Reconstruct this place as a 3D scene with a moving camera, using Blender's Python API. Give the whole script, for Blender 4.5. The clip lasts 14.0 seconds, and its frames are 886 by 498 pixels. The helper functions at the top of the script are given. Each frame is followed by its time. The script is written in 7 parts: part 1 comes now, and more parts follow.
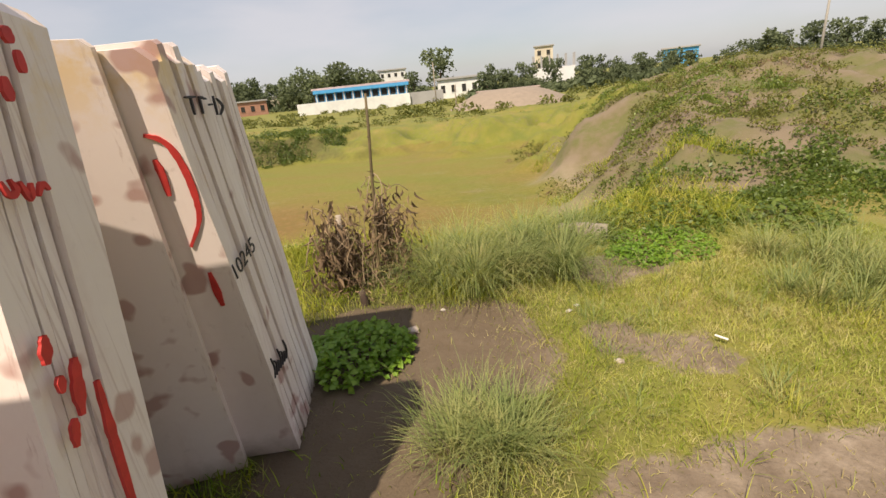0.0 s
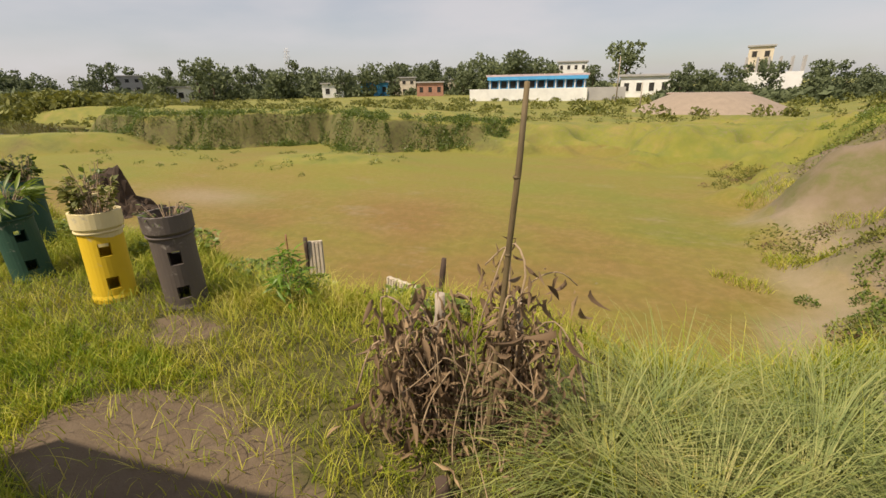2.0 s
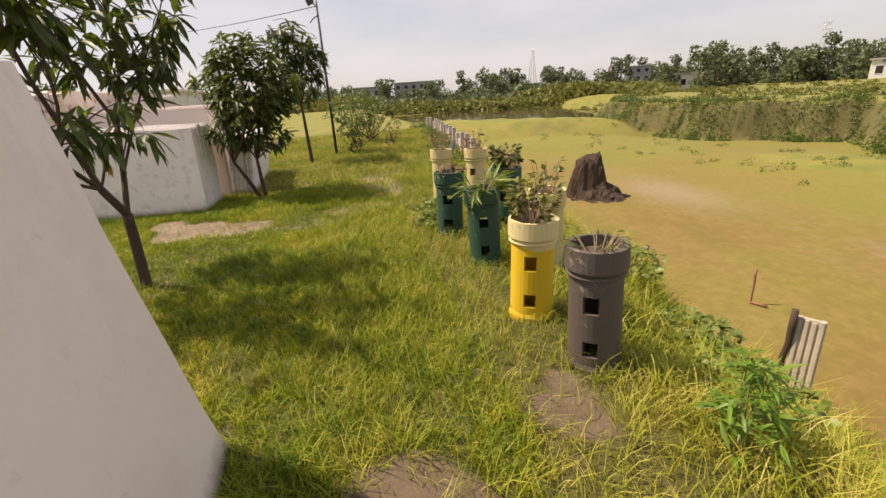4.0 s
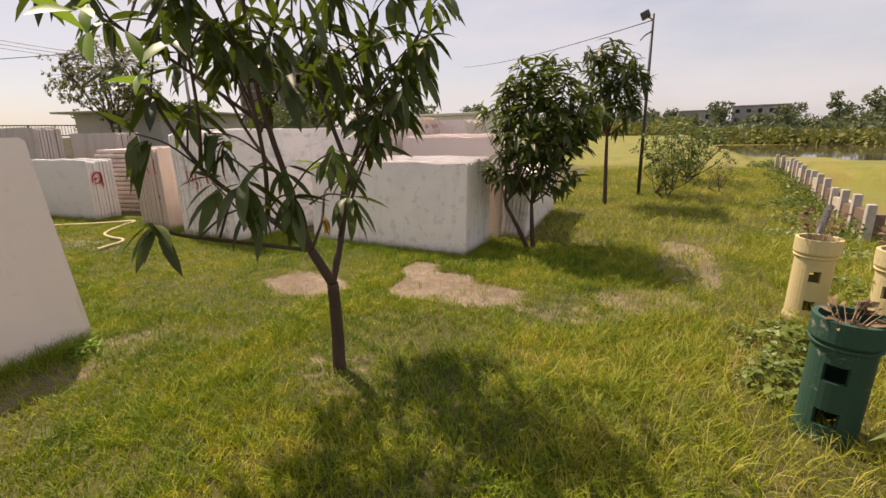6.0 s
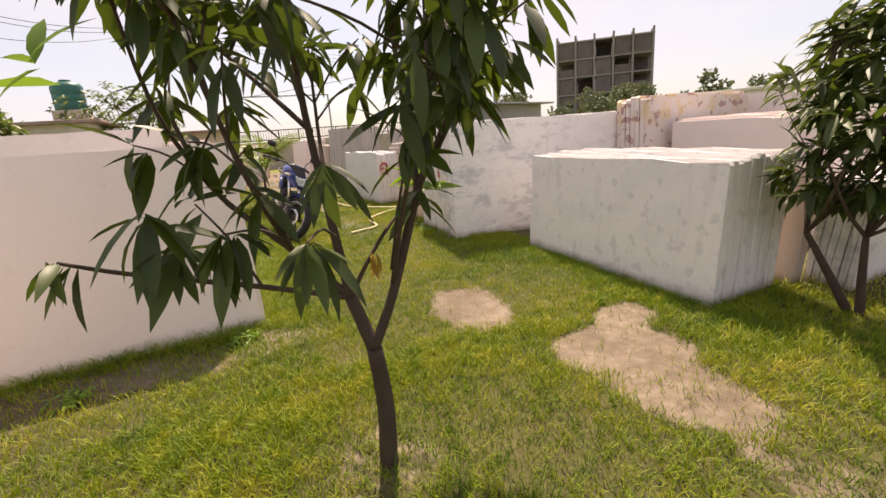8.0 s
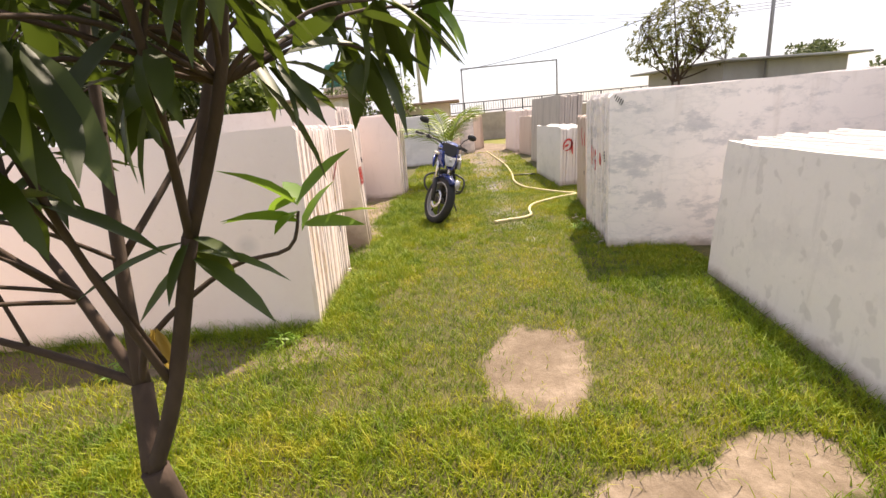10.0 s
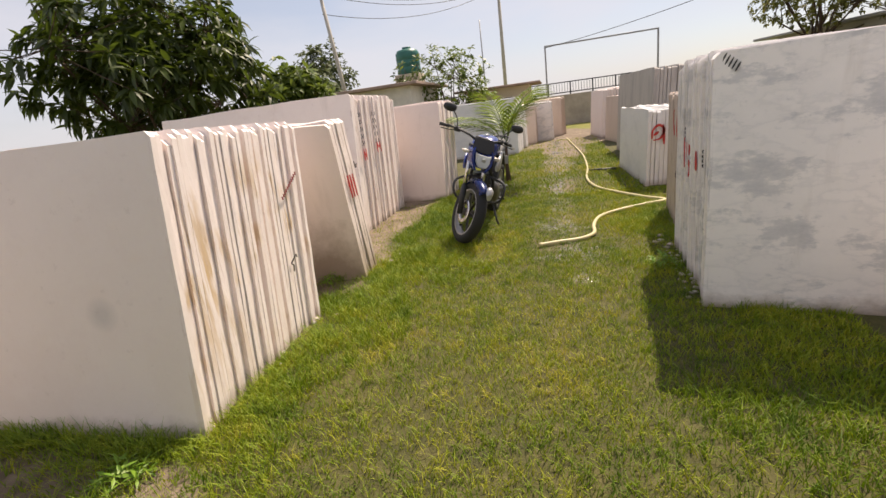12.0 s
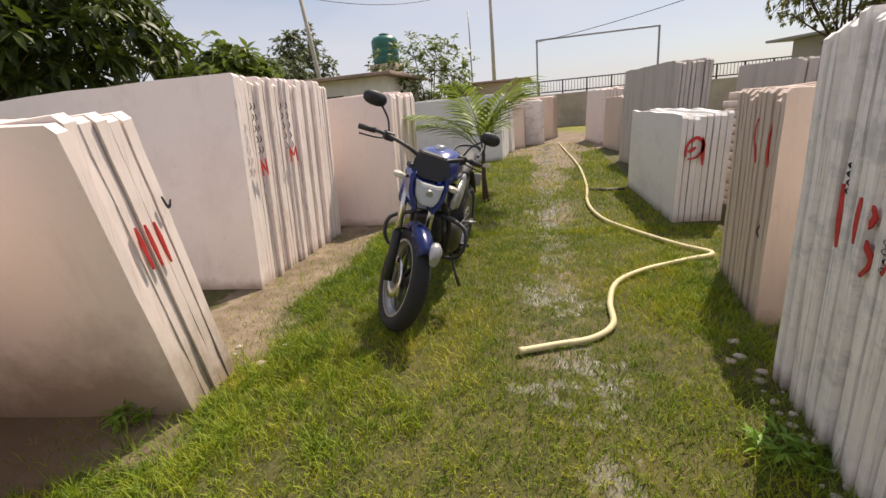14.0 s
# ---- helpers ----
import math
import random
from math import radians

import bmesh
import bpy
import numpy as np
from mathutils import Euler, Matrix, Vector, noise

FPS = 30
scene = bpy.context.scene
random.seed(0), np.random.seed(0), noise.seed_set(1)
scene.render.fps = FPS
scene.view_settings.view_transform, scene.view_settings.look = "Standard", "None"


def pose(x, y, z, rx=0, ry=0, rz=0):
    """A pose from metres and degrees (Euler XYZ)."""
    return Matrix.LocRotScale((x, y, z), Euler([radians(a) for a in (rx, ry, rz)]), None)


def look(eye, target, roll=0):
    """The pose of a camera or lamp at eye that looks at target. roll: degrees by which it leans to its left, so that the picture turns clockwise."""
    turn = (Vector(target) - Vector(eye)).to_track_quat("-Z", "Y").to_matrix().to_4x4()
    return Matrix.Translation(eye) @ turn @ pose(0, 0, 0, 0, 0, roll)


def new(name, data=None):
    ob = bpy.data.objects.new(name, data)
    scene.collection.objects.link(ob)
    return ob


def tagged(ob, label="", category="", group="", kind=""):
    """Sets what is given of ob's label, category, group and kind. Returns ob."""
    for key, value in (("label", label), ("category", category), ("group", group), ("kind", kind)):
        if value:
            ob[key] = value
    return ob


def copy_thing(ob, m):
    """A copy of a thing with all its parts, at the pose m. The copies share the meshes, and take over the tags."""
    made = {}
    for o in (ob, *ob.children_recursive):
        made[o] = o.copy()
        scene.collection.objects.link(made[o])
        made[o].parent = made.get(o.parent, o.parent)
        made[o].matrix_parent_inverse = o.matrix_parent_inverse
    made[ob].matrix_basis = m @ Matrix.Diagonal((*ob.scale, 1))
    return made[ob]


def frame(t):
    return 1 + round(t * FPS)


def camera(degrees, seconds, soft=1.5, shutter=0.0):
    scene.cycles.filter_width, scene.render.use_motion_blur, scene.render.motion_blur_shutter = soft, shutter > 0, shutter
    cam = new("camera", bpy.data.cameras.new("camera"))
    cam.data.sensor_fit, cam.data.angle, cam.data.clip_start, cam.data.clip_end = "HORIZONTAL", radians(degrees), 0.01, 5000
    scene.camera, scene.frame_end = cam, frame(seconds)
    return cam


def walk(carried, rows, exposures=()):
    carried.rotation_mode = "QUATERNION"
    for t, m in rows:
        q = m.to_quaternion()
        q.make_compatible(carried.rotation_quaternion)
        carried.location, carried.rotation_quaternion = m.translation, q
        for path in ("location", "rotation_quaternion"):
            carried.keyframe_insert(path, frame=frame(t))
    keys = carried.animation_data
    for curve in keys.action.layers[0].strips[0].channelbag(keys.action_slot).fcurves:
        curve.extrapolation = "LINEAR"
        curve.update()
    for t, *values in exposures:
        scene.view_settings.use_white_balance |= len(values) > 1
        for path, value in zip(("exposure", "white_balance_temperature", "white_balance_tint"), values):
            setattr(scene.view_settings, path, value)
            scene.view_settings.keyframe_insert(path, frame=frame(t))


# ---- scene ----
cam = camera(89.6, 14.0)
PATH = [
    (0, (0.094, 0.825, 1.145), (0.006, 2.701, 0.459), -6.1),
    (0.5, (0.085, 1.22, 1.141), (0.009, 3.096, 0.454), -5.7),
    (1, (0.055, 1.594, 1.143), (-0.07, 3.47, 0.461), -2.8),
    (1.5, (0.005, 1.928, 1.14), (-0.557, 3.721, 0.456), -2.0),
    (2, (-0.127, 2.247, 1.138), (-0.829, 3.99, 0.452), -1.2),
    (2.5, (-0.222, 2.521, 1.137), (-1.234, 4.109, 0.464), -3.5),
    (3, (-0.322, 2.696, 1.151), (-1.778, 3.891, 0.479), -0.7),
    (3.5, (-0.573, 2.807, 1.133), (-2.294, 3.581, 0.471), -2.9),
    (4, (-0.836, 2.9, 1.133), (-2.688, 3.273, 0.477), -3.7),
    (4.2, (-0.973, 2.957, 1.156), (-2.858, 3.109, 0.506), -3.4),
    (6.3, (-2.501, 2.957, 1.285), (-4.212, 2.054, 0.777), -2.4),
    (6.5, (-2.653, 2.967, 1.28), (-4.328, 1.999, 0.775), -3.0),
    (7, (-2.99, 3.053, 1.306), (-4.402, 1.727, 0.809), -2.5),
    (7.2, (-3.104, 3.053, 1.296), (-4.399, 1.614, 0.795), -3.1),
    (9.3, (-4.472, 2.579, 1.26), (-4.657, 0.659, 0.732), -5.9),
    (9.5, (-4.579, 2.533, 1.266), (-4.664, 0.606, 0.737), -6.5),
    (10, (-4.829, 2.326, 1.264), (-4.7, 0.41, 0.706), -5.3),
    (10.5, (-4.995, 2.003, 1.273), (-4.698, 0.111, 0.696), -6.2),
    (11, (-5.178, 1.678, 1.255), (-4.708, -0.184, 0.697), -7.7),
    (11.5, (-5.293, 1.33, 1.226), (-4.768, -0.517, 0.668), -7.7),
    (12, (-5.324, 0.908, 1.221), (-4.803, -0.936, 0.647), -7.5),
    (12.5, (-5.379, 0.463, 1.193), (-4.851, -1.376, 0.612), -7.1),
    (13, (-5.355, -0.027, 1.172), (-4.837, -1.869, 0.59), -5.7),
    (13.5, (-5.294, -0.488, 1.192), (-4.816, -2.338, 0.603), -5.4),
    (14, (-5.271, -0.939, 1.19), (-4.811, -2.792, 0.594), -5.3),
]
walk(cam, [(t, look(eye, target, roll)) for t, eye, target, roll in PATH],
     [(0, 0.14, 6750, 14), (0.7, 0.12, 6800, 14), (2, 0.04, 6950, 14), (3.3, 0.26, 7200, 18), (4.2, 0.32, 7200, 18), (6.3, 0.25, 7150, 21), (7.2, 0.3, 7150, 21), (9.3, 0.88, 6850, 18), (10.4, 0.80, 6800, 19), (11, 0.40, 6850, 19), (11.6, 0.36, 6800, 18), (12.3, 0.25, 6650, 15), (14, 0.18, 6550, 15)])

# ---------------------------------------------------------------- light
SUN_AZ = math.atan2(-0.44, -0.90)          # the sun stands over -x, -y
SUN_EL = radians(56)
world = bpy.data.worlds.new("world")
scene.world = world
world.use_nodes = True
wn = world.node_tree
sky = wn.nodes.new("ShaderNodeTexSky")
sky.sky_type, sky.sun_disc = "NISHITA", False
sky.sun_elevation, sky.sun_rotation = SUN_EL, SUN_AZ
sky.air_density, sky.dust_density, sky.ozone_density = 1.0, 1.2, 1.0
haze = wn.nodes.new("ShaderNodeMix")
haze.data_type = "RGBA"
haze.inputs[7].default_value = (6.5, 6.6, 7.0, 1)   # thin bright overcast over the whole sky, in soft banks
sky_tc, sky_map, banks, span = (wn.nodes.new("ShaderNode" + k) for k in ("TexCoord", "Mapping", "TexNoise", "MapRange"))
sky_map.inputs["Scale"].default_value = (1.2, 1.2, 4.0)
banks.inputs["Scale"].default_value, banks.inputs["Detail"].default_value = 1.7, 7.0
span.inputs["From Min"].default_value, span.inputs["From Max"].default_value = 0.36, 0.64
span.inputs["To Min"].default_value, span.inputs["To Max"].default_value = 0.40, 0.84
wn.links.new(sky_tc.outputs["Generated"], sky_map.inputs[0])
wn.links.new(sky_map.outputs[0], banks.inputs["Vector"])
wn.links.new(banks.outputs["Fac"], span.inputs["Value"])
wn.links.new(span.outputs[0], haze.inputs[0])
wn.links.new(sky.outputs[0], haze.inputs[6])
wn.links.new(haze.outputs[2], wn.nodes["Background"].inputs[0])
wn.nodes["Background"].inputs[1].default_value = 0.098
sun_dir = Vector((math.sin(SUN_AZ) * math.cos(SUN_EL), math.cos(SUN_AZ) * math.cos(SUN_EL), math.sin(SUN_EL)))
sun = new("sun", bpy.data.lights.new("sun", "SUN"))
sun.data.energy, sun.data.angle, sun.data.color = 5.5, radians(0.8), (1.0, 0.89, 0.71)
sun.matrix_world = look(sun_dir * 60, (0, 0, 0))

# ---------------------------------------------------------------- helpers


def part(name, bm, material, parent=None, label=""):
    """One bmesh or mesh as one object, under a thing or a part."""
    if isinstance(bm, bmesh.types.BMesh):
        me = bpy.data.meshes.new(name)
        bm.to_mesh(me)
        bm.free()
    else:
        me = bm
    if material is not None and not me.materials:
        me.materials.append(material)
    ob = new(name, me)
    if parent is not None:
        ob.parent = parent
    if label:
        ob["label"] = label
    return ob


def thing(name, m, label, category, group="", kind=""):
    """An Empty at a thing's base."""
    ob = new(name)
    ob.empty_display_size = 0.1
    ob.matrix_world = m
    return tagged(ob, label, category, group, kind)


def add_box(bm, lo, hi, bevel=0.0):
    c = [(a + b) / 2 for a, b in zip(lo, hi)]
    s = [b - a for a, b in zip(lo, hi)]
    r = bmesh.ops.create_cube(bm, size=1.0, matrix=Matrix.Translation(c) @ Matrix.Diagonal((*s, 1)))
    if bevel:
        edges = list({e for v in r["verts"] for e in v.link_edges})
        bmesh.ops.bevel(bm, geom=edges, offset=bevel, segments=2, affect="EDGES", profile=0.5)
    return bm


def box(lo, hi, bevel=0.0):
    return add_box(bmesh.new(), lo, hi, bevel)


def add_tube(bm, pts, radii, n=8, cap=True):
    """A round tube along points."""
    pts = [Vector(p) for p in pts]
    if not isinstance(radii, (list, tuple)):
        radii = [radii] * len(pts)
    rings, side = [], None
    for i, p in enumerate(pts):
        d = (pts[min(i + 1, len(pts) - 1)] - pts[max(i - 1, 0)]).normalized()
        if side is None:
            side = d.orthogonal().normalized()
        side = (side - d * side.dot(d))
        side = side.normalized() if side.length > 1e-5 else d.orthogonal().normalized()
        up = d.cross(side)
        rings.append([bm.verts.new(p + (side * math.cos(a) + up * math.sin(a)) * radii[i]) for a in (2 * math.pi * k / n for k in range(n))])
    for a, b in zip(rings, rings[1:]):
        for k in range(n):
            bm.faces.new((a[k], a[(k + 1) % n], b[(k + 1) % n], b[k])).smooth = True
    if cap:
        bm.faces.new(rings[0][::-1])
        bm.faces.new(rings[-1])
    return bm


def tube(pts, radii, n=8):
    return add_tube(bmesh.new(), pts, radii, n)


def add_lathe(bm, profile, n=24, m=None):
    """A turned shape about z: profile of (radius, height)."""
    m = m or Matrix()
    rings = [[bm.verts.new(m @ Vector((r * math.cos(a), r * math.sin(a), z))) for a in (2 * math.pi * k / n for k in range(n))] for r, z in profile]
    for a, b in zip(rings, rings[1:]):
        for k in range(n):
            bm.faces.new((a[k], a[(k + 1) % n], b[(k + 1) % n], b[k])).smooth = True
    return bm


def mesh_from(name, verts, faces, smooth=False):
    """A mesh from numpy arrays: verts (n, 3), faces (m, k)."""
    me = bpy.data.meshes.new(name)
    k = faces.shape[1]
    me.vertices.add(len(verts))
    me.vertices.foreach_set("co", np.asarray(verts, np.float32).ravel())
    me.loops.add(faces.size)
    me.loops.foreach_set("vertex_index", np.asarray(faces, np.int32).ravel())
    me.polygons.add(len(faces))
    me.polygons.foreach_set("loop_start", np.arange(0, faces.size, k, dtype=np.int32))
    me.polygons.foreach_set("use_smooth", np.full(len(faces), smooth))
    me.update(calc_edges=True)
    me.validate()
    return me


def smooth01(a, b, v):
    t = np.clip((v - a) / (b - a), 0, 1)
    return t * t * (3 - 2 * t)


rng = np.random.default_rng(7)

# ---------------------------------------------------------------- materials


def material(name, rough=0.8, metal=0.0):
    m = bpy.data.materials.new(name)
    m.use_nodes = True
    b = m.node_tree.nodes["Principled BSDF"]
    b.inputs["Roughness"].default_value, b.inputs["Metallic"].default_value = rough, metal
    return m, m.node_tree, b


def noise_node(nt, scale, detail=6.0, rough=0.6, coord="Object", stretch=None):
    tc = nt.nodes.new("ShaderNodeTexCoord")
    n = nt.nodes.new("ShaderNodeTexNoise")
    n.inputs["Scale"].default_value, n.inputs["Detail"].default_value, n.inputs["Roughness"].default_value = scale, detail, rough
    out = nt.nodes.new("ShaderNodeNewGeometry").outputs["Position"] if coord == "World" else tc.outputs[coord]
    if stretch:
        mp = nt.nodes.new("ShaderNodeMapping")
        mp.inputs["Scale"].default_value = stretch
        nt.links.new(out, mp.inputs[0])
        out = mp.outputs[0]
    nt.links.new(out, n.inputs["Vector"])
    return n.outputs["Fac"]


def ramp(nt, fac, stops):
    r = nt.nodes.new("ShaderNodeValToRGB")
    e = r.color_ramp.elements
    while len(e) < len(stops):
        e.new(0.5)
    for el, (p, c) in zip(e, stops):
        el.position, el.color = p, (*c, 1)
    nt.links.new(fac, r.inputs[0])
    return r.outputs[0]


def mix(nt, fac, a, b, mode="MIX"):
    n = nt.nodes.new("ShaderNodeMix")
    n.data_type, n.blend_type = "RGBA", mode
    for v, i in ((fac, 0), (a, 6), (b, 7)):
        if isinstance(v, (int, float)):
            n.inputs[i].default_value = v
        elif isinstance(v, tuple):
            n.inputs[i].default_value = (*v, 1)
        else:
            nt.links.new(v, n.inputs[i])
    return n.outputs[2]


def maths(nt, op, a, b=0.0, clamp=False):
    n = nt.nodes.new("ShaderNodeMath")
    n.operation, n.use_clamp = op, clamp
    for v, i in ((a, 0), (b, 1)):
        if isinstance(v, (int, float)):
            n.inputs[i].default_value = v
        else:
            nt.links.new(v, n.inputs[i])
    return n.outputs[0]


def bump(nt, bsdf, height, strength=0.3, dist=0.01):
    b = nt.nodes.new("ShaderNodeBump")
    b.inputs["Strength"].default_value, b.inputs["Distance"].default_value = strength, dist
    nt.links.new(height, b.inputs["Height"])
    nt.links.new(b.outputs[0], bsdf.inputs["Normal"])


def simple(name, c, rough=0.7, metal=0.0, var=0.25, scale=12.0, bump_s=0.15, stretch=None, coat=0.0):
    """A surface of one main colour with grain and blotches."""
    m, nt, b = material(name, rough, metal)
    n1 = noise_node(nt, scale, 8, 0.65, stretch=stretch)
    n2 = noise_node(nt, scale * 0.15, 3, 0.5)
    f = maths(nt, "ADD", maths(nt, "MULTIPLY", n1, 0.6), maths(nt, "MULTIPLY", n2, 0.4))
    lo, hi = tuple(v * (1 - var) for v in c), tuple(min(1, v * (1 + var)) for v in c)
    nt.links.new(ramp(nt, f, [(0.3, lo), (0.7, hi)]), b.inputs["Base Color"])
    nt.links.new(maths(nt, "ADD", maths(nt, "MULTIPLY", n1, 0.2), rough - 0.1, True), b.inputs["Roughness"])
    if bump_s:
        bump(nt, b, n1, bump_s, 0.01)
    if coat:
        b.inputs["Coat Weight"].default_value = coat
    return m


def marble(name, base, vein, stain=(0.42, 0.36, 0.30), vein_amt=0.35, stretch=(1, 1, 1), spots=0.0, drips=0.30, ends=False, saw_amt=0.45, splash_shade=0.16, saw_f=130):
    """Raw sawn marble with veins, blotches, dust low down on the slab and stains."""
    m, nt, b = material(name, 0.55)
    info = nt.nodes.new("ShaderNodeObjectInfo")
    big = noise_node(nt, 2.3 if vein_amt > 0.7 else 1.6, 9, 0.68, "World", stretch)
    warp = noise_node(nt, 1.7, 6, 0.58, "World", stretch)
    fine = noise_node(nt, 45, 5, 0.6, "World")
    v = ramp(nt, warp, [(0.46, (0, 0, 0)), (0.5, (1, 1, 1)), (0.52, (0.35, 0.35, 0.35)), (0.6, (0, 0, 0))])
    cloud = ramp(nt, big, [(0.52 if vein_amt > 0.7 else 0.50, (0, 0, 0)), (0.58, (0.6, 0.6, 0.6)), (0.70, (1, 1, 1))])
    col = mix(nt, maths(nt, "MULTIPLY", cloud, vein_amt * 0.8), base, vein)
    col = mix(nt, maths(nt, "MULTIPLY", v, vein_amt * 0.2), col, vein)
    drip = noise_node(nt, 2.2, 6, 0.65, "World", (9, 9, 0.9) if ends else (3, 3, 0.5))
    run = maths(nt, "MULTIPLY", ramp(nt, drip, [(0.46 if ends else 0.58, (0, 0, 0)), (0.56 if ends else 0.78, (1, 1, 1))]), drips)
    tc = nt.nodes.new("ShaderNodeTexCoord")
    xyz = nt.nodes.new("ShaderNodeSeparateXYZ")
    nt.links.new(tc.outputs["Object"], xyz.inputs[0])
    if ends:      # rust runs only down the sawn ends, from the iron straps
        run = maths(nt, "MULTIPLY", run, maths(nt, "LESS_THAN", xyz.outputs[0], 0.03))
        run = maths(nt, "MULTIPLY", run, ramp(nt, noise_node(nt, 2.6, 3, 0.5, "World", (1, 1, 0.8)), [(0.49, (0.03, 0.03, 0.03)), (0.57, (1, 1, 1))]))
        run = maths(nt, "MULTIPLY", run, ramp(nt, maths(nt, "MULTIPLY", xyz.outputs[2], 0.7), [(0.1, (0.2, 0.2, 0.2)), (0.45, (1, 1, 1)), (0.72, (0.7, 0.7, 0.7)), (0.85, (0, 0, 0))]))
    col = mix(nt, run, col, stain)
    if ends:      # one grey smudge on the front face
        geo = nt.nodes.new("ShaderNodeNewGeometry")
        far_ = nt.nodes.new("ShaderNodeVectorMath")
        far_.operation = "DISTANCE"
        nt.links.new(geo.outputs["Position"], far_.inputs[0])
        far_.inputs[1].default_value = (-3.35, -0.45, 0.57)
        smudge = maths(nt, "SUBTRACT", maths(nt, "ADD", 0.06, maths(nt, "MULTIPLY", warp, 0.06)), far_.outputs["Value"])
        col = mix(nt, maths(nt, "MULTIPLY", maths(nt, "MULTIPLY", smudge, 16.0, True), 0.45), col, (0.36, 0.38, 0.40))
    # saw marks and grout runs down the slab ends
    saw = ramp(nt, noise_node(nt, 1.0, 5, 0.7, "World", (saw_f, saw_f, 0.012 * saw_f + 1.0)), [(0.54, (0, 0, 0)), (0.66, (1, 1, 1))])
    saw = maths(nt, "MULTIPLY", maths(nt, "MULTIPLY", saw, maths(nt, "LESS_THAN", xyz.outputs[0], 0.02)), saw_amt)
    col = mix(nt, saw, col, tuple(x * y for x, y in zip(vein, (0.62, 0.5, 0.46))))
    # splashed earth along the foot, with a ragged upper edge; the broad setting paints in shade
    foot = maths(nt, "SUBTRACT", maths(nt, "ADD", 0.02, maths(nt, "MULTIPLY", noise_node(nt, 6 if splash_shade < 0.3 else 2.5, 6, 0.7, "World"), splash_shade)), xyz.outputs[2])
    col = mix(nt, maths(nt, "MULTIPLY", foot, 9.0 if splash_shade < 0.3 else 2.4, True), col, (0.26, 0.19, 0.13))
    # chipped and dirty patches
    chip = ramp(nt, noise_node(nt, 16, 7, 0.72, "World"), [(0.60, (0, 0, 0)), (0.70, (1, 1, 1))])
    col = mix(nt, maths(nt, "MULTIPLY", chip, 0.22), col, tuple(x * 0.55 for x in vein))
    if spots > 0.4:      # ochre staining on the upper ends
        ochre = maths(nt, "MULTIPLY", ramp(nt, noise_node(nt, 7, 6, 0.65, "World"), [(0.48, (0, 0, 0)), (0.60, (1, 1, 1))]), ramp(nt, maths(nt, "MULTIPLY", xyz.outputs[2], 0.7), [(0.78, (0, 0, 0)), (0.90, (1, 1, 1))]))
        col = mix(nt, maths(nt, "MULTIPLY", ochre, 0.75), col, (0.74, 0.50, 0.14))
    if spots:
        sp = noise_node(nt, 10, 2, 0.4, "World")
        col = mix(nt, maths(nt, "MULTIPLY", ramp(nt, sp, [(0.60, (0, 0, 0)), (0.655, (1, 1, 1))]), spots), col, stain)
    col = mix(nt, maths(nt, "MULTIPLY", fine, 0.12), col, tuple(x * 0.75 for x in base))
    col = mix(nt, maths(nt, "MULTIPLY", info.outputs["Random"], 0.30), col, tuple(x * y for x, y in zip(base, (0.82, 0.76, 0.71))))
    nt.links.new(col, b.inputs["Base Color"])
    nt.links.new(maths(nt, "ADD", maths(nt, "MULTIPLY", fine, 0.25), 0.42), b.inputs["Roughness"])
    bump(nt, b, maths(nt, "ADD", maths(nt, "MULTIPLY", fine, 0.4), warp), 0.12, 0.006)
    return m


M_PINK = marble("pink_marble", (0.86, 0.755, 0.715), (0.66, 0.54, 0.50), vein_amt=0.25)
M_RUSTED = marble("rust_stained_pink_marble", (0.93, 0.835, 0.80), (0.72, 0.57, 0.53), stain=(0.56, 0.36, 0.13), vein_amt=0.22, drips=0.9, ends=True, saw_amt=0.4)
M_STREAKY = marble("streaked_pink_marble", (0.86, 0.77, 0.735), (0.60, 0.46, 0.42), vein_amt=0.3, saw_amt=0.75, saw_f=48)
# pink marble with the shade under the overhang painted in as brown
M_FOOTSHADE = marble("foot_shaded_pink_marble", (0.86, 0.755, 0.715), (0.66, 0.54, 0.50), vein_amt=0.25, splash_shade=0.95)
M_WHITE = marble("white_marble", (0.93, 0.885, 0.87), (0.40, 0.42, 0.46), vein_amt=0.85, stretch=(1.5, 1.5, 3.2), saw_amt=0.6, saw_f=90)
M_SCRATCH = marble("scratched_white_marble", (0.88, 0.84, 0.82), (0.50, 0.50, 0.52), stain=(0.22, 0.20, 0.19), vein_amt=0.3, stretch=(1.6, 1.6, 2.0), spots=0.22, drips=0.3)
M_GREY = marble("grey_marble", (0.80, 0.79, 0.79), (0.46, 0.48, 0.50), vein_amt=0.5, stretch=(1, 1, 2.0))
M_CREAM = marble("cream_marble", (0.80, 0.70, 0.66), (0.62, 0.46, 0.41), stain=(0.36, 0.16, 0.135), vein_amt=0.3, spots=0.85)
M_DARK = marble("dark_striped_marble", (0.50, 0.46, 0.43), (0.20, 0.19, 0.19), vein_amt=0.7, stretch=(3, 3, 0.4))
M_TAN = marble("tan_marble", (0.62, 0.51, 0.44), (0.42, 0.30, 0.25), vein_amt=0.5, stretch=(3, 3, 0.5))
M_RED = simple("red_paint", (0.50, 0.035, 0.03), 0.6, var=0.35, scale=30)
M_OLDRED = simple("faded_red_crayon", (0.30, 0.06, 0.06), 0.8, var=0.5, scale=60)
M_INK = simple("black_paint", (0.035, 0.03, 0.035), 0.6, var=0.3, scale=30)
M_CONC = simple("weathered_concrete", (0.42, 0.39, 0.35), 0.9, var=0.25, scale=14, bump_s=0.4)
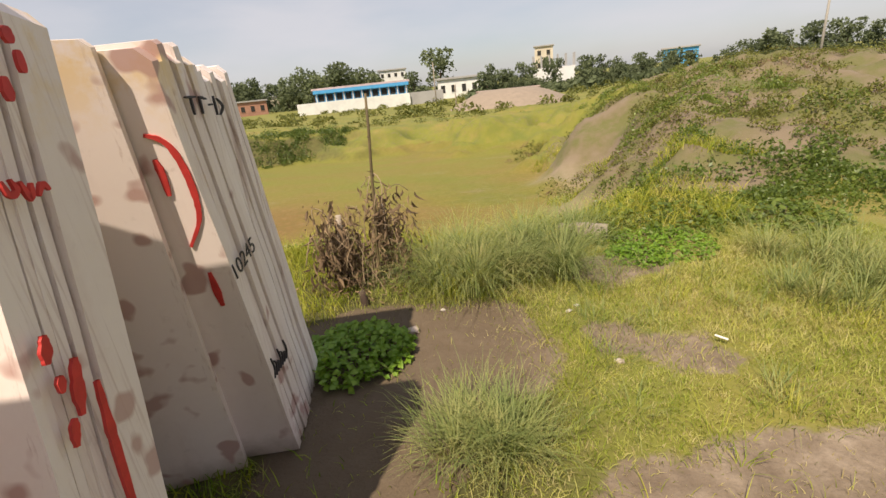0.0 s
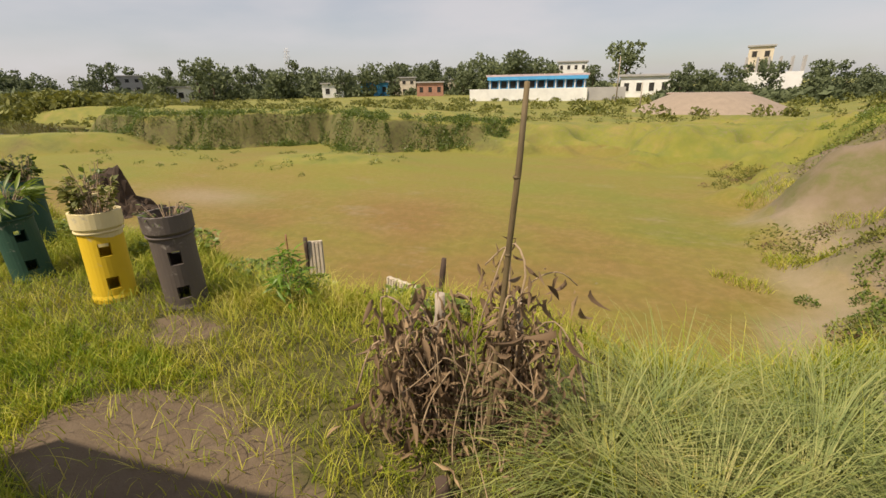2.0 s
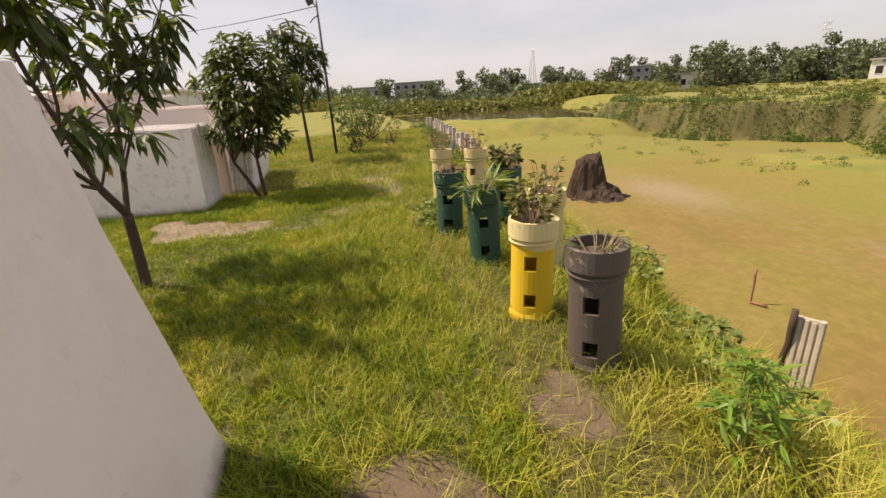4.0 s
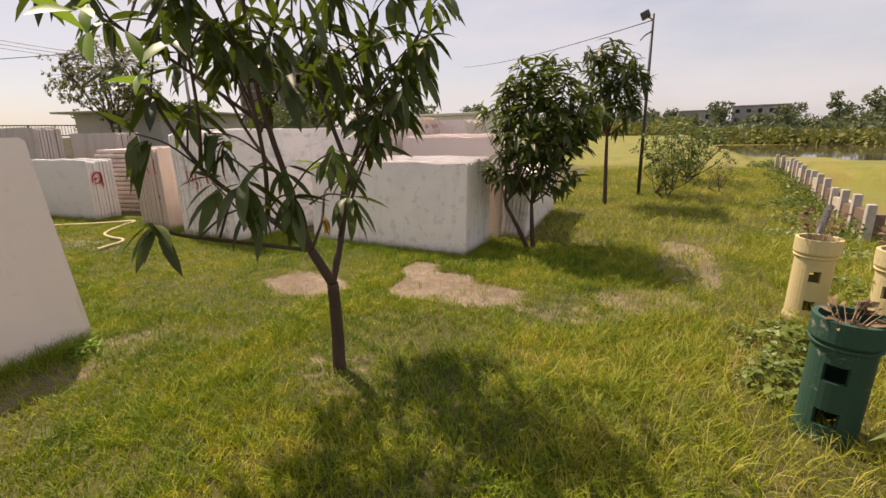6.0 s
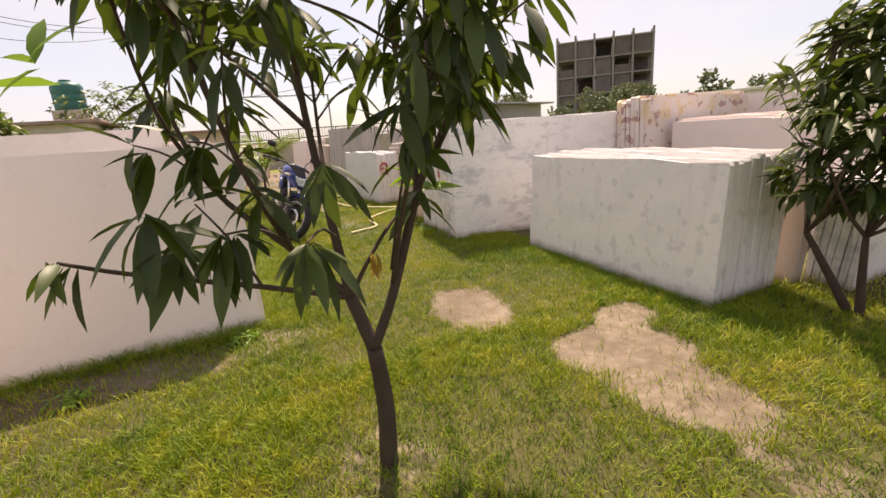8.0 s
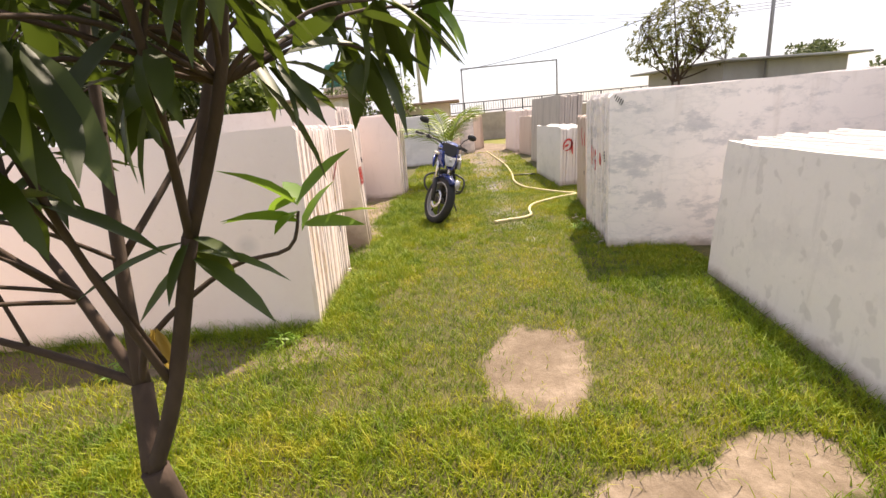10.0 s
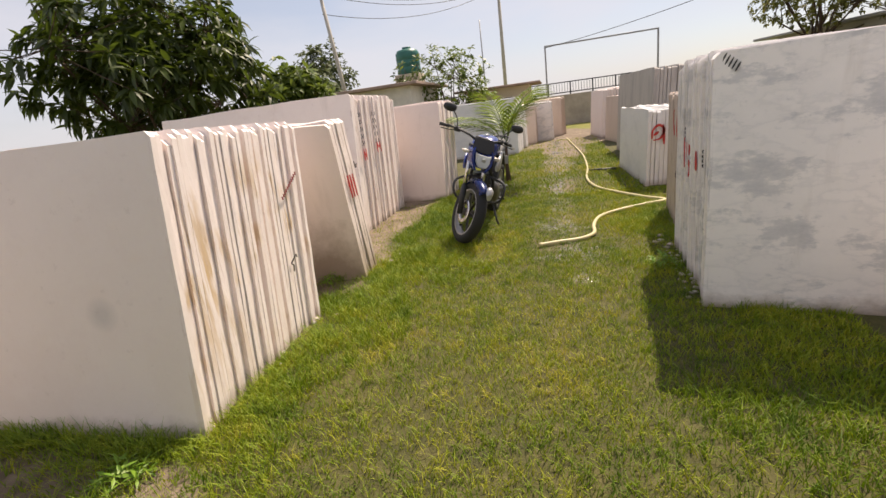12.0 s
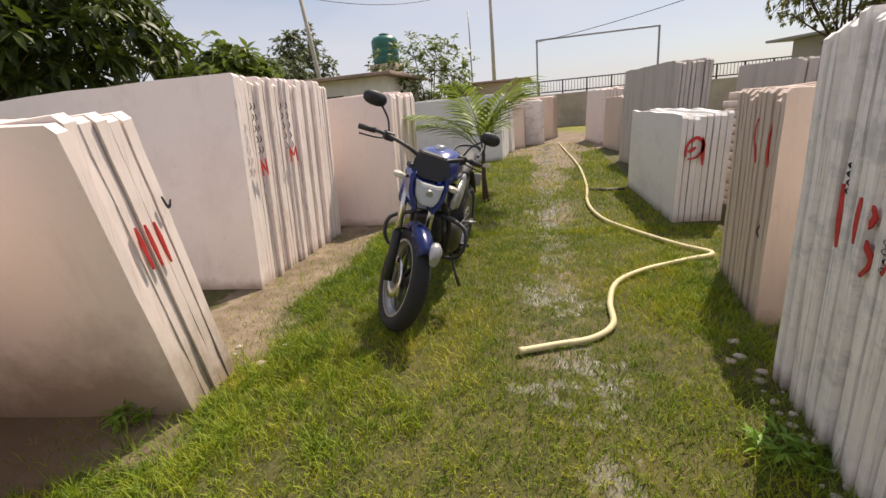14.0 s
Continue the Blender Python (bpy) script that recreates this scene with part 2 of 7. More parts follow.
M_PLASTER = simple("stained_white_plaster", (0.66, 0.63, 0.58), 0.85, var=0.2, scale=3, bump_s=0.2)
M_RUST = simple("rusty_roof_sheet", (0.33, 0.24, 0.20), 0.75, var=0.4, scale=5, stretch=(1, 6, 1))
M_STEEL = simple("galvanised_steel", (0.32, 0.32, 0.33), 0.5, 0.6, var=0.2, scale=20)
M_BLACKIRON = simple("dark_painted_iron", (0.06, 0.06, 0.065), 0.5, 0.3, var=0.3, scale=20)

# ---------------------------------------------------------------- the ground


def bank_edge(x):
    """The y at which the yard ends and the bank falls to the dry pond."""
    return np.interp(x, [-40, -16, -8, -4, -2, 0, 1.2, 3], [5.6, 5.8, 4.9, 4.35, 4.15, 4.0, 4.3, 4.6])


def wob(x, y, s, seed=0.0):
    """Smooth wavy noise from sums of sines, about -1 to 1."""
    return (np.sin(x * s + 1.3 * np.sin(y * s * 0.7 + seed) + seed) + np.sin(y * s * 1.13 + 1.7 * np.sin(x * s * 0.6 + 2 * seed) + 0.5 * seed) + 0.6 * np.sin((x + y) * s * 2.1 + seed * 3)) / 2.6


def pond_side(x, y):
    """The x at which the earth mound rises from the pond bed."""
    return 2.35 + 0.22 * (y - 6) + 0.35 * wob(x * 0, y, 0.9, 2.0) + 0.25 * wob(x * 0, y, 2.4, 5.0)


def far_shore(x, y):
    """The y of the broken far bank."""
    return np.interp(x, [-40, -31, -23, -16, -12, -8, -2, 6], [30, 25, 15.6, 17.0, 18.8, 17.4, 19.6, 17.4]) + 0.8 * wob(x, y * 0, 0.55, 1.0) + 0.35 * wob(x, y * 0, 1.9, 2.0)


def height(x, y):
    x, y = np.asarray(x, float), np.asarray(y, float)
    xr = pond_side(x, y)
    yfar = far_shore(x, y)
    hx = x - 0.28 * np.maximum(y - 6, 0)
    hill = 0.85 * smooth01(4.2, 12, y) * smooth01(0.8, 5.0, hx) * (1 - 0.5 * smooth01(13, 22, y)) + 0.35 * smooth01(14, 40, x)
    hill = hill + (0.17 * wob(x, y, 1.1, 4.0) - 0.26 * np.abs(wob(x, y, 1.9, 2.5)) + 0.11 * wob(x, y, 4.1, 5.5) + 0.05 * wob(x, y, 9.0, 1.5) + 0.12) * smooth01(1.2, 3, x) * smooth01(4.2, 6, y)
    crest = np.interp(x, [-40, -24, -10, -6, -1, 6], [0.45, 0.82, 0.8, 0.55, 0.3, 0.2]) * np.exp(-((y - yfar - 2.0) / 6.5) ** 2)
    far = -0.55 + crest + 0.16 * wob(x, y, 0.16, 3.0) * smooth01(18, 30, y) + 0.10 * wob(x, y, 0.9, 9.0) * smooth01(16, 18, y) * smooth01(40, 25, y)
    land = np.where(y > 14, np.where(x > 0, np.maximum(far, hill - 0.9 * smooth01(16, 30, y)), far), hill)
    d = np.minimum(np.minimum((y - bank_edge(x)) / 1.5, (xr - x + 0.6) / (1.6 + 0.9 * smooth01(7, 12, y))), (yfar - y) / (0.8 + 0.35 * wob(x, y * 0, 0.8, 3.0) + 3.4 * smooth01(-7, -1, x)))
    bed = -1.05 + 0.03 * wob(x, y, 0.8, 5.0)
    isle = 0.22 * np.exp(-(((x + 15.5) / 5.5) ** 2 + ((y - 12.5) / 2.2) ** 2)) + 0.35 * np.exp(-(((x + 8.0) / 2.6) ** 2 + ((y - 13.5) / 1.6) ** 2))
    ia, ib = (x + 24.5) * 0.78 + (y - 10.6) * 0.62, -(x + 24.5) * 0.62 + (y - 10.6) * 0.78
    isle = isle + 0.66 * smooth01(1.15, 0.8, np.hypot(ia / 7.5, ib / 2.2) + 0.12 * wob(x, y, 0.9, 4.0))
    bed = bed + isle - 0.25 * smooth01(-12, -18, x) * smooth01(14, 18, y)
    z = land + (bed - land) * smooth01(0.0, 1.0, d + 0.18 * wob(x, y, 2.3, 6.0) + (0.22 * wob(x, y, 1.1, 8.0) + 0.13 * wob(x, y, 5.3, 3.0)) * smooth01(8, 12, y))
    yard = smooth01(0.3, -0.4, y - bank_edge(x)) * smooth01(2.2, 1.2, np.maximum(x, 0))
    return z + 0.012 * wob(x, y, 2.6, 7.0) * yard


def graded(lo, hi, step, far, grow=1.17):
    """Coordinates that are close together from lo to hi and spread out to +-far."""
    mid = list(np.arange(lo, hi + 1e-6, step))
    out, s, a, b = [], step, lo, hi
    left, right = [], []
    while b < far:
        s *= grow
        a, b = a - s, b + s
        left.append(a)
        right.append(b)
    return np.array(left[::-1] + mid + right)


gx, gy = graded(-15, 7, 0.14, 1800), graded(-9, 19, 0.16, 1800)
GX, GY = np.meshgrid(gx, gy)
GZ = height(GX, GY)
nx, ny = len(gx), len(gy)
idx = np.arange(nx * ny).reshape(ny, nx)
quads = np.stack([idx[:-1, :-1], idx[:-1, 1:], idx[1:, 1:], idx[1:, :-1]], -1).reshape(-1, 4)
ground_me = mesh_from("ground", np.stack([GX, GY, GZ], -1).reshape(-1, 3), quads, True)

# bare earth: worn patches, each an ellipse (x, y, half sizes, turn, strength)
BARE = [(-5.10, 0.26, 0.26, 0.40, 0, 1), (-5.3, 0.12, 0.14, 0.2, 0, 0.8), (-5.85, 1.0, 0.26, 0.16, 20, 1), (-5.5, 1.3, 0.36, 0.30, -20, 1), (-5.42, 1.75, 0.24, 0.42, 12, 0.95), (-5.75, 3.0, 0.30, 0.42, 30, 0.62), (-5.3, 2.5, 0.22, 0.4, 10, 0.5), (-6.9, 3.3, 0.9, 0.3, 0, 0.7),
        (-4.02, 1.42, 0.28, 0.25, 0, 0.45), (-2.1, 3.62, 0.2, 0.15, -15, 0.9), (-1.35, 2.95, 0.5, 0.22, 10, 0.8), (-0.35, 2.62, 0.75, 0.45, 10, 1), (-0.3, 2.1, 0.4, 0.5, 0, 1), (0.1, 2.52, 0.34, 0.3, 0, 0.95), (1.2, 1.72, 0.75, 0.27, 0, 0.97), (0.9, 2.5, 0.36, 0.16, -30, 0.8), (1.0, 3.36, 0.42, 0.2, 10, 0.95), (-1.65, 2.98, 0.4, 0.25, 20, 1),
        (-2.6, -0.05, 1.6, 0.3, 0, 0.6), (-3.3, -2.95, 0.45, 0.4, 0, 0.9), (-3.25, -4.4, 0.38, 1.3, 0, 0.9), (-5.3, -8.2, 0.3, 1.2, 3, 0.6), (-5.4, -11, 0.5, 1.9, 3, 0.9), (-5.4, -4.1, 0.18, 0.8, 5, 0.45), (-5.4, -5.8, 0.2, 0.6, -8, 0.5), (-5.3, -3.0, 0.3, 0.35, 0, 0.45), (-5.3, -15, 1.6, 4.0, 0, 0.9),
        (-3.0, -2.05, 0.75, 0.3, 5, 0.95), (-4.7, -0.6, 0.25, 0.35, 0, 0.25), (-6.5, -3.5, 0.25, 1.5, 5, 0.5)]


def bare(x, y):
    b = np.zeros_like(x)
    for cx, cy, rx, ry, a, s in BARE:
        ca, sa = math.cos(radians(a)), math.sin(radians(a))
        u, v = (x - cx) * ca + (y - cy) * sa, -(x - cx) * sa + (y - cy) * ca
        r = np.sqrt((u / rx) ** 2 + (v / ry) ** 2) + 0.16 * wob(x, y, 9.0, 1.0)
        b = np.maximum(b, s * smooth01(1.25, 0.8, r))
    return b


def zones(x, y, z):
    """Bare earth, pond bed, scrub slopes: three weights."""
    e = bare(x, y)
    pond = smooth01(-0.72, -0.9, z) * smooth01(24, 18, y)
    slope = smooth01(0.6, 1.4, x) * smooth01(4.3, 5.4, y) * smooth01(17, 11, y - 0.8 * (x - 5) + 2.5 * wob(x, y, 0.5, 2.0)) + smooth01(14.5, 17, y) * 0.35
    return e, pond, np.clip(slope, 0, 1) * (1 - pond)


E_, P_, S_ = zones(GX, GY, GZ)
W_ = np.exp(-((GX + 5.32 + 0.12 * wob(GX * 0, GY, 2.0, 3.0)) / 0.34) ** 2) * smooth01(-1.4, -2.6, GY) * smooth01(-24, -20, GY)   # hose water runs down the alley
att = ground_me.color_attributes.new("zones", "FLOAT_COLOR", "POINT")
att.data.foreach_set("color", np.stack([E_, P_, S_, W_], -1).astype(np.float32).ravel())


F_ = np.maximum.reduce([smooth01(0.1, 0.7, GX), smooth01(5.0, 6.5, GY), smooth01(-16, -19, GX), smooth01(-13, -15, GY), smooth01(2.8, 4.0, GX)])
damp_shade = ground_me.attributes.new("damp_shade", "FLOAT", "POINT")     # trodden damp soil round the first stacks; shade painted before L2, darker earth before L1
damp_shade.data.foreach_set("value", (smooth01(-3.0, -1.9, GX) * smooth01(0.75, 0.1, GX + 0.25 * wob(GX, GY, 2.1, 4.0)) + np.exp(-(((GX + 2.9) / 0.9) ** 2 + ((GY + 2.0) / 0.55) ** 2)) + 0.8 * np.exp(-(((GX + 2.4) / 1.2) ** 2 + ((GY - 0.05) / 0.4) ** 2))).astype(np.float32).ravel())
D_ = np.hypot(*np.gradient(GZ, gy, gx))
steep = ground_me.attributes.new("steep", "FLOAT", "POINT")
steep.data.foreach_set("value", (0.85 * smooth01(0.35, 0.8, D_) * smooth01(9, 13, GY) * smooth01(-1, -6, GX)).astype(np.float32).ravel())
algae = ground_me.attributes.new("algae", "FLOAT", "POINT")      # greener growth towards the far shore
algae.data.foreach_set("value", (0.75 * smooth01(8.5, 14.5, GY + 1.2 * wob(GX, GY, 0.5, 6.0) - 0.12 * GX)).astype(np.float32).ravel())
sandy = ground_me.attributes.new("sandy", "FLOAT", "POINT")
SA_ = np.exp(-((GX - pond_side(GX, GY) + 1.0 + 0.35 * wob(GX, GY, 1.4, 3.0)) / 0.34) ** 2) * smooth01(5.2, 6.2, GY) * smooth01(12.5, 9.5, GY)
SA_ = np.maximum(SA_, 0.8 * np.exp(-(((GX + 8.7) / 1.4) ** 2 + ((GY - 9.3) / 0.7) ** 2)))
sandy.data.foreach_set("value", SA_.astype(np.float32).ravel())
field = ground_me.attributes.new("field", "FLOAT", "POINT")
field.data.foreach_set("value", F_.astype(np.float32).ravel())


def ground_material():
    m, nt, b = material("grass_and_earth", 0.95)
    a = nt.nodes.new("ShaderNodeVertexColor")
    a.layer_name = "zones"
    sep = nt.nodes.new("ShaderNodeSeparateColor")
    nt.links.new(a.outputs[0], sep.inputs[0])
    n1, n2, n3, n4 = noise_node(nt, 1.1, 6), noise_node(nt, 9, 8, 0.7), noise_node(nt, 70, 4, 0.7), noise_node(nt, 0.16, 7, 0.62)
    lawn = ramp(nt, n1, [(0.3, (0.030, 0.045, 0.007)), (0.52, (0.065, 0.070, 0.010)), (0.72, (0.15, 0.125, 0.028))])
    lawn = mix(nt, 0.55, lawn, ramp(nt, n2, [(0.3, (0.025, 0.028, 0.007)), (0.7, (0.13, 0.11, 0.022))]))
    fa = nt.nodes.new("ShaderNodeAttribute")
    fa.attribute_name = "field"
    open_field = ramp(nt, n1, [(0.35, (0.14, 0.175, 0.018)), (0.52, (0.22, 0.225, 0.025)), (0.68, (0.30, 0.24, 0.06))])
    open_field = mix(nt, maths(nt, "MULTIPLY", n2, 0.5), open_field, (0.15, 0.14, 0.03))
    lawn = mix(nt, fa.outputs["Fac"], lawn, open_field)
    earth = ramp(nt, n2, [(0.25, (0.13, 0.09, 0.062)), (0.5, (0.25, 0.19, 0.135)), (0.75, (0.40, 0.32, 0.245))])
    da = nt.nodes.new("ShaderNodeAttribute")
    da.attribute_name = "damp_shade"
    # dark brown for damp soil and for the shade painted in before L2
    earth = mix(nt, maths(nt, "MULTIPLY", da.outputs["Fac"], 0.8), earth, (0.105, 0.072, 0.042))
    earth = mix(nt, maths(nt, "MULTIPLY", ramp(nt, noise_node(nt, 2.4, 6, 0.65), [(0.42, (1, 1, 1)), (0.58, (0, 0, 0))]), 0.55), earth, (0.12, 0.085, 0.055))
    pond = ramp(nt, n4, [(0.36, (0.25, 0.135, 0.032)), (0.45, (0.245, 0.165, 0.026)), (0.52, (0.23, 0.20, 0.018)), (0.60, (0.18, 0.205, 0.012))])
    streak = noise_node(nt, 1.0, 7, 0.65, stretch=(0.35, 1.2, 1))
    pond = mix(nt, ramp(nt, streak, [(0.45, (0, 0, 0)), (0.75, (0.8, 0.8, 0.8))]), pond, (0.29, 0.185, 0.06))
    pond = mix(nt, ramp(nt, streak, [(0.25, (0.7, 0.7, 0.7)), (0.45, (0, 0, 0))]), pond, (0.12, 0.145, 0.012))
    sand = noise_node(nt, 0.55, 8, 0.7, stretch=(0.6, 1.3, 1))
    pond = mix(nt, ramp(nt, sand, [(0.58, (0, 0, 0)), (0.72, (0.9, 0.9, 0.9))]), pond, (0.34, 0.26, 0.17))
    pond = mix(nt, maths(nt, "MULTIPLY", ramp(nt, n2, [(0.42, (1, 1, 1)), (0.6, (0, 0, 0))]), 0.35), pond, (0.10, 0.10, 0.015))
    al = nt.nodes.new("ShaderNodeAttribute")
    al.attribute_name = "algae"
    pond = mix(nt, maths(nt, "MULTIPLY", al.outputs["Fac"], ramp(nt, streak, [(0.35, (1, 1, 1)), (0.65, (0.45, 0.45, 0.45))])), pond, (0.205, 0.22, 0.022))
    pond = mix(nt, 0.16, pond, (0.10, 0.075, 0.018))
    scrub = ramp(nt, n1, [(0.42, (0.235, 0.18, 0.12)), (0.5, (0.18, 0.15, 0.07)), (0.57, (0.12, 0.135, 0.022))])
    scrub = mix(nt, maths(nt, "MULTIPLY", n2, 0.6), scrub, (0.17, 0.13, 0.085))
    edge = maths(nt, "MULTIPLY", maths(nt, "SUBTRACT", n2, 0.5), 0.9)

    def mask(ch):
        return maths(nt, "MULTIPLY", maths(nt, "SUBTRACT", maths(nt, "ADD", sep.outputs[ch], edge), 0.38), 5.0, True)
    col = mix(nt, mask(2), lawn, scrub)
    col = mix(nt, mask(1), col, pond)
    sa, st = nt.nodes.new("ShaderNodeAttribute"), nt.nodes.new("ShaderNodeAttribute")
    sa.attribute_name, st.attribute_name = "sandy", "steep"
    col = mix(nt, maths(nt, "MULTIPLY", maths(nt, "ADD", sa.outputs["Fac"], edge), 0.8, True), col, (0.31, 0.245, 0.165))
    cliff = ramp(nt, n2, [(0.35, (0.04, 0.034, 0.018)), (0.5, (0.095, 0.085, 0.032)), (0.62, (0.095, 0.115, 0.024)), (0.75, (0.22, 0.175, 0.115))])
    col = mix(nt, st.outputs["Fac"], col, cliff)
    col = mix(nt, mask(0), col, earth)
    wet = maths(nt, "MULTIPLY", maths(nt, "SUBTRACT", maths(nt, "ADD", a.outputs[1], maths(nt, "MULTIPLY", maths(nt, "SUBTRACT", noise_node(nt, 2.6, 6, 0.7), 0.5), 4.6)), 0.95), 4.0, True)
    col = mix(nt, wet, col, (0.17, 0.15, 0.12))
    nt.links.new(maths(nt, "SUBTRACT", 0.95, maths(nt, "MULTIPLY", wet, 0.72)), b.inputs["Roughness"])
    nt.links.new(mix(nt, maths(nt, "MULTIPLY", n3, 0.35), col, (0.08, 0.065, 0.04)), b.inputs["Base Color"])
    bump(nt, b, maths(nt, "ADD", n2, maths(nt, "MULTIPLY", n3, 0.4)), 0.5, 0.03)
    return m


tagged(part("ground", ground_me, ground_material()), "grassy marble yard with bare earth patches beside a dry pond", "ground", kind="structure")

# ---------------------------------------------------------------- marble slabs


def slab_mesh(length, h, th, seed):
    """One rough-edged slab: x inwards from its end, y through its thickness, z up."""
    r = random.Random(seed)
    out = []
    for i in range(5):
        out.append((length * i / 5, r.uniform(-0.004, 0.012)))
    for i in range(6):
        out.append((length + r.uniform(-0.02, 0.02), h * i / 6))
    for i in range(7):
        out.append((length * (1 - i / 7), h + r.uniform(-0.012, 0.012)))
    for i in range(8):
        out.append((r.uniform(-0.002, 0.003), h * (1 - i / 8)))
    c = r.uniform(0.008, 0.03)
    out[18] = (c, h)
    out.insert(19, (0.0, h - c))
    bm = bmesh.new()
    bot = [bm.verts.new((x, 0, z)) for x, z in out]
    face = bm.faces.new(bot)
    ext = bmesh.ops.extrude_face_region(bm, geom=[face])
    top = [v for v in ext["geom"] if isinstance(v, bmesh.types.BMVert)]
    for v in top:
        v.co.y -= th
        v.co.x += r.uniform(-0.001, 0.001)
    bmesh.ops.recalc_face_normals(bm, faces=bm.faces)
    return bm


def slab_stack(name, label, corner, inward, along, length, depth, n, h, mat, lean=0.0, gap=0.22, seed=1, group="marble slab stacks", skew=0.0, z0=-0.01, jit=0.014):
    """Slabs on edge, one behind another: corner of the first slab's open end, inward along the slab, along the row."""
    u, v = Vector((*inward, 0)).normalized(), Vector((*along, 0)).normalized()
    root = thing(name, Matrix.Translation((*corner, 0)), label, "marble slabs", group)
    r = random.Random(seed)
    pitch = depth / n
    kinds = []
    for k in range(min(n, 7)):
        me = bpy.data.meshes.new("slab")
        bm = slab_mesh(length * r.uniform(0.96, 1.0), h * r.uniform(0.972, 1.008), pitch * (1 - gap * r.uniform(0.3, 1.0)), seed * 31 + k)
        bm.to_mesh(me)
        bm.free()
        me.materials.append(mat)
        kinds.append(me)
    for i in range(n):
        ob = new("slab", kinds[(i * 3 + seed) % len(kinds)] if i else kinds[0])
        ob.parent = root
        tilt = lean + r.uniform(-0.004, 0.004)
        p = v * (i * pitch) + u * (r.uniform(0, jit) if i else 0.0)
        # columns: inward, -along (so that the mesh's -y goes along the row), up tipped by the lean
        up = (Vector((0, 0, 1)) + v * tilt + u * skew).normalized()
        back = (v - up * v.dot(up)).normalized()
        m = Matrix((u, -back, up)).transposed().to_4x4()
        ob.matrix_local = Matrix.Translation(p + Vector((0, 0, z0))) @ m
    return root


STACKS = {}
STACKS["A2"] = slab_stack("marble_slab_stack", "leaning stack of spotted pinkish marble slabs with paint marks", (-0.54, 2.05), (-1, -0.13), (-0.05, 1), 1.75, 0.21, 6, 1.32, M_CREAM, lean=-0.165, seed=3)
STACKS["A2f"] = slab_stack("marble_slab_stack", "two shorter spotted marble slabs leaning in front of a stack", (-0.70, 1.985), (-1, -0.13), (-0.6, 1), 1.5, 0.06, 2, 1.32, M_CREAM, lean=-0.165, seed=2, jit=0.0)
STACKS["A2b"] = slab_stack("marble_slab_stack", "narrow stack of sawn pink marble slabs, white back face", (-0.575, 2.29), (-1, -0.13), (-0.05, 1), 1.72, 0.235, 6, 1.31, M_STREAKY, lean=-0.185, seed=5)
STACKS["A1"] = slab_stack("marble_slab_stack", "stack of red-marked spotted marble slabs leaning towards its neighbour", (-0.50, 1.185), (-1, -0.13), (-0.05, 1), 1.6, 0.12, 6, 1.45, M_CREAM, lean=0.16, seed=4, gap=0.2, jit=0.012)
STACKS["A1f"] = slab_stack("marble_slab_stack", "single thick blotched marble slab behind a stack", (-0.505, 1.31), (-1, -0.13), (-0.05, 1), 1.6, 0.085, 1, 1.37, M_CREAM, lean=0.16, seed=16, gap=0.05)
STACKS["A0"] = slab_stack("marble_slab_stack", "stack of spotted marble slabs at the head of the row", (-0.56, 0.62), (-1, -0.13), (-0.05, 1), 1.6, 0.3, 10, 1.36, M_CREAM, lean=0.08, seed=17)
STACKS["L1"] = slab_stack("marble_slab_stack", "large stack of pale pink marble slabs with rusty edge stains", (-3.77, -0.40), (1, 0.05), (0.07, -1), 2.6, 1.2, 38, 1.33, M_RUSTED, lean=0.15, seed=6, gap=0.16, jit=0.034)
STACKS["L2"] = slab_stack("marble_slab_stack", "few pink marble slabs leaning forward with red stripes", (-3.72, -2.32), (0.985, 0.17), (0.1, -1), 1.6, 0.34, 6, 1.31, M_FOOTSHADE, lean=-0.17, seed=7)
STACKS["L3"] = slab_stack("marble_slab_stack", "tall stack of pink marble slabs with red letters on the edges", (-3.13, -3.72), (1, 0.03), (0.02, -1), 2.6, 1.5, 36, 1.58, M_STREAKY, lean=0.13, seed=8, gap=0.16, jit=0.05)
STACKS["L4"] = slab_stack("marble_slab_stack", "stack of pale grey-pink marble slabs standing on the lawn edge", (-3.66, -5.55), (1, -0.1), (-0.03, -1), 2.2, 0.9, 14, 1.44, M_PINK, lean=0.12, seed=9, gap=0.16, jit=0.04)
STACKS["L5"] = slab_stack("marble_slab_stack", "stack of bluish white marble slabs behind the palm", (-4.34, -10.85), (1, -0.2), (-0.05, -1), 2.6, 1.0, 12, 1.42, M_GREY, lean=0.08, seed=10)
STACKS["R1"] = slab_stack("marble_slab_stack", "tall stack of grey-veined white marble slabs with a black mark", (-6.07, -1.67), (-0.957, 0.25), (-0.09, -1), 2.5, 1.15, 24, 1.36, M_WHITE, lean=0.0, seed=11, gap=0.16, jit=0.034)
STACKS["R1e"] = slab_stack("marble_slab_stack", "stack of brownish pink marble slabs with red loops painted on", (-6.30, -3.30), (-1, 0.1), (-0.1, -1), 1.7, 0.75, 13, 1.16, M_TAN, lean=-0.02, seed=12)
STACKS["R2"] = slab_stack("marble_slab_stack", "stack of light grey marble slabs with a red painted letter", (-6.39, -5.30), (0.03, -1), (-1, -0.05), 2.0, 0.42, 8, 0.97, M_GREY, lean=0.03, seed=13)
STACKS["R3"] = slab_stack("marble_slab_stack", "stack of dark-streaked grey marble slabs behind the others", (-6.9, -7.9), (0.25, -1), (-1, -0.1), 2.0, 0.5, 9, 1.55, M_DARK, lean=0.05, seed=14)
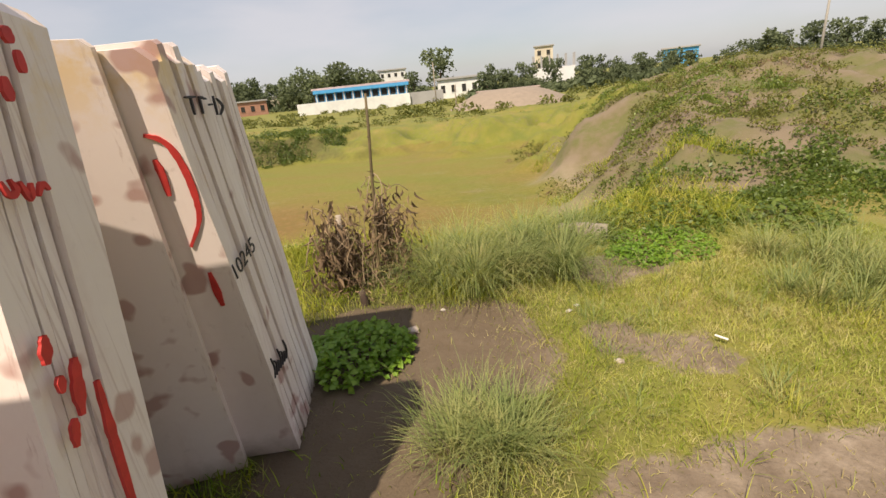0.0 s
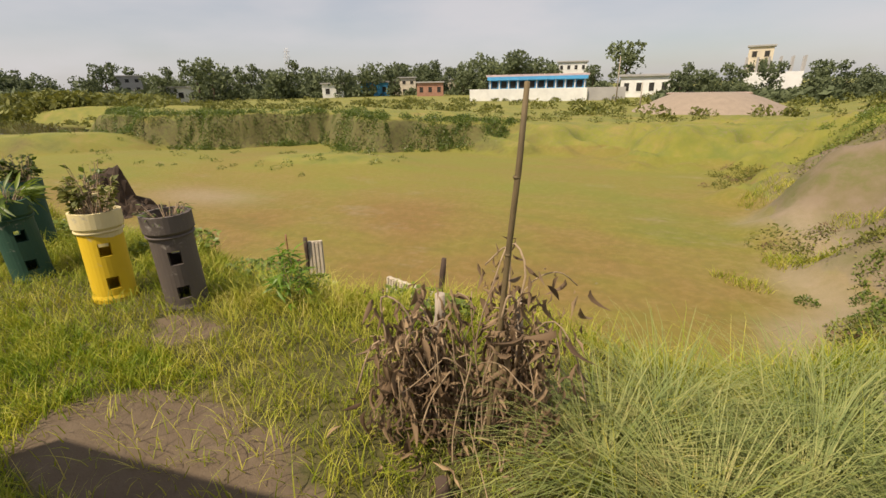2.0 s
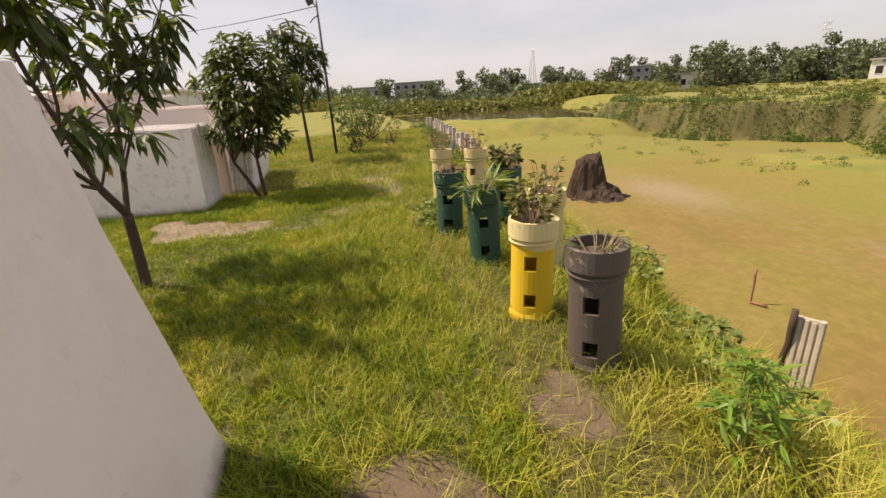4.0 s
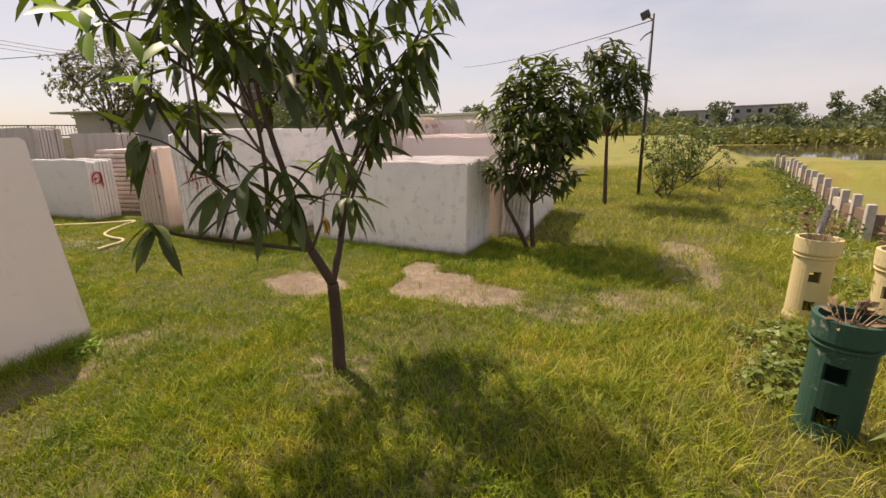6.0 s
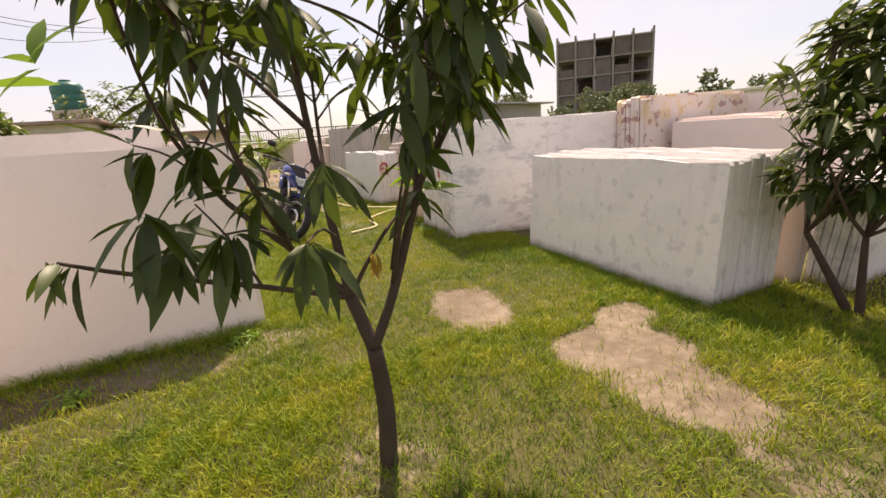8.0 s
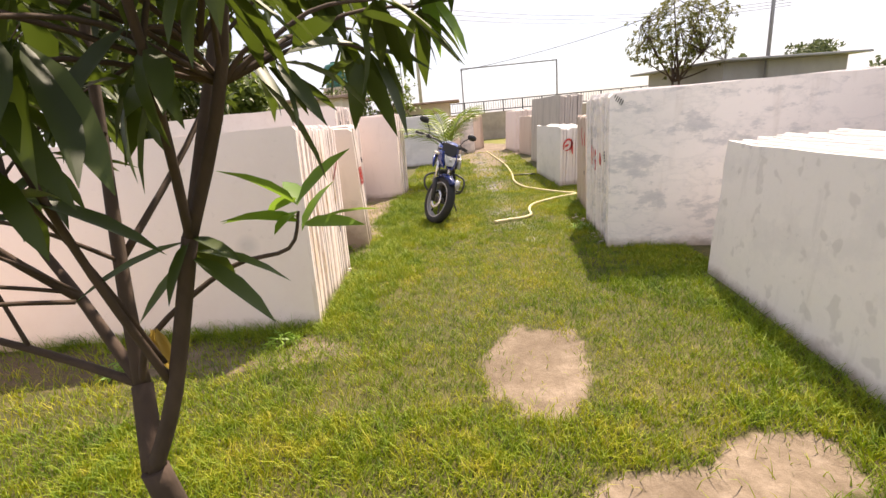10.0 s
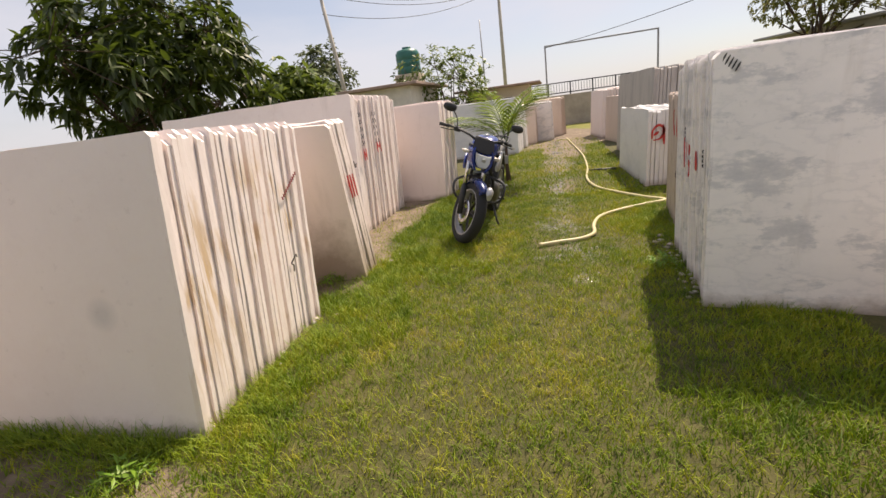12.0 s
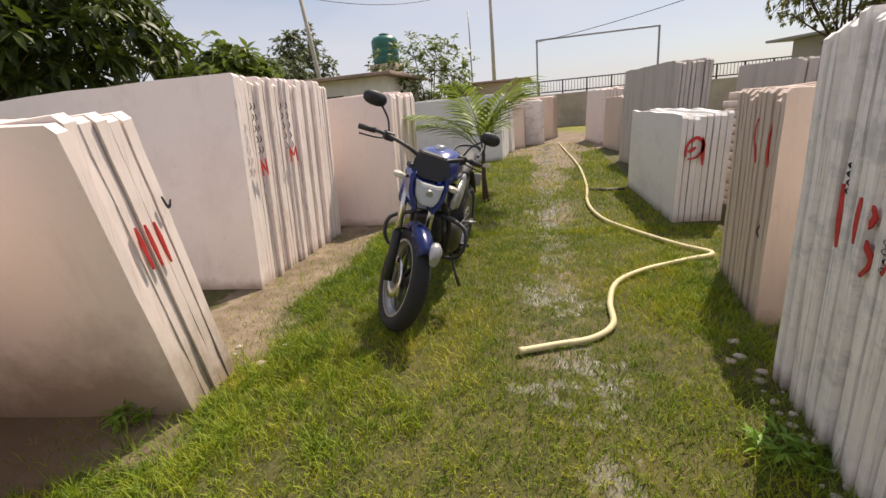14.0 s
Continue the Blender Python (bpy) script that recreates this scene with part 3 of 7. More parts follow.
STACKS["BK"] = slab_stack("marble_slab_stack", "low block of white marble slabs with grey scratches and dirty ends", (-6.41, 1.25), (-0.09, -1), (-1, 0.04), 2.12, 0.68, 15, 0.985, M_SCRATCH, lean=0.07, seed=15, gap=0.12)

# ---------------------------------------------------------------- plants


def leaf_material(name, dark, light, trans=0.35, rough=0.45):
    m, nt, b = material(name, rough)
    g = nt.nodes.new("ShaderNodeNewGeometry")
    info = nt.nodes.new("ShaderNodeObjectInfo")
    n = noise_node(nt, 2.5, 3, 0.5, "Generated")
    f = maths(nt, "ADD", maths(nt, "MULTIPLY", g.outputs["Random Per Island"], 0.7), maths(nt, "MULTIPLY", info.outputs["Random"], 0.3))
    col = ramp(nt, f, [(0.1, dark), (0.75, tuple((a + c) / 2 for a, c in zip(dark, light))), (1.0, light)])
    nt.links.new(col, b.inputs["Base Color"])
    tr = nt.nodes.new("ShaderNodeBsdfTranslucent")
    nt.links.new(mix(nt, 0.5, col, light), tr.inputs["Color"])
    ms = nt.nodes.new("ShaderNodeMixShader")
    ms.inputs[0].default_value = trans
    nt.links.new(b.outputs[0], ms.inputs[1])
    nt.links.new(tr.outputs[0], ms.inputs[2])
    nt.links.new(ms.outputs[0], nt.nodes["Material Output"].inputs["Surface"])
    return m


def blade_material(name, cols, trans=0.3):
    """Grass: mixed by place and by blade."""
    m, nt, b = material(name, 0.65)
    g = nt.nodes.new("ShaderNodeNewGeometry")
    n1 = noise_node(nt, 0.9, 4, 0.6)
    n2 = maths(nt, "MULTIPLY", maths(nt, "SUBTRACT", noise_node(nt, 8.0, 3, 0.6), 0.5), 1.3)
    f = maths(nt, "ADD", maths(nt, "MULTIPLY", g.outputs["Random Per Island"], 0.4), maths(nt, "MULTIPLY", maths(nt, "SUBTRACT", n1, 0.30), 1.25))
    f = maths(nt, "ADD", f, n2, True)
    col = ramp(nt, f, [(i / (len(cols) - 1), c) for i, c in enumerate(cols)])
    nt.links.new(col, b.inputs["Base Color"])
    tr = nt.nodes.new("ShaderNodeBsdfTranslucent")
    nt.links.new(col, tr.inputs["Color"])
    ms = nt.nodes.new("ShaderNodeMixShader")
    ms.inputs[0].default_value = trans
    nt.links.new(b.outputs[0], ms.inputs[1])
    nt.links.new(tr.outputs[0], ms.inputs[2])
    nt.links.new(ms.outputs[0], nt.nodes["Material Output"].inputs["Surface"])
    return m


M_LAWN = blade_material("lawn_blades", [(0.065, 0.135, 0.003), (0.185, 0.275, 0.005), (0.35, 0.365, 0.010), (0.56, 0.46, 0.06)], 0.24)
M_LUSH = blade_material("lush_grass_blades", [(0.060, 0.125, 0.003), (0.15, 0.235, 0.004), (0.26, 0.325, 0.008), (0.38, 0.39, 0.02)], 0.22)
M_WILD = blade_material("wild_grass_blades", [(0.115, 0.175, 0.008), (0.25, 0.30, 0.016), (0.43, 0.405, 0.052), (0.67, 0.55, 0.22)])
M_DRYG = blade_material("dry_creeping_blades", [(0.16, 0.22, 0.018), (0.30, 0.345, 0.045), (0.48, 0.455, 0.13), (0.66, 0.57, 0.30)])
M_TUSSOCK = blade_material("tussock_blades", [(0.12, 0.17, 0.05), (0.22, 0.27, 0.08), (0.34, 0.35, 0.12), (0.50, 0.43, 0.18)])
M_STRAW = blade_material("dry_straw", [(0.30, 0.24, 0.10), (0.48, 0.41, 0.18), (0.66, 0.58, 0.31)])
M_MANGO = leaf_material("mango_leaf", (0.022, 0.036, 0.007), (0.115, 0.165, 0.015), 0.36, 0.48)
M_MANGOY = leaf_material("young_mango_leaf", (0.11, 0.22, 0.02), (0.25, 0.38, 0.04), 0.45)
M_BUSH = leaf_material("bush_leaf", (0.05, 0.09, 0.015), (0.20, 0.26, 0.04))
M_WEED = leaf_material("bright_weed_leaf", (0.13, 0.26, 0.02), (0.32, 0.46, 0.05), 0.4)
M_CREEP = leaf_material("creeper_leaf", (0.08, 0.13, 0.02), (0.26, 0.32, 0.05), 0.35)
M_SCRUB = leaf_material("scrub_leaf", (0.075, 0.095, 0.018), (0.28, 0.27, 0.05), 0.25, 0.7)
# paler, greyer green: distance haze is mixed into the leaf colour
M_FAR = leaf_material("hazed_tree_leaf", (0.075, 0.098, 0.045), (0.18, 0.215, 0.095), 0.25, 0.7)
M_PALM = leaf_material("palm_leaf", (0.05, 0.10, 0.012), (0.24, 0.31, 0.04), 0.4)
M_DEAD = leaf_material("dead_leaf", (0.085, 0.05, 0.028), (0.40, 0.28, 0.16), 0.2, 0.85)
M_YELLOWLEAF = leaf_material("yellowed_leaf", (0.45, 0.28, 0.04), (0.62, 0.45, 0.12), 0.4)
M_BARK = simple("dark_bark", (0.072, 0.047, 0.033), 0.9, var=0.4, scale=22, bump_s=0.5, stretch=(1, 1, 0.3))
M_TWIG = simple("dry_twig", (0.30, 0.22, 0.14), 0.9, var=0.4, scale=25, bump_s=0.3)
M_VINE = simple("pale_dry_vine", (0.29, 0.21, 0.125), 0.9, var=0.5, scale=18, bump_s=0.3)
M_DRYWOOD = simple("weathered_wood", (0.36, 0.30, 0.24), 0.9, var=0.35, scale=9, bump_s=0.4, stretch=(4, 4, 0.5))


def on_ground(x, y):
    return float(height(x, y))


# footprints of the stacks, kept free of grass: corner, inward, length, along, depth
FOOT = [((-0.54, 2.02), (-1, -0.13), 1.75, (-0.05, 1), 0.44), ((-0.5, 1.18), (-1, -0.13), 1.6, (-0.05, 1), 0.23), ((-0.56, 0.62), (-1, -0.13), 1.6, (-0.05, 1), 0.3), ((-3.77, -0.4), (1, 0.05), 2.6, (0.07, -1), 1.2), ((-3.72, -2.32), (0.985, 0.17), 1.6, (0.1, -1), 0.36),
        ((-3.13, -3.72), (1, 0.03), 2.6, (0.02, -1), 1.5), ((-3.66, -5.55), (1, -0.1), 2.2, (-0.03, -1), 0.9), ((-6.07, -1.67), (-0.957, 0.25), 2.5, (-0.09, -1), 1.15), ((-6.3, -3.3), (-1, 0.1), 1.7, (-0.1, -1), 0.75),
        ((-6.39, -5.3), (0.03, -1), 2.0, (-1, -0.05), 0.42), ((-6.41, 1.25), (-0.09, -1), 2.12, (-1, 0.04), 0.68)]


def covered(x, y):
    c = np.zeros(len(x), bool)
    for p, u, lu, v, lv in FOOT:
        un, vn = math.hypot(*u), math.hypot(*v)
        a = ((x - p[0]) * u[0] + (y - p[1]) * u[1]) / un
        b = ((x - p[0]) * v[0] + (y - p[1]) * v[1]) / vn
        c |= (a > 0) & (a < lu) & (b > -0.01) & (b < lv)
    return c


def blades(n, x0, x1, y0, y1, h0, h1, w, thin=0.97, keep=None):
    """Short grass: one bent triangle pair a blade, none on bare earth or under stone."""
    x, y = rng.uniform(x0, x1, n), rng.uniform(y0, y1, n)
    e = bare(x, y)
    ok = (rng.random(n) > e * thin) & ~covered(x, y) & (rng.random(n) < 0.8 + 0.25 * wob(x, y, 4.0, 3.0) + 0.25 * wob(x, y, 11.0, 5.0) + 0.3 * wob(x, y, 33.0, 1.0))
    if keep is not None:
        ok &= keep(x, y)
    x, y = x[ok], y[ok]
    k = len(x)
    z = height(x, y) - 0.004
    tall = 0.45 + 0.5 * (wob(x, y, 3.1, 8.0) * 0.5 + 0.5) + 0.45 * (wob(x, y, 13.0, 2.0) * 0.5 + 0.5) + 0.45 * (wob(x, y, 37.0, 6.0) * 0.5 + 0.5)
    h = rng.uniform(h0, h1, k) * tall
    a, b = rng.uniform(0, 2 * np.pi, k), rng.uniform(0, 2 * np.pi, k)
    lean = rng.uniform(0.3, 1.35, k) * h
    wx, wy = np.cos(b) * w * 0.5, np.sin(b) * w * 0.5
    mx, my, mz = x + np.cos(a) * lean * 0.35, y + np.sin(a) * lean * 0.35, z + h * 0.6
    v = np.stack([np.stack([x - wx, y - wy, z], -1), np.stack([x + wx, y + wy, z], -1), np.stack([mx + wx * 0.7, my + wy * 0.7, mz], -1), np.stack([mx - wx * 0.7, my - wy * 0.7, mz], -1),
                  np.stack([x + np.cos(a) * lean, y + np.sin(a) * lean, z + h * 0.95], -1)], 1).reshape(-1, 3)
    i = np.arange(k)[:, None] * 5
    f = np.concatenate([i + [0, 1, 2], i + [0, 2, 3], i + [3, 2, 4]])
    return v, f


def grass(label, mat, *args, **kw):
    v, f = blades(*args, **kw)
    return tagged(part("grass", mesh_from("grass", v, f), mat), label, "grass", kind="stuff")


in_yard = lambda x, y: y < bank_edge(x) + 0.5
grass("short bright green lawn between the marble stacks", M_LAWN, 175000, -6.7, -3.1, -5.2, 1.0, 0.02, 0.045, 0.0042)
grass("green lawn round the mango tree", M_LAWN, 135000, -7.2, -1.6, 0.6, 3.4, 0.025, 0.06, 0.0045)
grass("uneven yellow-green grass along the bank", M_WILD, 60000, -7.5, -0.6, 2.6, 4.9, 0.035, 0.10, 0.0045, keep=in_yard)
grass("dry yellowish grass on trodden earth", M_DRYG, 120000, -0.7, 2.8, 1.0, 4.5, 0.012, 0.042, 0.0034)
grass("lush green grass beside the stacks and the motorcycle", M_LUSH, 60000, -4.95, -3.55, -7.0, 0.2, 0.03, 0.075, 0.0045, keep=lambda x, y: wob(x, y, 2.3, 5.0) + 0.6 * wob(x, y, 6.0, 1.0) > (x + 3.75) * -1.1 - 0.35)
grass("lush green grass along the white stack", M_LUSH, 30000, -6.7, -5.75, -4.6, 1.2, 0.03, 0.065, 0.0045, keep=lambda x, y: wob(x, y, 2.3, 5.0) + 0.6 * wob(x, y, 6.0, 1.0) > (x + 6.3) * 1.4 - 0.1)
grass("lush green patches round the bare earth", M_LUSH, 36000, -6.6, -3.6, -0.6, 3.0, 0.03, 0.07, 0.0045, keep=lambda x, y: wob(x, y, 2.0, 9.0) + 0.6 * wob(x, y, 5.0, 2.0) > 0.45)
grass("flattened straw on trodden earth", M_STRAW, 42000, 0.1, 2.6, 1.0, 3.5, 0.006, 0.024, 0.0034, thin=0.8)
grass("yellow-green lawn strip beside the fence", M_WILD, 60000, -17, -7, 1.2, 5.6, 0.04, 0.09, 0.008, keep=in_yard)
grass("lawn at the far end of the alley", M_LAWN, 40000, -6.4, -3.5, -14, -5, 0.03, 0.06, 0.008)
grass("short grass on shaded earth beside the pink stack", M_LAWN, 42000, -3.7, 0.0, -0.3, 2.7, 0.025, 0.06, 0.0048)
grass("rough grass on the slope above the pond", M_WILD, 40000, 0.6, 3.6, 4.3, 13.0, 0.05, 0.13, 0.008, keep=lambda x, y: wob(x, y, 1.9, 3.3) > 0.28 + 0.4 * smooth01(5.0, 6.5, y))
grass("wild grass on the bank slope", M_WILD, 45000, -8, 2.2, 3.9, 5.8, 0.05, 0.16, 0.006)


def arcs(centres, per, length, w, mat, label, spread=0.08, droop=1.0, cat="grass", name="grass_tussock"):
    """Long arching grass: blades of four pieces from tuft centres."""
    cx, cy = np.repeat(centres[:, 0], per), np.repeat(centres[:, 1], per)
    k = len(cx)
    a = rng.uniform(0, 2 * np.pi, k)
    r0 = np.abs(rng.normal(0, spread, k))
    x, y = cx + np.cos(a) * r0, cy + np.sin(a) * r0
    z = height(x, y) - 0.01
    ln = length * rng.uniform(0.45, 1.1, k)
    el = np.radians(rng.uniform(48, 86, k))
    a2 = a + rng.normal(0, 0.5, k)
    rows, p = [], np.stack([x, y, z], -1)
    side = np.stack([-np.sin(a2), np.cos(a2), np.zeros(k)], -1)
    for j in range(5):
        ww = (w * (1 - j / 4.6) * 0.5)
        rows += [p - side * ww, p + side * ww]
        e = el - j * droop * rng.uniform(0.2, 0.45, k)
        p = p + np.stack([np.cos(a2) * np.cos(e), np.sin(a2) * np.cos(e), np.sin(e)], -1) * (ln / 4)[:, None]
    v = np.stack(rows, 1).reshape(-1, 3)
    i = np.arange(k)[:, None] * 10
    f = np.concatenate([np.concatenate([i + [2 * j, 2 * j + 1, 2 * j + 3], i + [2 * j, 2 * j + 3, 2 * j + 2]]) for j in range(4)])
    return tagged(part(name, mesh_from(name, v, f), mat), label, cat, kind="stuff")


def scatter(n, x0, x1, y0, y1):
    return np.stack([rng.uniform(x0, x1, n), rng.uniform(y0, y1, n)], -1)


arcs(np.array([(-0.08, 3.32), (0.16, 3.18), (0.38, 3.34), (0.1, 3.58), (0.52, 3.62), (0.68, 3.3)]), 430, 0.58, 0.0048, M_TUSSOCK, "dense grey-green tussocks of long arching grass on the bank", spread=0.06, droop=1.35)
arcs(scatter(10, -0.15, 0.6, 3.1, 3.9), 60, 0.42, 0.0045, M_WILD, "yellowish blades mixed into the tussocks", spread=0.1, droop=1.2)
arcs(scatter(8, 0.55, 1.0, 3.6, 4.1), 90, 0.42, 0.005, M_TUSSOCK, "long arching grass at the bank edge")
arcs(scatter(7, 0.0, 0.26, 1.86, 2.14), 150, 0.26, 0.004, M_TUSSOCK, "grey-green grass tufts on the earth")
arcs(scatter(16, 1.6, 2.7, 2.65, 3.5), 90, 0.32, 0.005, M_TUSSOCK, "long grass spilling over the yard edge")
arcs(scatter(70, 0.3, 2.6, 1.5, 3.4), 22, 0.13, 0.0036, M_WILD, "small grass tufts scattered over the trodden ground")
arcs(scatter(22, 0.35, 1.6, 2.0, 3.3), 34, 0.16, 0.0036, M_TUSSOCK, "grey-green grass tufts scattered over the trodden ground")
arcs(scatter(40, -2.3, -0.3, 3.7, 4.5), 30, 0.22, 0.004, M_WILD, "tall wild grass at the bank")
arcs(scatter(90, -5.0, -0.8, 2.9, 4.2), 14, 0.17, 0.004, M_WILD, "long loose grass blades in the yard")
arcs(scatter(60, -6.5, -2.0, 1.6, 3.4), 14, 0.13, 0.004, M_WILD, "long loose grass blades under the mango tree")
arcs(scatter(50, -3.9, -3.5, -2.2, 0.1), 16, 0.13, 0.004, M_LUSH, "taller grass along the marble stack")
foot_l1 = scatter(170, -3.74, -1.2, -0.36, -0.22)
arcs(foot_l1, 18, 0.15, 0.005, M_LUSH, "dark ragged grass fringe along the foot of the pink stack")
arcs(scatter(120, -4.05, -3.78, -3.0, -0.5), 14, 0.10, 0.004, M_LUSH, "longer bright grass beside the stack edges")
arcs(scatter(70, -5.6, -4.2, -3.5, 1.0), 12, 0.07, 0.0035, M_LAWN, "scattered longer tufts in the lawn")
arcs(scatter(40, -6.35, -6.0, -4.4, -1.2), 14, 0.11, 0.004, M_LUSH, "taller grass along the white marble stack")
arcs(scatter(50, -6.5, -6.2, -0.8, 1.2), 18, 0.09, 0.004, M_LUSH, "taller grass along the low marble block")


def leaf_shape(length, width, fold=0.25, curl=0.25, seg=4):
    """A pointed leaf along +x, folded on its midrib and curling down: verts, tris."""
    v, f = [], []
    for i in range(seg + 1):
        t = i / seg
        w = width * 0.5 * (math.sin(math.pi * min(1, t * 0.92 + 0.08)) ** 0.8 if 0 < t < 1 else 0.02)
        x, z = length * t, -curl * length * t * t
        v += [(x, -w, z + fold * w), (x, 0, z), (x, w, z + fold * w)]
    for i in range(seg):
        a, b = i * 3, i * 3 + 3
        f += [(a, b, b + 1), (a, b + 1, a + 1), (a + 1, b + 1, b + 2), (a + 1, b + 2, a + 2)]
    return np.array(v), np.array(f)


def place_leaves(base, frames):
    """Many copies of one leaf: frames (n, 3, 4) of turn-and-scale and place."""
    v, f = base
    V = np.einsum("nij,kj->nki", frames[:, :, :3], v) + frames[:, None, :, 3]
    F = f[None] + (np.arange(len(frames)) * len(v))[:, None, None]
    return V.reshape(-1, 3), F.reshape(-1, 3)


def leaf_frame(p, d, roll, s):
    """Turn a leaf's +x to d."""
    x = Vector(d).normalized()
    y = Vector((0, 0, 1)).cross(x)
    y = y.normalized() if y.length > 1e-4 else Vector((0, 1, 0))
    y = Matrix.Rotation(roll, 3, x) @ y
    z = x.cross(y)
    return [[x[i] * s, y[i] * s, z[i] * s, p[i]] for i in range(3)]


def whorl(p, d, n, r, droop=0.35, s=1.0):
    """Leaf frames round a twig's tip."""
    d = Vector(d).normalized()
    a0 = d.orthogonal().normalized()
    b0 = d.cross(a0)
    out = []
    for i in range(n):
        a = 2 * math.pi * (i * 0.382 + r.uniform(-0.05, 0.05))
        tilt = r.uniform(0.15, 0.9)
        q = (a0 * math.cos(a) + b0 * math.sin(a)) * (1 - tilt * 0.4) + d * tilt
        q.z -= droop * r.uniform(0.3, 1.5)
        out.append(leaf_frame(Vector(p) + d * r.uniform(-0.07, 0.03), q, r.uniform(-0.6, 0.6), s * r.uniform(0.65, 1.15)))
    return out


def lerp_path(pts, n=6):
    """A smooth path through points."""
    pts = [Vector(p) for p in pts]
    out = []
    for i in range(len(pts) - 1):
        p0, p1, p2, p3 = pts[max(i - 1, 0)], pts[i], pts[i + 1], pts[min(i + 2, len(pts) - 1)]
        for k in range(n):
            t = k / n
            out.append(0.5 * (2 * p1 + (p2 - p0) * t + (2 * p0 - 5 * p1 + 4 * p2 - p3) * t * t + (3 * p1 - p0 - 3 * p2 + p3) * t ** 3))
    return out + [pts[-1]]


def limb(bm, pts, r0, r1, n=8):
    q = lerp_path(pts, 4)
    add_tube(bm, q, [r0 + (r1 - r0) * i / (len(q) - 1) for i in range(len(q))], n)


def mango_tree():
    """The young mango tree with forked trunk in the yard."""
    r = random.Random(21)
    B = Vector((-4.03, 1.46, 0))
    root = thing("mango_tree", Matrix.Translation(B), "young mango tree with forked trunk and long drooping leaves", "tree", "mango trees")
    loc = lambda x, y, z: Vector((x, y, z)) - B
    F, S = (-4.03, 1.475, 0.52), (-3.99, 1.39, 0.70)
    bm = bmesh.new()
    limb(bm, [loc(-4.03, 1.46, -0.05), loc(-4.05, 1.46, 0.25), loc(*F)], 0.038, 0.03, 10)
    part("trunk", bm, M_BARK, root)
    arms = [([F, S], 0.027, 0.024), ([F, (-4.13, 1.47, 0.72), (-4.26, 1.47, 1.08)], 0.020, 0.016),
            ([S, (-3.7, 1.36, 0.80), (-3.35, 1.36, 0.92), (-3.2, 1.42, 1.0)], 0.012, 0.005), ([S, (-3.82, 1.3, 0.90), (-3.6, 1.18, 1.15), (-3.5, 1.05, 1.5)], 0.016, 0.006),
            ([S, (-3.97, 1.32, 1.0), (-3.95, 1.2, 1.5), (-3.98, 1.15, 2.05)], 0.02, 0.008), ([(-3.82, 1.3, 0.90), (-3.7, 1.45, 1.2), (-3.6, 1.5, 1.6)], 0.012, 0.006),
            ([S, (-4.07, 1.41, 0.84), (-4.23, 1.31, 0.96), (-4.36, 1.24, 0.98), (-4.39, 1.21, 1.07)], 0.009, 0.004),
            ([(-4.26, 1.47, 1.08), (-4.42, 1.5, 1.4), (-4.5, 1.5, 1.85)], 0.015, 0.006), ([(-4.26, 1.47, 1.08), (-4.3, 1.3, 1.45), (-4.35, 1.1, 1.9)], 0.014, 0.006),
            ([(-3.96, 1.25, 1.3), (-3.75, 0.95, 1.6), (-3.6, 0.7, 1.8)], 0.011, 0.005), ([(-3.95, 1.2, 1.5), (-3.85, 1.5, 1.85), (-3.8, 1.65, 2.1)], 0.010, 0.005),
            ([(-4.13, 1.47, 0.75), (-4.15, 1.6, 1.05), (-4.2, 1.75, 1.4)], 0.010, 0.005), ([(-3.6, 1.18, 1.15), (-3.5, 1.35, 1.4), (-3.45, 1.4, 1.8)], 0.009, 0.004),
            ([(-4.26, 1.47, 1.08), (-4.38, 1.65, 1.4), (-4.46, 1.82, 1.75)], 0.010, 0.005), ([(-3.97, 1.32, 1.0), (-4.05, 0.95, 1.35), (-4.1, 0.75, 1.7)], 0.010, 0.005), ([(-3.75, 0.95, 1.6), (-3.9, 0.8, 1.9), (-3.95, 0.75, 2.2)], 0.008, 0.004)]
    tips = []
    for pts, a, b in arms:
        bm = bmesh.new()
        limb(bm, [loc(*p) for p in pts], a, b, 7)
        part("branch", bm, M_BARK, root)
        q = lerp_path([loc(*p) for p in pts], 5)
        d = (q[-1] - q[-3]).normalized()
        if len(pts) > 2 and pts[1] != (-4.07, 1.41, 0.84):
            tips.append((q[-1], d))
            for k in range(2 if pts[-1] == (-3.2, 1.42, 1.0) else 5):
                j = r.randint(len(q) // 2, len(q) - 1)
                e = (d * 0.4 + Vector((r.uniform(-1, 1), r.uniform(-1, 1), r.uniform(-0.1, 0.9)))).normalized()
                tip = q[j] + e * r.uniform(0.15, 0.40)
                w = tip + B
                if w.y > (2.05 if w.z > 1.5 else 1.8) or w.z < 0.95 or (w.z < 1.25 and -4.5 < w.x < -3.7) or w.z > 2.35 or (w.x < -4.6 and w.y > 1.5):
                    continue
                bm = bmesh.new()
                limb(bm, [q[j], q[j].lerp(tip, 0.5) + Vector((0, 0, 0.03)), tip], 0.005, 0.003, 5)
                part("twig", bm, M_BARK, root)
                tips.append((tip, e))
    # the top of the crown
    for p, q0 in (((-3.95, 1.2, 2.62), (-3.98, 1.15, 2.05)), ((-3.7, 1.35, 2.55), (-3.98, 1.15, 2.05)), ((-4.2, 1.4, 2.7), (-4.35, 1.1, 1.9)), ((-4.5, 1.3, 2.5), (-4.5, 1.5, 1.85)), ((-3.55, 1.2, 2.4), (-3.6, 1.5, 1.6)), ((-3.35, 1.5, 2.25), (-3.6, 1.5, 1.6)), ((-3.75, 0.9, 2.5), (-3.95, 0.75, 2.2))):
        tip, st = loc(*p), loc(*q0)
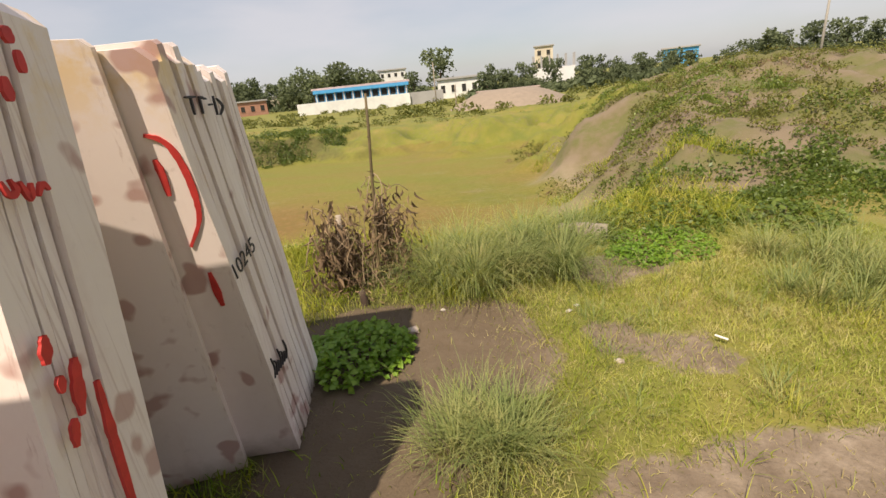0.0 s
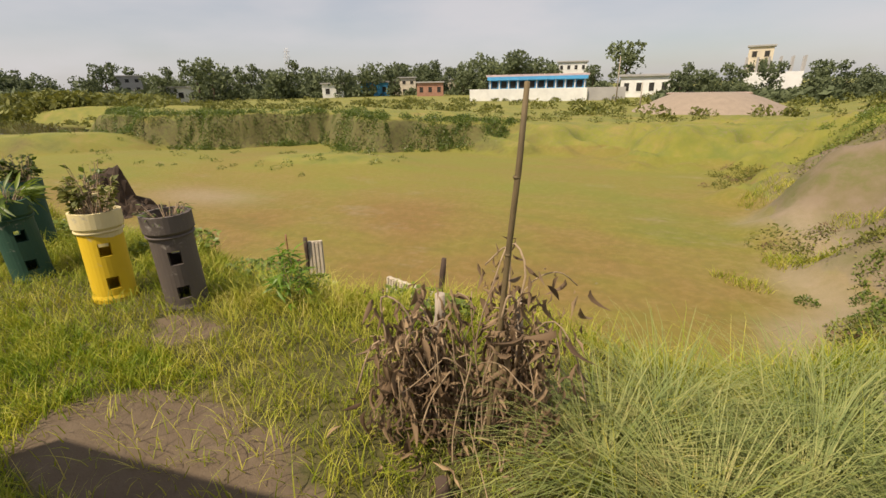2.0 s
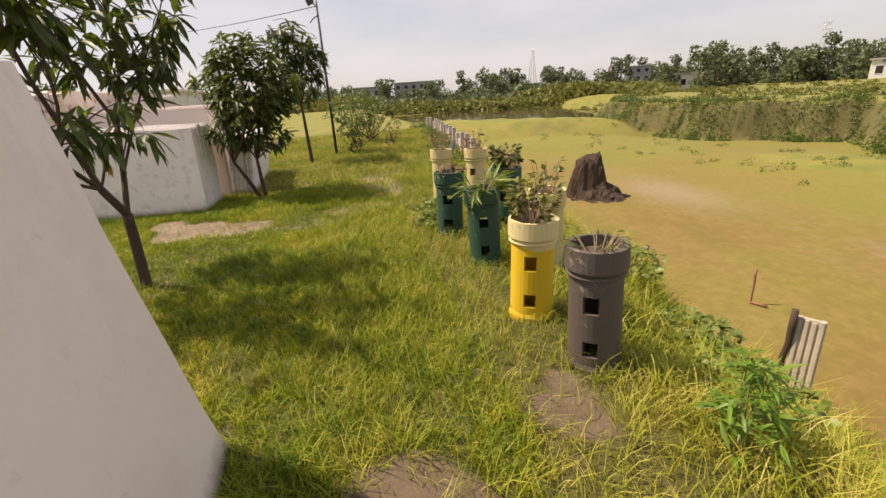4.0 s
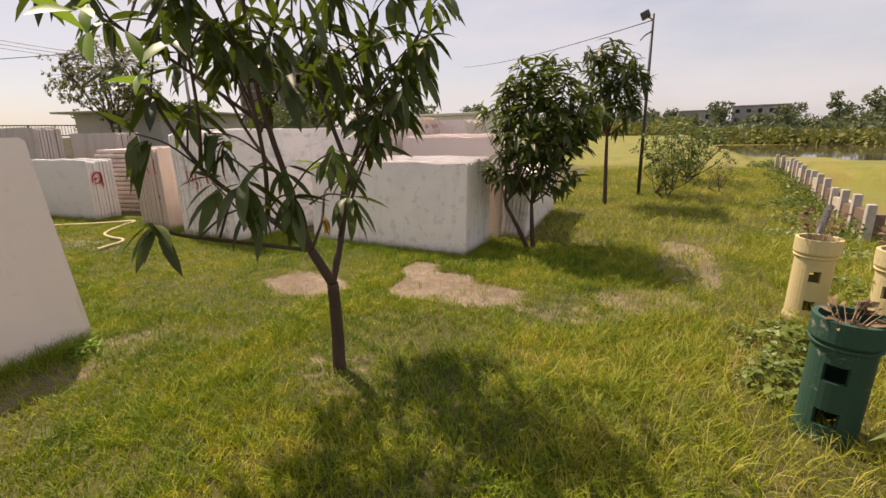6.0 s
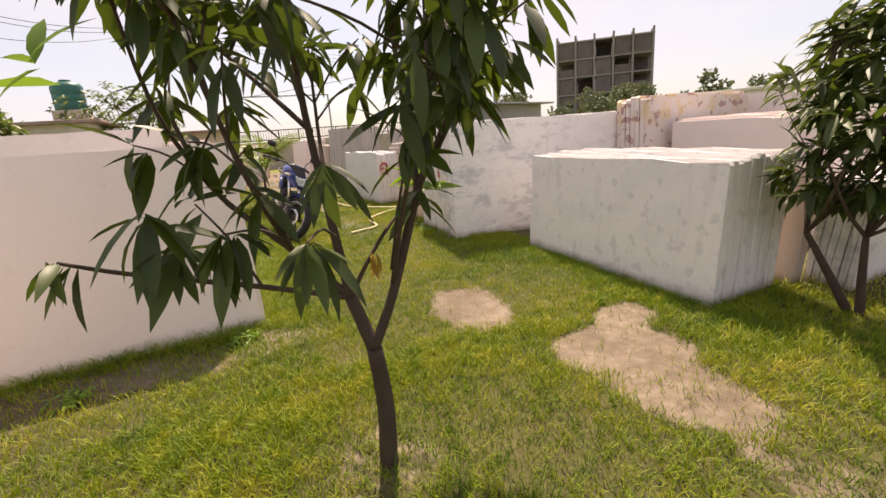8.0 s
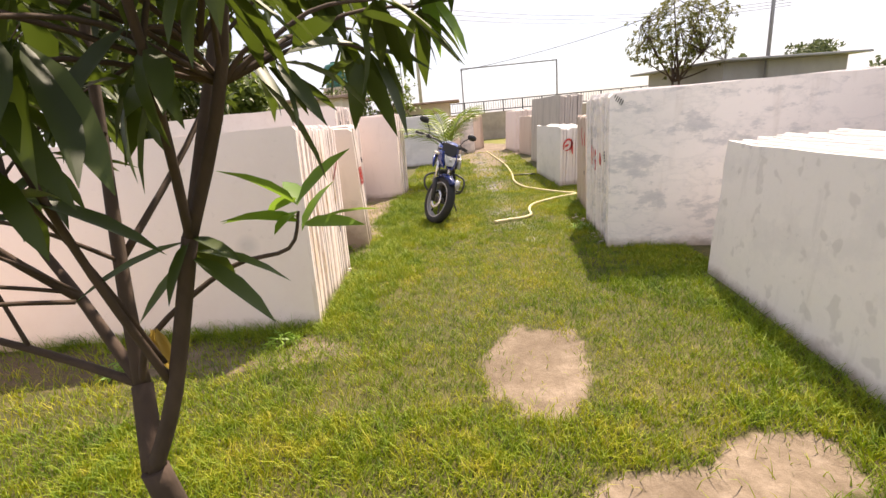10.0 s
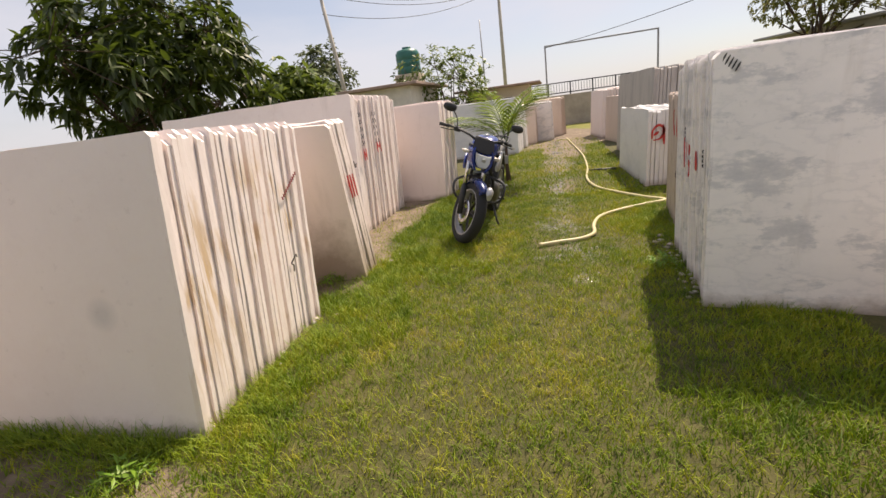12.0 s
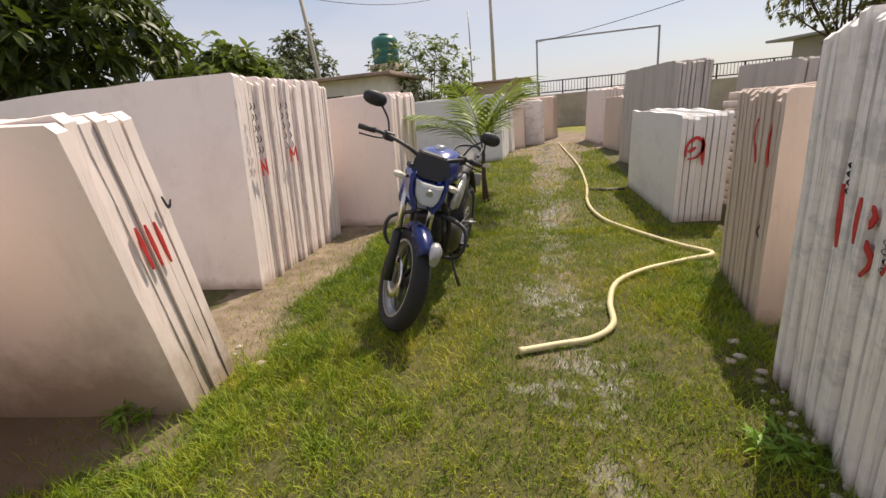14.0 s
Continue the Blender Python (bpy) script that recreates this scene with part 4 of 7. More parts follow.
        bm = bmesh.new()
        limb(bm, [st, st.lerp(tip, 0.5) + Vector((0.03, 0.02, 0)), tip], 0.006, 0.003, 5)
        part("branch", bm, M_BARK, root)
        tips.append((tip, tip - st))
    # overhanging bough on the path's side
    for p in ((-4.55, 1.2, 1.75), (-4.62, 1.72, 1.66), (-4.2, 1.92, 1.66), (-3.8, 1.8, 1.6), (-4.05, 1.6, 1.95)):
        tip = loc(*p)
        bm = bmesh.new()
        limb(bm, [loc(-4.40, 1.53, 1.42), loc(-4.40, 1.55, 1.5).lerp(tip, 0.6), tip], 0.006, 0.003, 5)
        part("twig", bm, M_BARK, root)
        tips.append((tip, Vector((-0.3, 0.15, 0.2))))
    for p, q0 in (((-3.80, 1.80, 1.02), (-3.95, 1.45, 0.95)), ((-3.62, 1.66, 1.05), (-3.82, 1.3, 0.92)), ((-3.72, 1.55, 1.15), (-3.82, 1.3, 0.92)), ((-3.45, 1.60, 1.12), (-3.5, 1.36, 0.88)), ((-3.9, 1.65, 1.2), (-3.97, 1.32, 1.0)), ((-3.55, 1.3, 1.1), (-3.7, 1.36, 0.8)), ((-4.15, 1.7, 1.25), (-4.13, 1.47, 0.8))):
        tip, st = loc(*p), loc(*q0)
        bm = bmesh.new()
        limb(bm, [st, st.lerp(tip, 0.5) + Vector((0, 0, 0.03)), tip], 0.006, 0.003, 5)
        part("twig", bm, M_BARK, root)
        tips.append((tip, (tip - st).normalized()))
    # low fringe of hanging leaves over the walked line
    for p in ((-4.62, 1.15, 1.44), (-4.74, 1.08, 1.54), (-4.66, 1.27, 1.52), (-4.5, 1.44, 1.40), (-4.38, 1.66, 1.42), (-4.52, 1.68, 1.52), (-4.28, 1.8, 1.42),
              (-4.25, 1.55, 1.38), (-4.55, 1.0, 1.52), (-4.85, 1.0, 1.75), (-4.9, 1.2, 1.85), (-4.78, 0.9, 1.9), (-4.2, 1.85, 1.55), (-4.12, 1.75, 1.36), (-4.1, 1.9, 1.45)):
        tip, st = loc(*p), loc(-4.40, 1.48, 1.36 if p[2] < 1.7 else 1.7)
        bm = bmesh.new()
        limb(bm, [st, st.lerp(tip, 0.55) + Vector((0, 0, 0.04)), tip], 0.006, 0.003, 5)
        part("twig", bm, M_BARK, root)
        tips.append((tip, ((tip - st).normalized() + Vector((0, 0, 0.2)))))
    frames = []
    for p, d in tips:
        frames += whorl(p, d, r.randint(7, 10), r, 0.95, 0.97)
    keep = [f for f in frames if f[1][3] + B.y + 0.2 * f[1][0] < (2.2 if f[2][3] > 1.5 else 2.0)]
    frames = np.array(keep)
    kinds = [leaf_shape(r.uniform(0.17, 0.23), r.uniform(0.042, 0.056), 0.3, c) for c in (0.05, 0.2, 0.35, 0.5, 0.28)]
    meshes = []
    for v, f in kinds:
        me = mesh_from("leaf", v, f, True)
        me.materials.append(M_MANGO)
        meshes.append(me)
    n_obj = 300
    order = rng.permutation(len(frames))
    for i in order[:n_obj]:
        ob = new("leaf", meshes[i % 5])
        ob.parent = root
        ob.matrix_local = Matrix([*frames[i].tolist(), [0, 0, 0, 1]])
    rest = frames[order[n_obj:]]
    if len(rest):
        v, f = place_leaves(kinds[1], rest)
        tagged(part("foliage", mesh_from("foliage", v, f, True), M_MANGO, root), kind="stuff")
    young = whorl(loc(-4.39, 1.21, 1.08), (0, 0, 1), 10, r, 0.25, 1.1) + whorl(loc(-3.1, 1.45, 1.62), (0.3, 0.3, 0.6), 6, r, 0.1, 0.85) + whorl(loc(-4.8, 1.05, 1.6), (-0.5, 0.2, 0.2), 7, r, 0.9, 1.0) + whorl(loc(-3.28, 1.42, 1.5), (0.3, 0.2, 0.4), 5, r, 0.2, 0.9)
    for fr in young:
        ob = new("young_leaf", mesh_young)
        ob.parent = root
        ob.matrix_local = Matrix([*fr, [0, 0, 0, 1]])
    for k in range(5):
        ob = new("withered_leaf", mesh_yellow)
        ob.parent = root
        ob.matrix_local = Matrix([*leaf_frame(loc(-4.08 + 0.02 * r.uniform(-1, 1), 1.42, 0.86), (r.uniform(-0.5, 0.5), r.uniform(-0.5, 0.5), -1), r.uniform(-1, 1), 0.55), [0, 0, 0, 1]])
    return root


mesh_young = mesh_from("young_leaf", *leaf_shape(0.19, 0.05, 0.25, 0.25), True)
mesh_young.materials.append(M_MANGOY)
mesh_yellow = mesh_from("withered_leaf", *leaf_shape(0.19, 0.045, 0.5, 0.3), True)
mesh_yellow.materials.append(M_YELLOWLEAF)
mango_tree()


def small_tree(name, label, at, trunk_h, tall, rad, n_tips, leaf, mat, seed, per=9, stems=1, droop=0.5, cat="tree", group="", squash=1.0):
    """A tree of stems, limbs and leaf whorls: at (x, y)."""
    r = random.Random(seed)
    root = thing(name, Matrix.Translation((*at, on_ground(*at))), label, cat, group)
    wood, frames = bmesh.new(), []
    cz, hz = (trunk_h + tall) / 2, (tall - trunk_h) / 2
    for s in range(stems):
        a = r.uniform(0, 6.28)
        base = Vector((math.cos(a), math.sin(a), 0)) * (0.05 * (stems > 1))
        top = Vector((r.uniform(-0.1, 0.1), r.uniform(-0.1, 0.1), trunk_h)) + base * 4
        limb(wood, [base - Vector((0, 0, 0.05)), (base + top) / 2 + Vector((r.uniform(-0.04, 0.04), 0, 0)), top], 0.012 * tall + 0.006, 0.008 * tall, 8)
        limbs = []
        for k in range(7):
            b = r.uniform(0, 6.28)
            e = Vector((math.cos(b) * rad * r.uniform(0.3, 0.8), math.sin(b) * rad * r.uniform(0.3, 0.8) * squash, trunk_h + (tall - trunk_h) * r.uniform(0.15, 0.85)))
            limb(wood, [top, top.lerp(e, 0.5) + Vector((0, 0, -0.05)), e], 0.006 * tall, 0.003 * tall, 6)
            limbs.append(e)
    for k in range(n_tips):
        while True:
            q = Vector((r.uniform(-1, 1), r.uniform(-1, 1), r.uniform(-1, 1)))
            if 0.25 < q.length < 1.0:
                break
        q *= 0.82 + 0.35 * noise.noise(q * 2 + Vector((seed, 0, 0)))
        p = Vector((q.x * rad, q.y * rad * squash, cz + q.z * hz))
        near = min(limbs, key=lambda e: (e - p).length)
        if k % 3 == 0:
            limb(wood, [near, near.lerp(p, 0.6) + Vector((0, 0, -0.02)), p], 0.002 * tall, 0.0015 * tall, 4)
        frames += whorl(p, (q.x, q.y, q.z + 0.6), per, r, droop)
    v, f = place_leaves(leaf, np.array(frames))
    part("trunk", wood, M_BARK, root)
    tagged(part("crown", mesh_from("crown", v, f, True), mat, root), kind="stuff")
    return root


LEAF_M = leaf_shape(0.17, 0.045, 0.3, 0.3, 3)
LEAF_S = leaf_shape(0.09, 0.04, 0.3, 0.2, 2)
LEAF_T = leaf_shape(0.05, 0.028, 0.3, 0.2, 2)
small_tree("mango_tree", "dense dark green mango tree beside the marble block", (-7.0, 1.82), 0.5, 2.05, 0.68, 250, LEAF_M, M_MANGO, 31, 8, 2, 0.35, group="mango trees")
small_tree("mango_tree", "tall thin mango tree with an airy crown on the lawn", (-10.1, 2.25), 1.1, 2.75, 0.66, 95, leaf_shape(0.24, 0.055, 0.3, 0.4, 3), M_MANGO, 32, 9, 1, 0.6, group="mango trees")
small_tree("shrub", "yellow-green leafy shrub at the end of the lawn", (-11.2, 3.2), 0.1, 1.35, 0.75, 170, LEAF_S, M_BUSH, 33, 8, 3, 0.2, "shrub")
small_tree("shrub", "loose green shrub behind the lawn", (-13.5, 3.6), 0.1, 1.5, 1.2, 170, LEAF_S, M_BUSH, 34, 8, 3, 0.2, "shrub")
small_tree("shrub", "reddish bare shrub by the fence", (-12.0, 4.1), 0.1, 0.8, 0.3, 30, LEAF_T, M_DEAD, 35, 7, 3, 0.2, "shrub")
small_tree("mango_tree", "large dark mango tree standing behind the stacks", (2.0, -6.7), 1.0, 4.6, 2.4, 720, leaf_shape(0.30, 0.085, 0.3, 0.4, 3), M_MANGO, 36, 10, 2, 0.5, group="mango trees")
small_tree("papaya_tree", "bright green papaya-like tree behind the pink stack", (0.75, -9.2), 1.0, 3.0, 1.15, 260, leaf_shape(0.24, 0.11, 0.2, 0.3, 3), M_BUSH, 37, 9, 2, 0.5)
small_tree("shrub", "airy flowering shrub in front of the low house", (-1.1, -17.2), 0.4, 4.1, 2.6, 420, leaf_shape(0.2, 0.1, 0.2, 0.2, 2), M_BUSH, 38, 6, 4, 0.2, "shrub", squash=0.7)
small_tree("roadside_tree", "spreading fine-leaved tree beyond the wall", (-12.6, -15.0), 1.8, 5.0, 2.0, 520, leaf_shape(0.13, 0.06, 0.2, 0.3, 2), M_SCRUB, 39, 13, 2, 0.3)
small_tree("roadside_tree", "dark round tree behind the low house", (11.0, -31.0), 2.5, 7.6, 2.6, 240, leaf_shape(0.4, 0.22, 0.2, 0.3, 2), M_FAR, 40, 8, 1, 0.3)
small_tree("roadside_tree", "dark bushy tree behind the low house", (7.3, -22.0), 2.0, 4.7, 1.7, 200, leaf_shape(0.3, 0.16, 0.2, 0.3, 2), M_FAR, 41, 8, 1, 0.3)


def palm():
    """The young areca palm by the alley."""
    at = (-4.5, -6.6)
    r = random.Random(5)
    root = thing("palm", Matrix.Translation((*at, 0)), "young areca palm with arching fronds in the lawn", "palm")
    part("trunk", tube([(0, 0, -0.03), (0.015, 0, 0.3), (0, 0, 0.62)], [0.045, 0.03, 0.022], 10), M_BARK, root)
    for k in range(8):
        a, up = k * 2.4 + 0.4, r.uniform(0.75, 1.4)
        ln = r.uniform(0.95, 1.25)
        pts, p, e = [], Vector((0, 0, 0.58)), up
        for j in range(8):
            pts.append(p.copy())
            p = p + Vector((math.cos(a) * math.cos(e), math.sin(a) * math.cos(e), math.sin(e))) * ln / 7
            e -= r.uniform(0.10, 0.24)
        rib = part("frond", tube(pts, [0.009 - 0.001 * j for j in range(8)], 6), M_PALM, root)
        fr = []
        for j in range(17):
            t = 0.22 + 0.78 * j / 16
            q = t * 6.98
            i = min(6, int(q))
            c = pts[i].lerp(pts[i + 1], q - i)
            d = (pts[i + 1] - pts[i]).normalized()
            s = d.cross(Vector((0, 0, 1))).normalized()
            for sgn in (-1, 1):
                fr.append(leaf_frame(c, s * sgn * 0.8 + d * 0.75 + Vector((0, 0, 0.25)), 0.3 * sgn, 0.75 + 0.5 * math.sin(math.pi * min(t, 0.95))))
        v, f = place_leaves(leaf_shape(0.34, 0.036, 0.3, 0.5, 3), np.array(fr))
        part("leaf_blade", mesh_from("leaf_blade", v, f, True), M_PALM, rib)
    return root


palm()


def clump(name, label, at, n, rad, tall, leaf, mat, seed, cat="weed", stems=True):
    """A low leafy plant: leaves on short stems."""
    r = random.Random(seed)
    root = thing(name, Matrix.Translation((*at, on_ground(*at) - 0.005)), label, cat)
    frames, wood = [], bmesh.new()
    for k in range(n):
        a, q = r.uniform(0, 6.28), math.sqrt(r.random())
        p = Vector((math.cos(a) * q * rad, math.sin(a) * q * rad, tall * (1 - 0.6 * q * q) * r.uniform(0.3, 1.0)))
        if stems and k % 4 == 0:
            limb(wood, [(p.x * 0.4, p.y * 0.4, -0.01), (p.x * 0.8, p.y * 0.8, p.z * 0.6), p], 0.0025, 0.0012, 4)
        for j in range(4):
            frames.append(leaf_frame(p, (r.uniform(-1, 1), r.uniform(-1, 1), r.uniform(-0.3, 0.5)), r.uniform(-0.7, 0.7), r.uniform(0.6, 1.2)))
    v, f = place_leaves(leaf, np.array(frames))
    if len(wood.verts):
        tagged(part("stem", wood, M_TWIG, root), kind="stuff")
    else:
        wood.free()
    tagged(part("foliage", mesh_from("foliage", v, f, True), mat, root), kind="stuff")
    return root


LEAF_R = leaf_shape(0.035, 0.028, 0.25, 0.15, 2)
clump("weed_patch", "low patch of bright round-leaved weeds on bare earth", (-0.45, 2.62), 420, 0.27, 0.10, LEAF_R, M_WEED, 51)
clump("weed_patch", "bright green low weeds on the yard edge", (1.42, 3.66), 700, 0.34, 0.07, leaf_shape(0.024, 0.016, 0.25, 0.15, 2), M_WEED, 53)
clump("weed_patch", "bright green low weeds beside the log", (1.2, 3.5), 350, 0.2, 0.06, leaf_shape(0.024, 0.016, 0.25, 0.15, 2), M_WEED, 54)
clump("weed", "upright feathery green weed on the bank", (-1.75, 4.02), 80, 0.11, 0.38, leaf_shape(0.08, 0.014, 0.2, 0.3, 2), M_MANGOY, 52)
for i, (x, y, s) in enumerate([(-2.1, 4.35, 0.3), (-2.6, 4.5, 0.28), (-3.3, 4.55, 0.32), (-4.6, 4.35, 0.3), (-5.2, 3.75, 0.32), (-5.35, 4.05, 0.28), (-6.4, 4.35, 0.3), (-7.4, 4.6, 0.35), (-8.3, 4.55, 0.4), (-9.3, 4.75, 0.4), (-10.5, 4.9, 0.45), (1.7, 4.2, 0.4), (2.4, 3.9, 0.35), (-4.75, 3.65, 0.22), (-1.2, 4.35, 0.25), (-0.9, 4.1, 0.2)]):
    clump("creeper", "sprawling broad-leaved green weeds on the bank", (x, y), 130, s, 0.13, leaf_shape(0.045, 0.034, 0.2, 0.2, 2), M_CREEP, 60 + i)
for i, (x, y) in enumerate([(-3.45, -2.25), (-3.55, -2.6), (-6.0, -2.35), (-3.6, -0.15), (-2.7, 0.1)]):
    clump("weed", "small fern-like weed at the foot of a marble stack", (x, y), 26, 0.09, 0.09, leaf_shape(0.06, 0.016, 0.2, 0.25, 2), M_WEED, 90 + i)


def dead_bush():
    """The withered plant tangled round stumps and a bamboo pole."""
    at = Vector((-0.50, 3.36, on_ground(-0.50, 3.36)))
    r = random.Random(9)
    root = thing("withered_bush", Matrix.Translation(at), "withered brown bush with hanging dead leaves round old stakes", "bush")
    tips = []
    # two tangled lobes, one each side of the pole
    for k in range(46):
        lobe = Vector((-0.13, 0.02, 0)) if k % 5 < 3 else Vector((0.15, 0.06, 0.04))
        a, q = r.uniform(0, 6.28), r.uniform(0.02, 0.13)
        p1 = lobe + Vector((math.cos(a) * q, math.sin(a) * q, r.uniform(0.22, 0.58)))
        bend = p1 + Vector((r.uniform(-0.09, 0.09), r.uniform(-0.07, 0.07), r.uniform(-0.05, 0.07)))
        p2 = bend + Vector((r.uniform(-0.07, 0.07), r.uniform(-0.06, 0.06), r.uniform(-0.22, -0.04)))
        if k < 30:
            part("stem", tube(lerp_path([(lobe.x * 0.4 + r.uniform(-0.05, 0.05), r.uniform(-0.05, 0.05), -0.02), p1 * 0.55 + Vector((r.uniform(-0.04, 0.04), 0, 0)), p1, bend, p2], 4), r.uniform(0.0016, 0.0036), 5), M_TWIG, root)
        tips += [p1, bend, p2, p1 * 0.7 + lobe * 0.25]
    for k in range(22):
        a = r.uniform(0, 6.28)
        p = Vector((math.cos(a) * 0.1, math.sin(a) * 0.1, r.uniform(0.05, 0.5)))
        e = Vector((math.cos(a) * r.uniform(0.2, 0.42), math.sin(a) * r.uniform(0.12, 0.3), r.uniform(0.0, 0.5)))
        m1, m2 = p.lerp(e, 0.35), p.lerp(e, 0.7)
        wig = lambda: Vector((r.uniform(-0.06, 0.06), r.uniform(-0.06, 0.06), r.uniform(-0.05, 0.13)))
        part("vine", tube(lerp_path([p, m1 + wig(), m2 + wig(), e], 5), r.uniform(0.0014, 0.0026), 6), M_VINE, root, "pale dry vine")
    small, rags = [], []
    for p in tips:
        for j in range(11):
            q = p + Vector((r.uniform(-0.045, 0.045), r.uniform(-0.045, 0.045), r.uniform(-0.2, 0.04)))
            if q.z > 0.05:
                (rags if j < 3 else small).append(leaf_frame(q, (r.uniform(-0.55, 0.55), r.uniform(-0.55, 0.55), r.uniform(-1.3, -0.1)), r.uniform(-2.5, 2.5), r.uniform(0.4, 1.25)))
    for k in range(150):      # fallen leaves and broken stalks round the foot
        a, q = r.uniform(0, 6.28), 0.34 * r.random() ** 0.6
        small.append(leaf_frame(Vector((math.cos(a) * q, math.sin(a) * q * 0.8, r.uniform(0.0, 0.09))), (r.uniform(-1, 1), r.uniform(-1, 1), r.uniform(-0.2, 0.5)), r.uniform(-2, 2), r.uniform(0.5, 1.3)))
    for name_, shape, fr in (("dead_foliage", leaf_shape(0.055, 0.012, 0.9, 0.4, 2), small), ("withered_foliage", leaf_shape(0.075, 0.020, 1.3, 0.8, 4), rags)):
        v, f = place_leaves(shape, np.array(fr))
        tagged(part(name_, mesh_from(name_, v, f, True), M_DEAD, root), kind="stuff")


dead_bush()


def stake(label, base, top, r0, r1, mat, name="wooden_stake", seed=0):
    r = random.Random(seed)
    b = Vector((*base, on_ground(*base) - 0.08))
    root = thing(name, Matrix.Translation(b), label, "stake")
    t = Vector(top) - b
    q = [t * (i / 6) + Vector((r.uniform(-1, 1), r.uniform(-1, 1), 0)) * r0 * 0.3 for i in range(7)]
    part("pole", tube(q, [r0 + (r1 - r0) * i / 6 + r.uniform(-1, 1) * r0 * 0.12 for i in range(7)], 9), mat, root)
    return root


M_RUSTPIPE = simple("rusty_pipe", (0.30, 0.16, 0.09), 0.8, 0.2, var=0.4, scale=20)
M_BOARD = simple("bleached_board", (0.46, 0.40, 0.31), 0.9, var=0.3, scale=14, bump_s=0.4)
M_BROWNBOARD = simple("dark_brown_board", (0.17, 0.115, 0.08), 0.9, var=0.4, scale=8, bump_s=0.4, stretch=(0.4, 4, 4))
M_BAMBOO = simple("old_bamboo", (0.13, 0.095, 0.045), 0.75, var=0.6, scale=30, bump_s=0.4, stretch=(1, 1, 0.3))
pole_b = stake("slim bamboo pole standing in the withered bush", (-0.44, 3.335), (-0.35, 3.35, 1.145), 0.0085, 0.007, M_BAMBOO, "bamboo_pole")
for k in range(4):
    part("node", add_lathe(bmesh.new(), [(0.007, 0), (0.0098, 0.003), (0.0098, 0.006), (0.007, 0.009)], 10, Matrix.Translation(Vector((0.09, 0.015, 1.225)) * (0.3 + 0.17 * k))), M_BAMBOO, pole_b)
stake("weathered split stake in the withered bush", (-0.38, 3.50), (-0.38, 3.53, 0.50), 0.035, 0.012, M_DRYWOOD, seed=2)
stake("pale broken stake by the withered bush", (-0.72, 3.62), (-0.70, 3.62, 0.42), 0.022, 0.018, M_DRYWOOD, seed=3)
stake("rotten stump at the bank edge", (-0.5, 3.12), (-0.5, 3.14, 0.09), 0.03, 0.02, M_BARK, seed=4)
stake("dark stake on the bank slope", (-2.40, 4.93), (-2.38, 4.94, 0.04), 0.018, 0.014, M_BARK, seed=5)
stake("slim dark stake on the bank slope", (-4.10, 5.40), (-4.10, 5.40, -0.24), 0.014, 0.012, M_BARK, seed=7)
stake("dark leaning stake at the bank edge", (-1.28, 4.92), (-1.21, 4.96, 0.0), 0.026, 0.018, M_BARK, seed=8)
bent = stake("thin rusty bent pipe standing in the dry pond", (-4.15, 6.68), (-4.15, 6.68, -0.66), 0.011, 0.011, M_RUSTPIPE, "bent_pipe", seed=9)
part("elbow", tube([(0, 0, 0.1), (0.13, 0.06, 0.1)], 0.011, 8), M_RUSTPIPE, bent)


def ribbed_board(label, p0, p1, z_top, deep):
    """A cast board with upright ribs, standing in the slope between two places."""
    a, b = Vector((*p0, 0)), Vector((*p1, 0))
    ln = (b - a).length
    yaw = math.atan2((b - a).y, (b - a).x)
    root = thing("ribbed_board", Matrix.Translation((a.x, a.y, z_top - deep)) @ Matrix.Rotation(yaw, 4, "Z") @ Matrix.Rotation(radians(-6), 4, "X"), label, "board")
    part("panel", box((0, -0.012, 0), (ln, 0.012, deep), 0.004), M_BOARD, root)
    n_ = max(3, int(ln / 0.026))
    for i in range(n_):
        x = ln * (i + 0.5) / n_
        for sy in (-1, 1):
            part("rib", box((x - 0.009, sy * 0.014 - 0.006, 0.0), (x + 0.009, sy * 0.014 + 0.006, deep - 0.006 * (i % 3)), 0.003), M_BOARD, root)


ribbed_board("bleached ribbed board standing upright on the bank", (-2.36, 4.92), (-2.26, 4.98), 0.0, 0.55)
ribbed_board("pale ribbed board sunk along the bank edge", (-1.62, 4.80), (-1.32, 4.70), -0.14, 0.45)
ribbed_board("pale ribbed board sunk at the bank edge", (-1.22, 4.66), (-1.03, 4.63), -0.14, 0.45)
log = thing("fallen_log", Matrix.Translation((0.98, 3.95, on_ground(0.98, 3.95))), "bleached cut log lying in the bank grass", "log")
part("trunk", tube([(-0.16, 0.06, 0.05), (0.0, 0.0, 0.055), (0.16, -0.06, 0.05)], [0.055, 0.06, 0.055], 12), M_DRYWOOD, log)

# ---------------------------------------------------------------- pipe planters


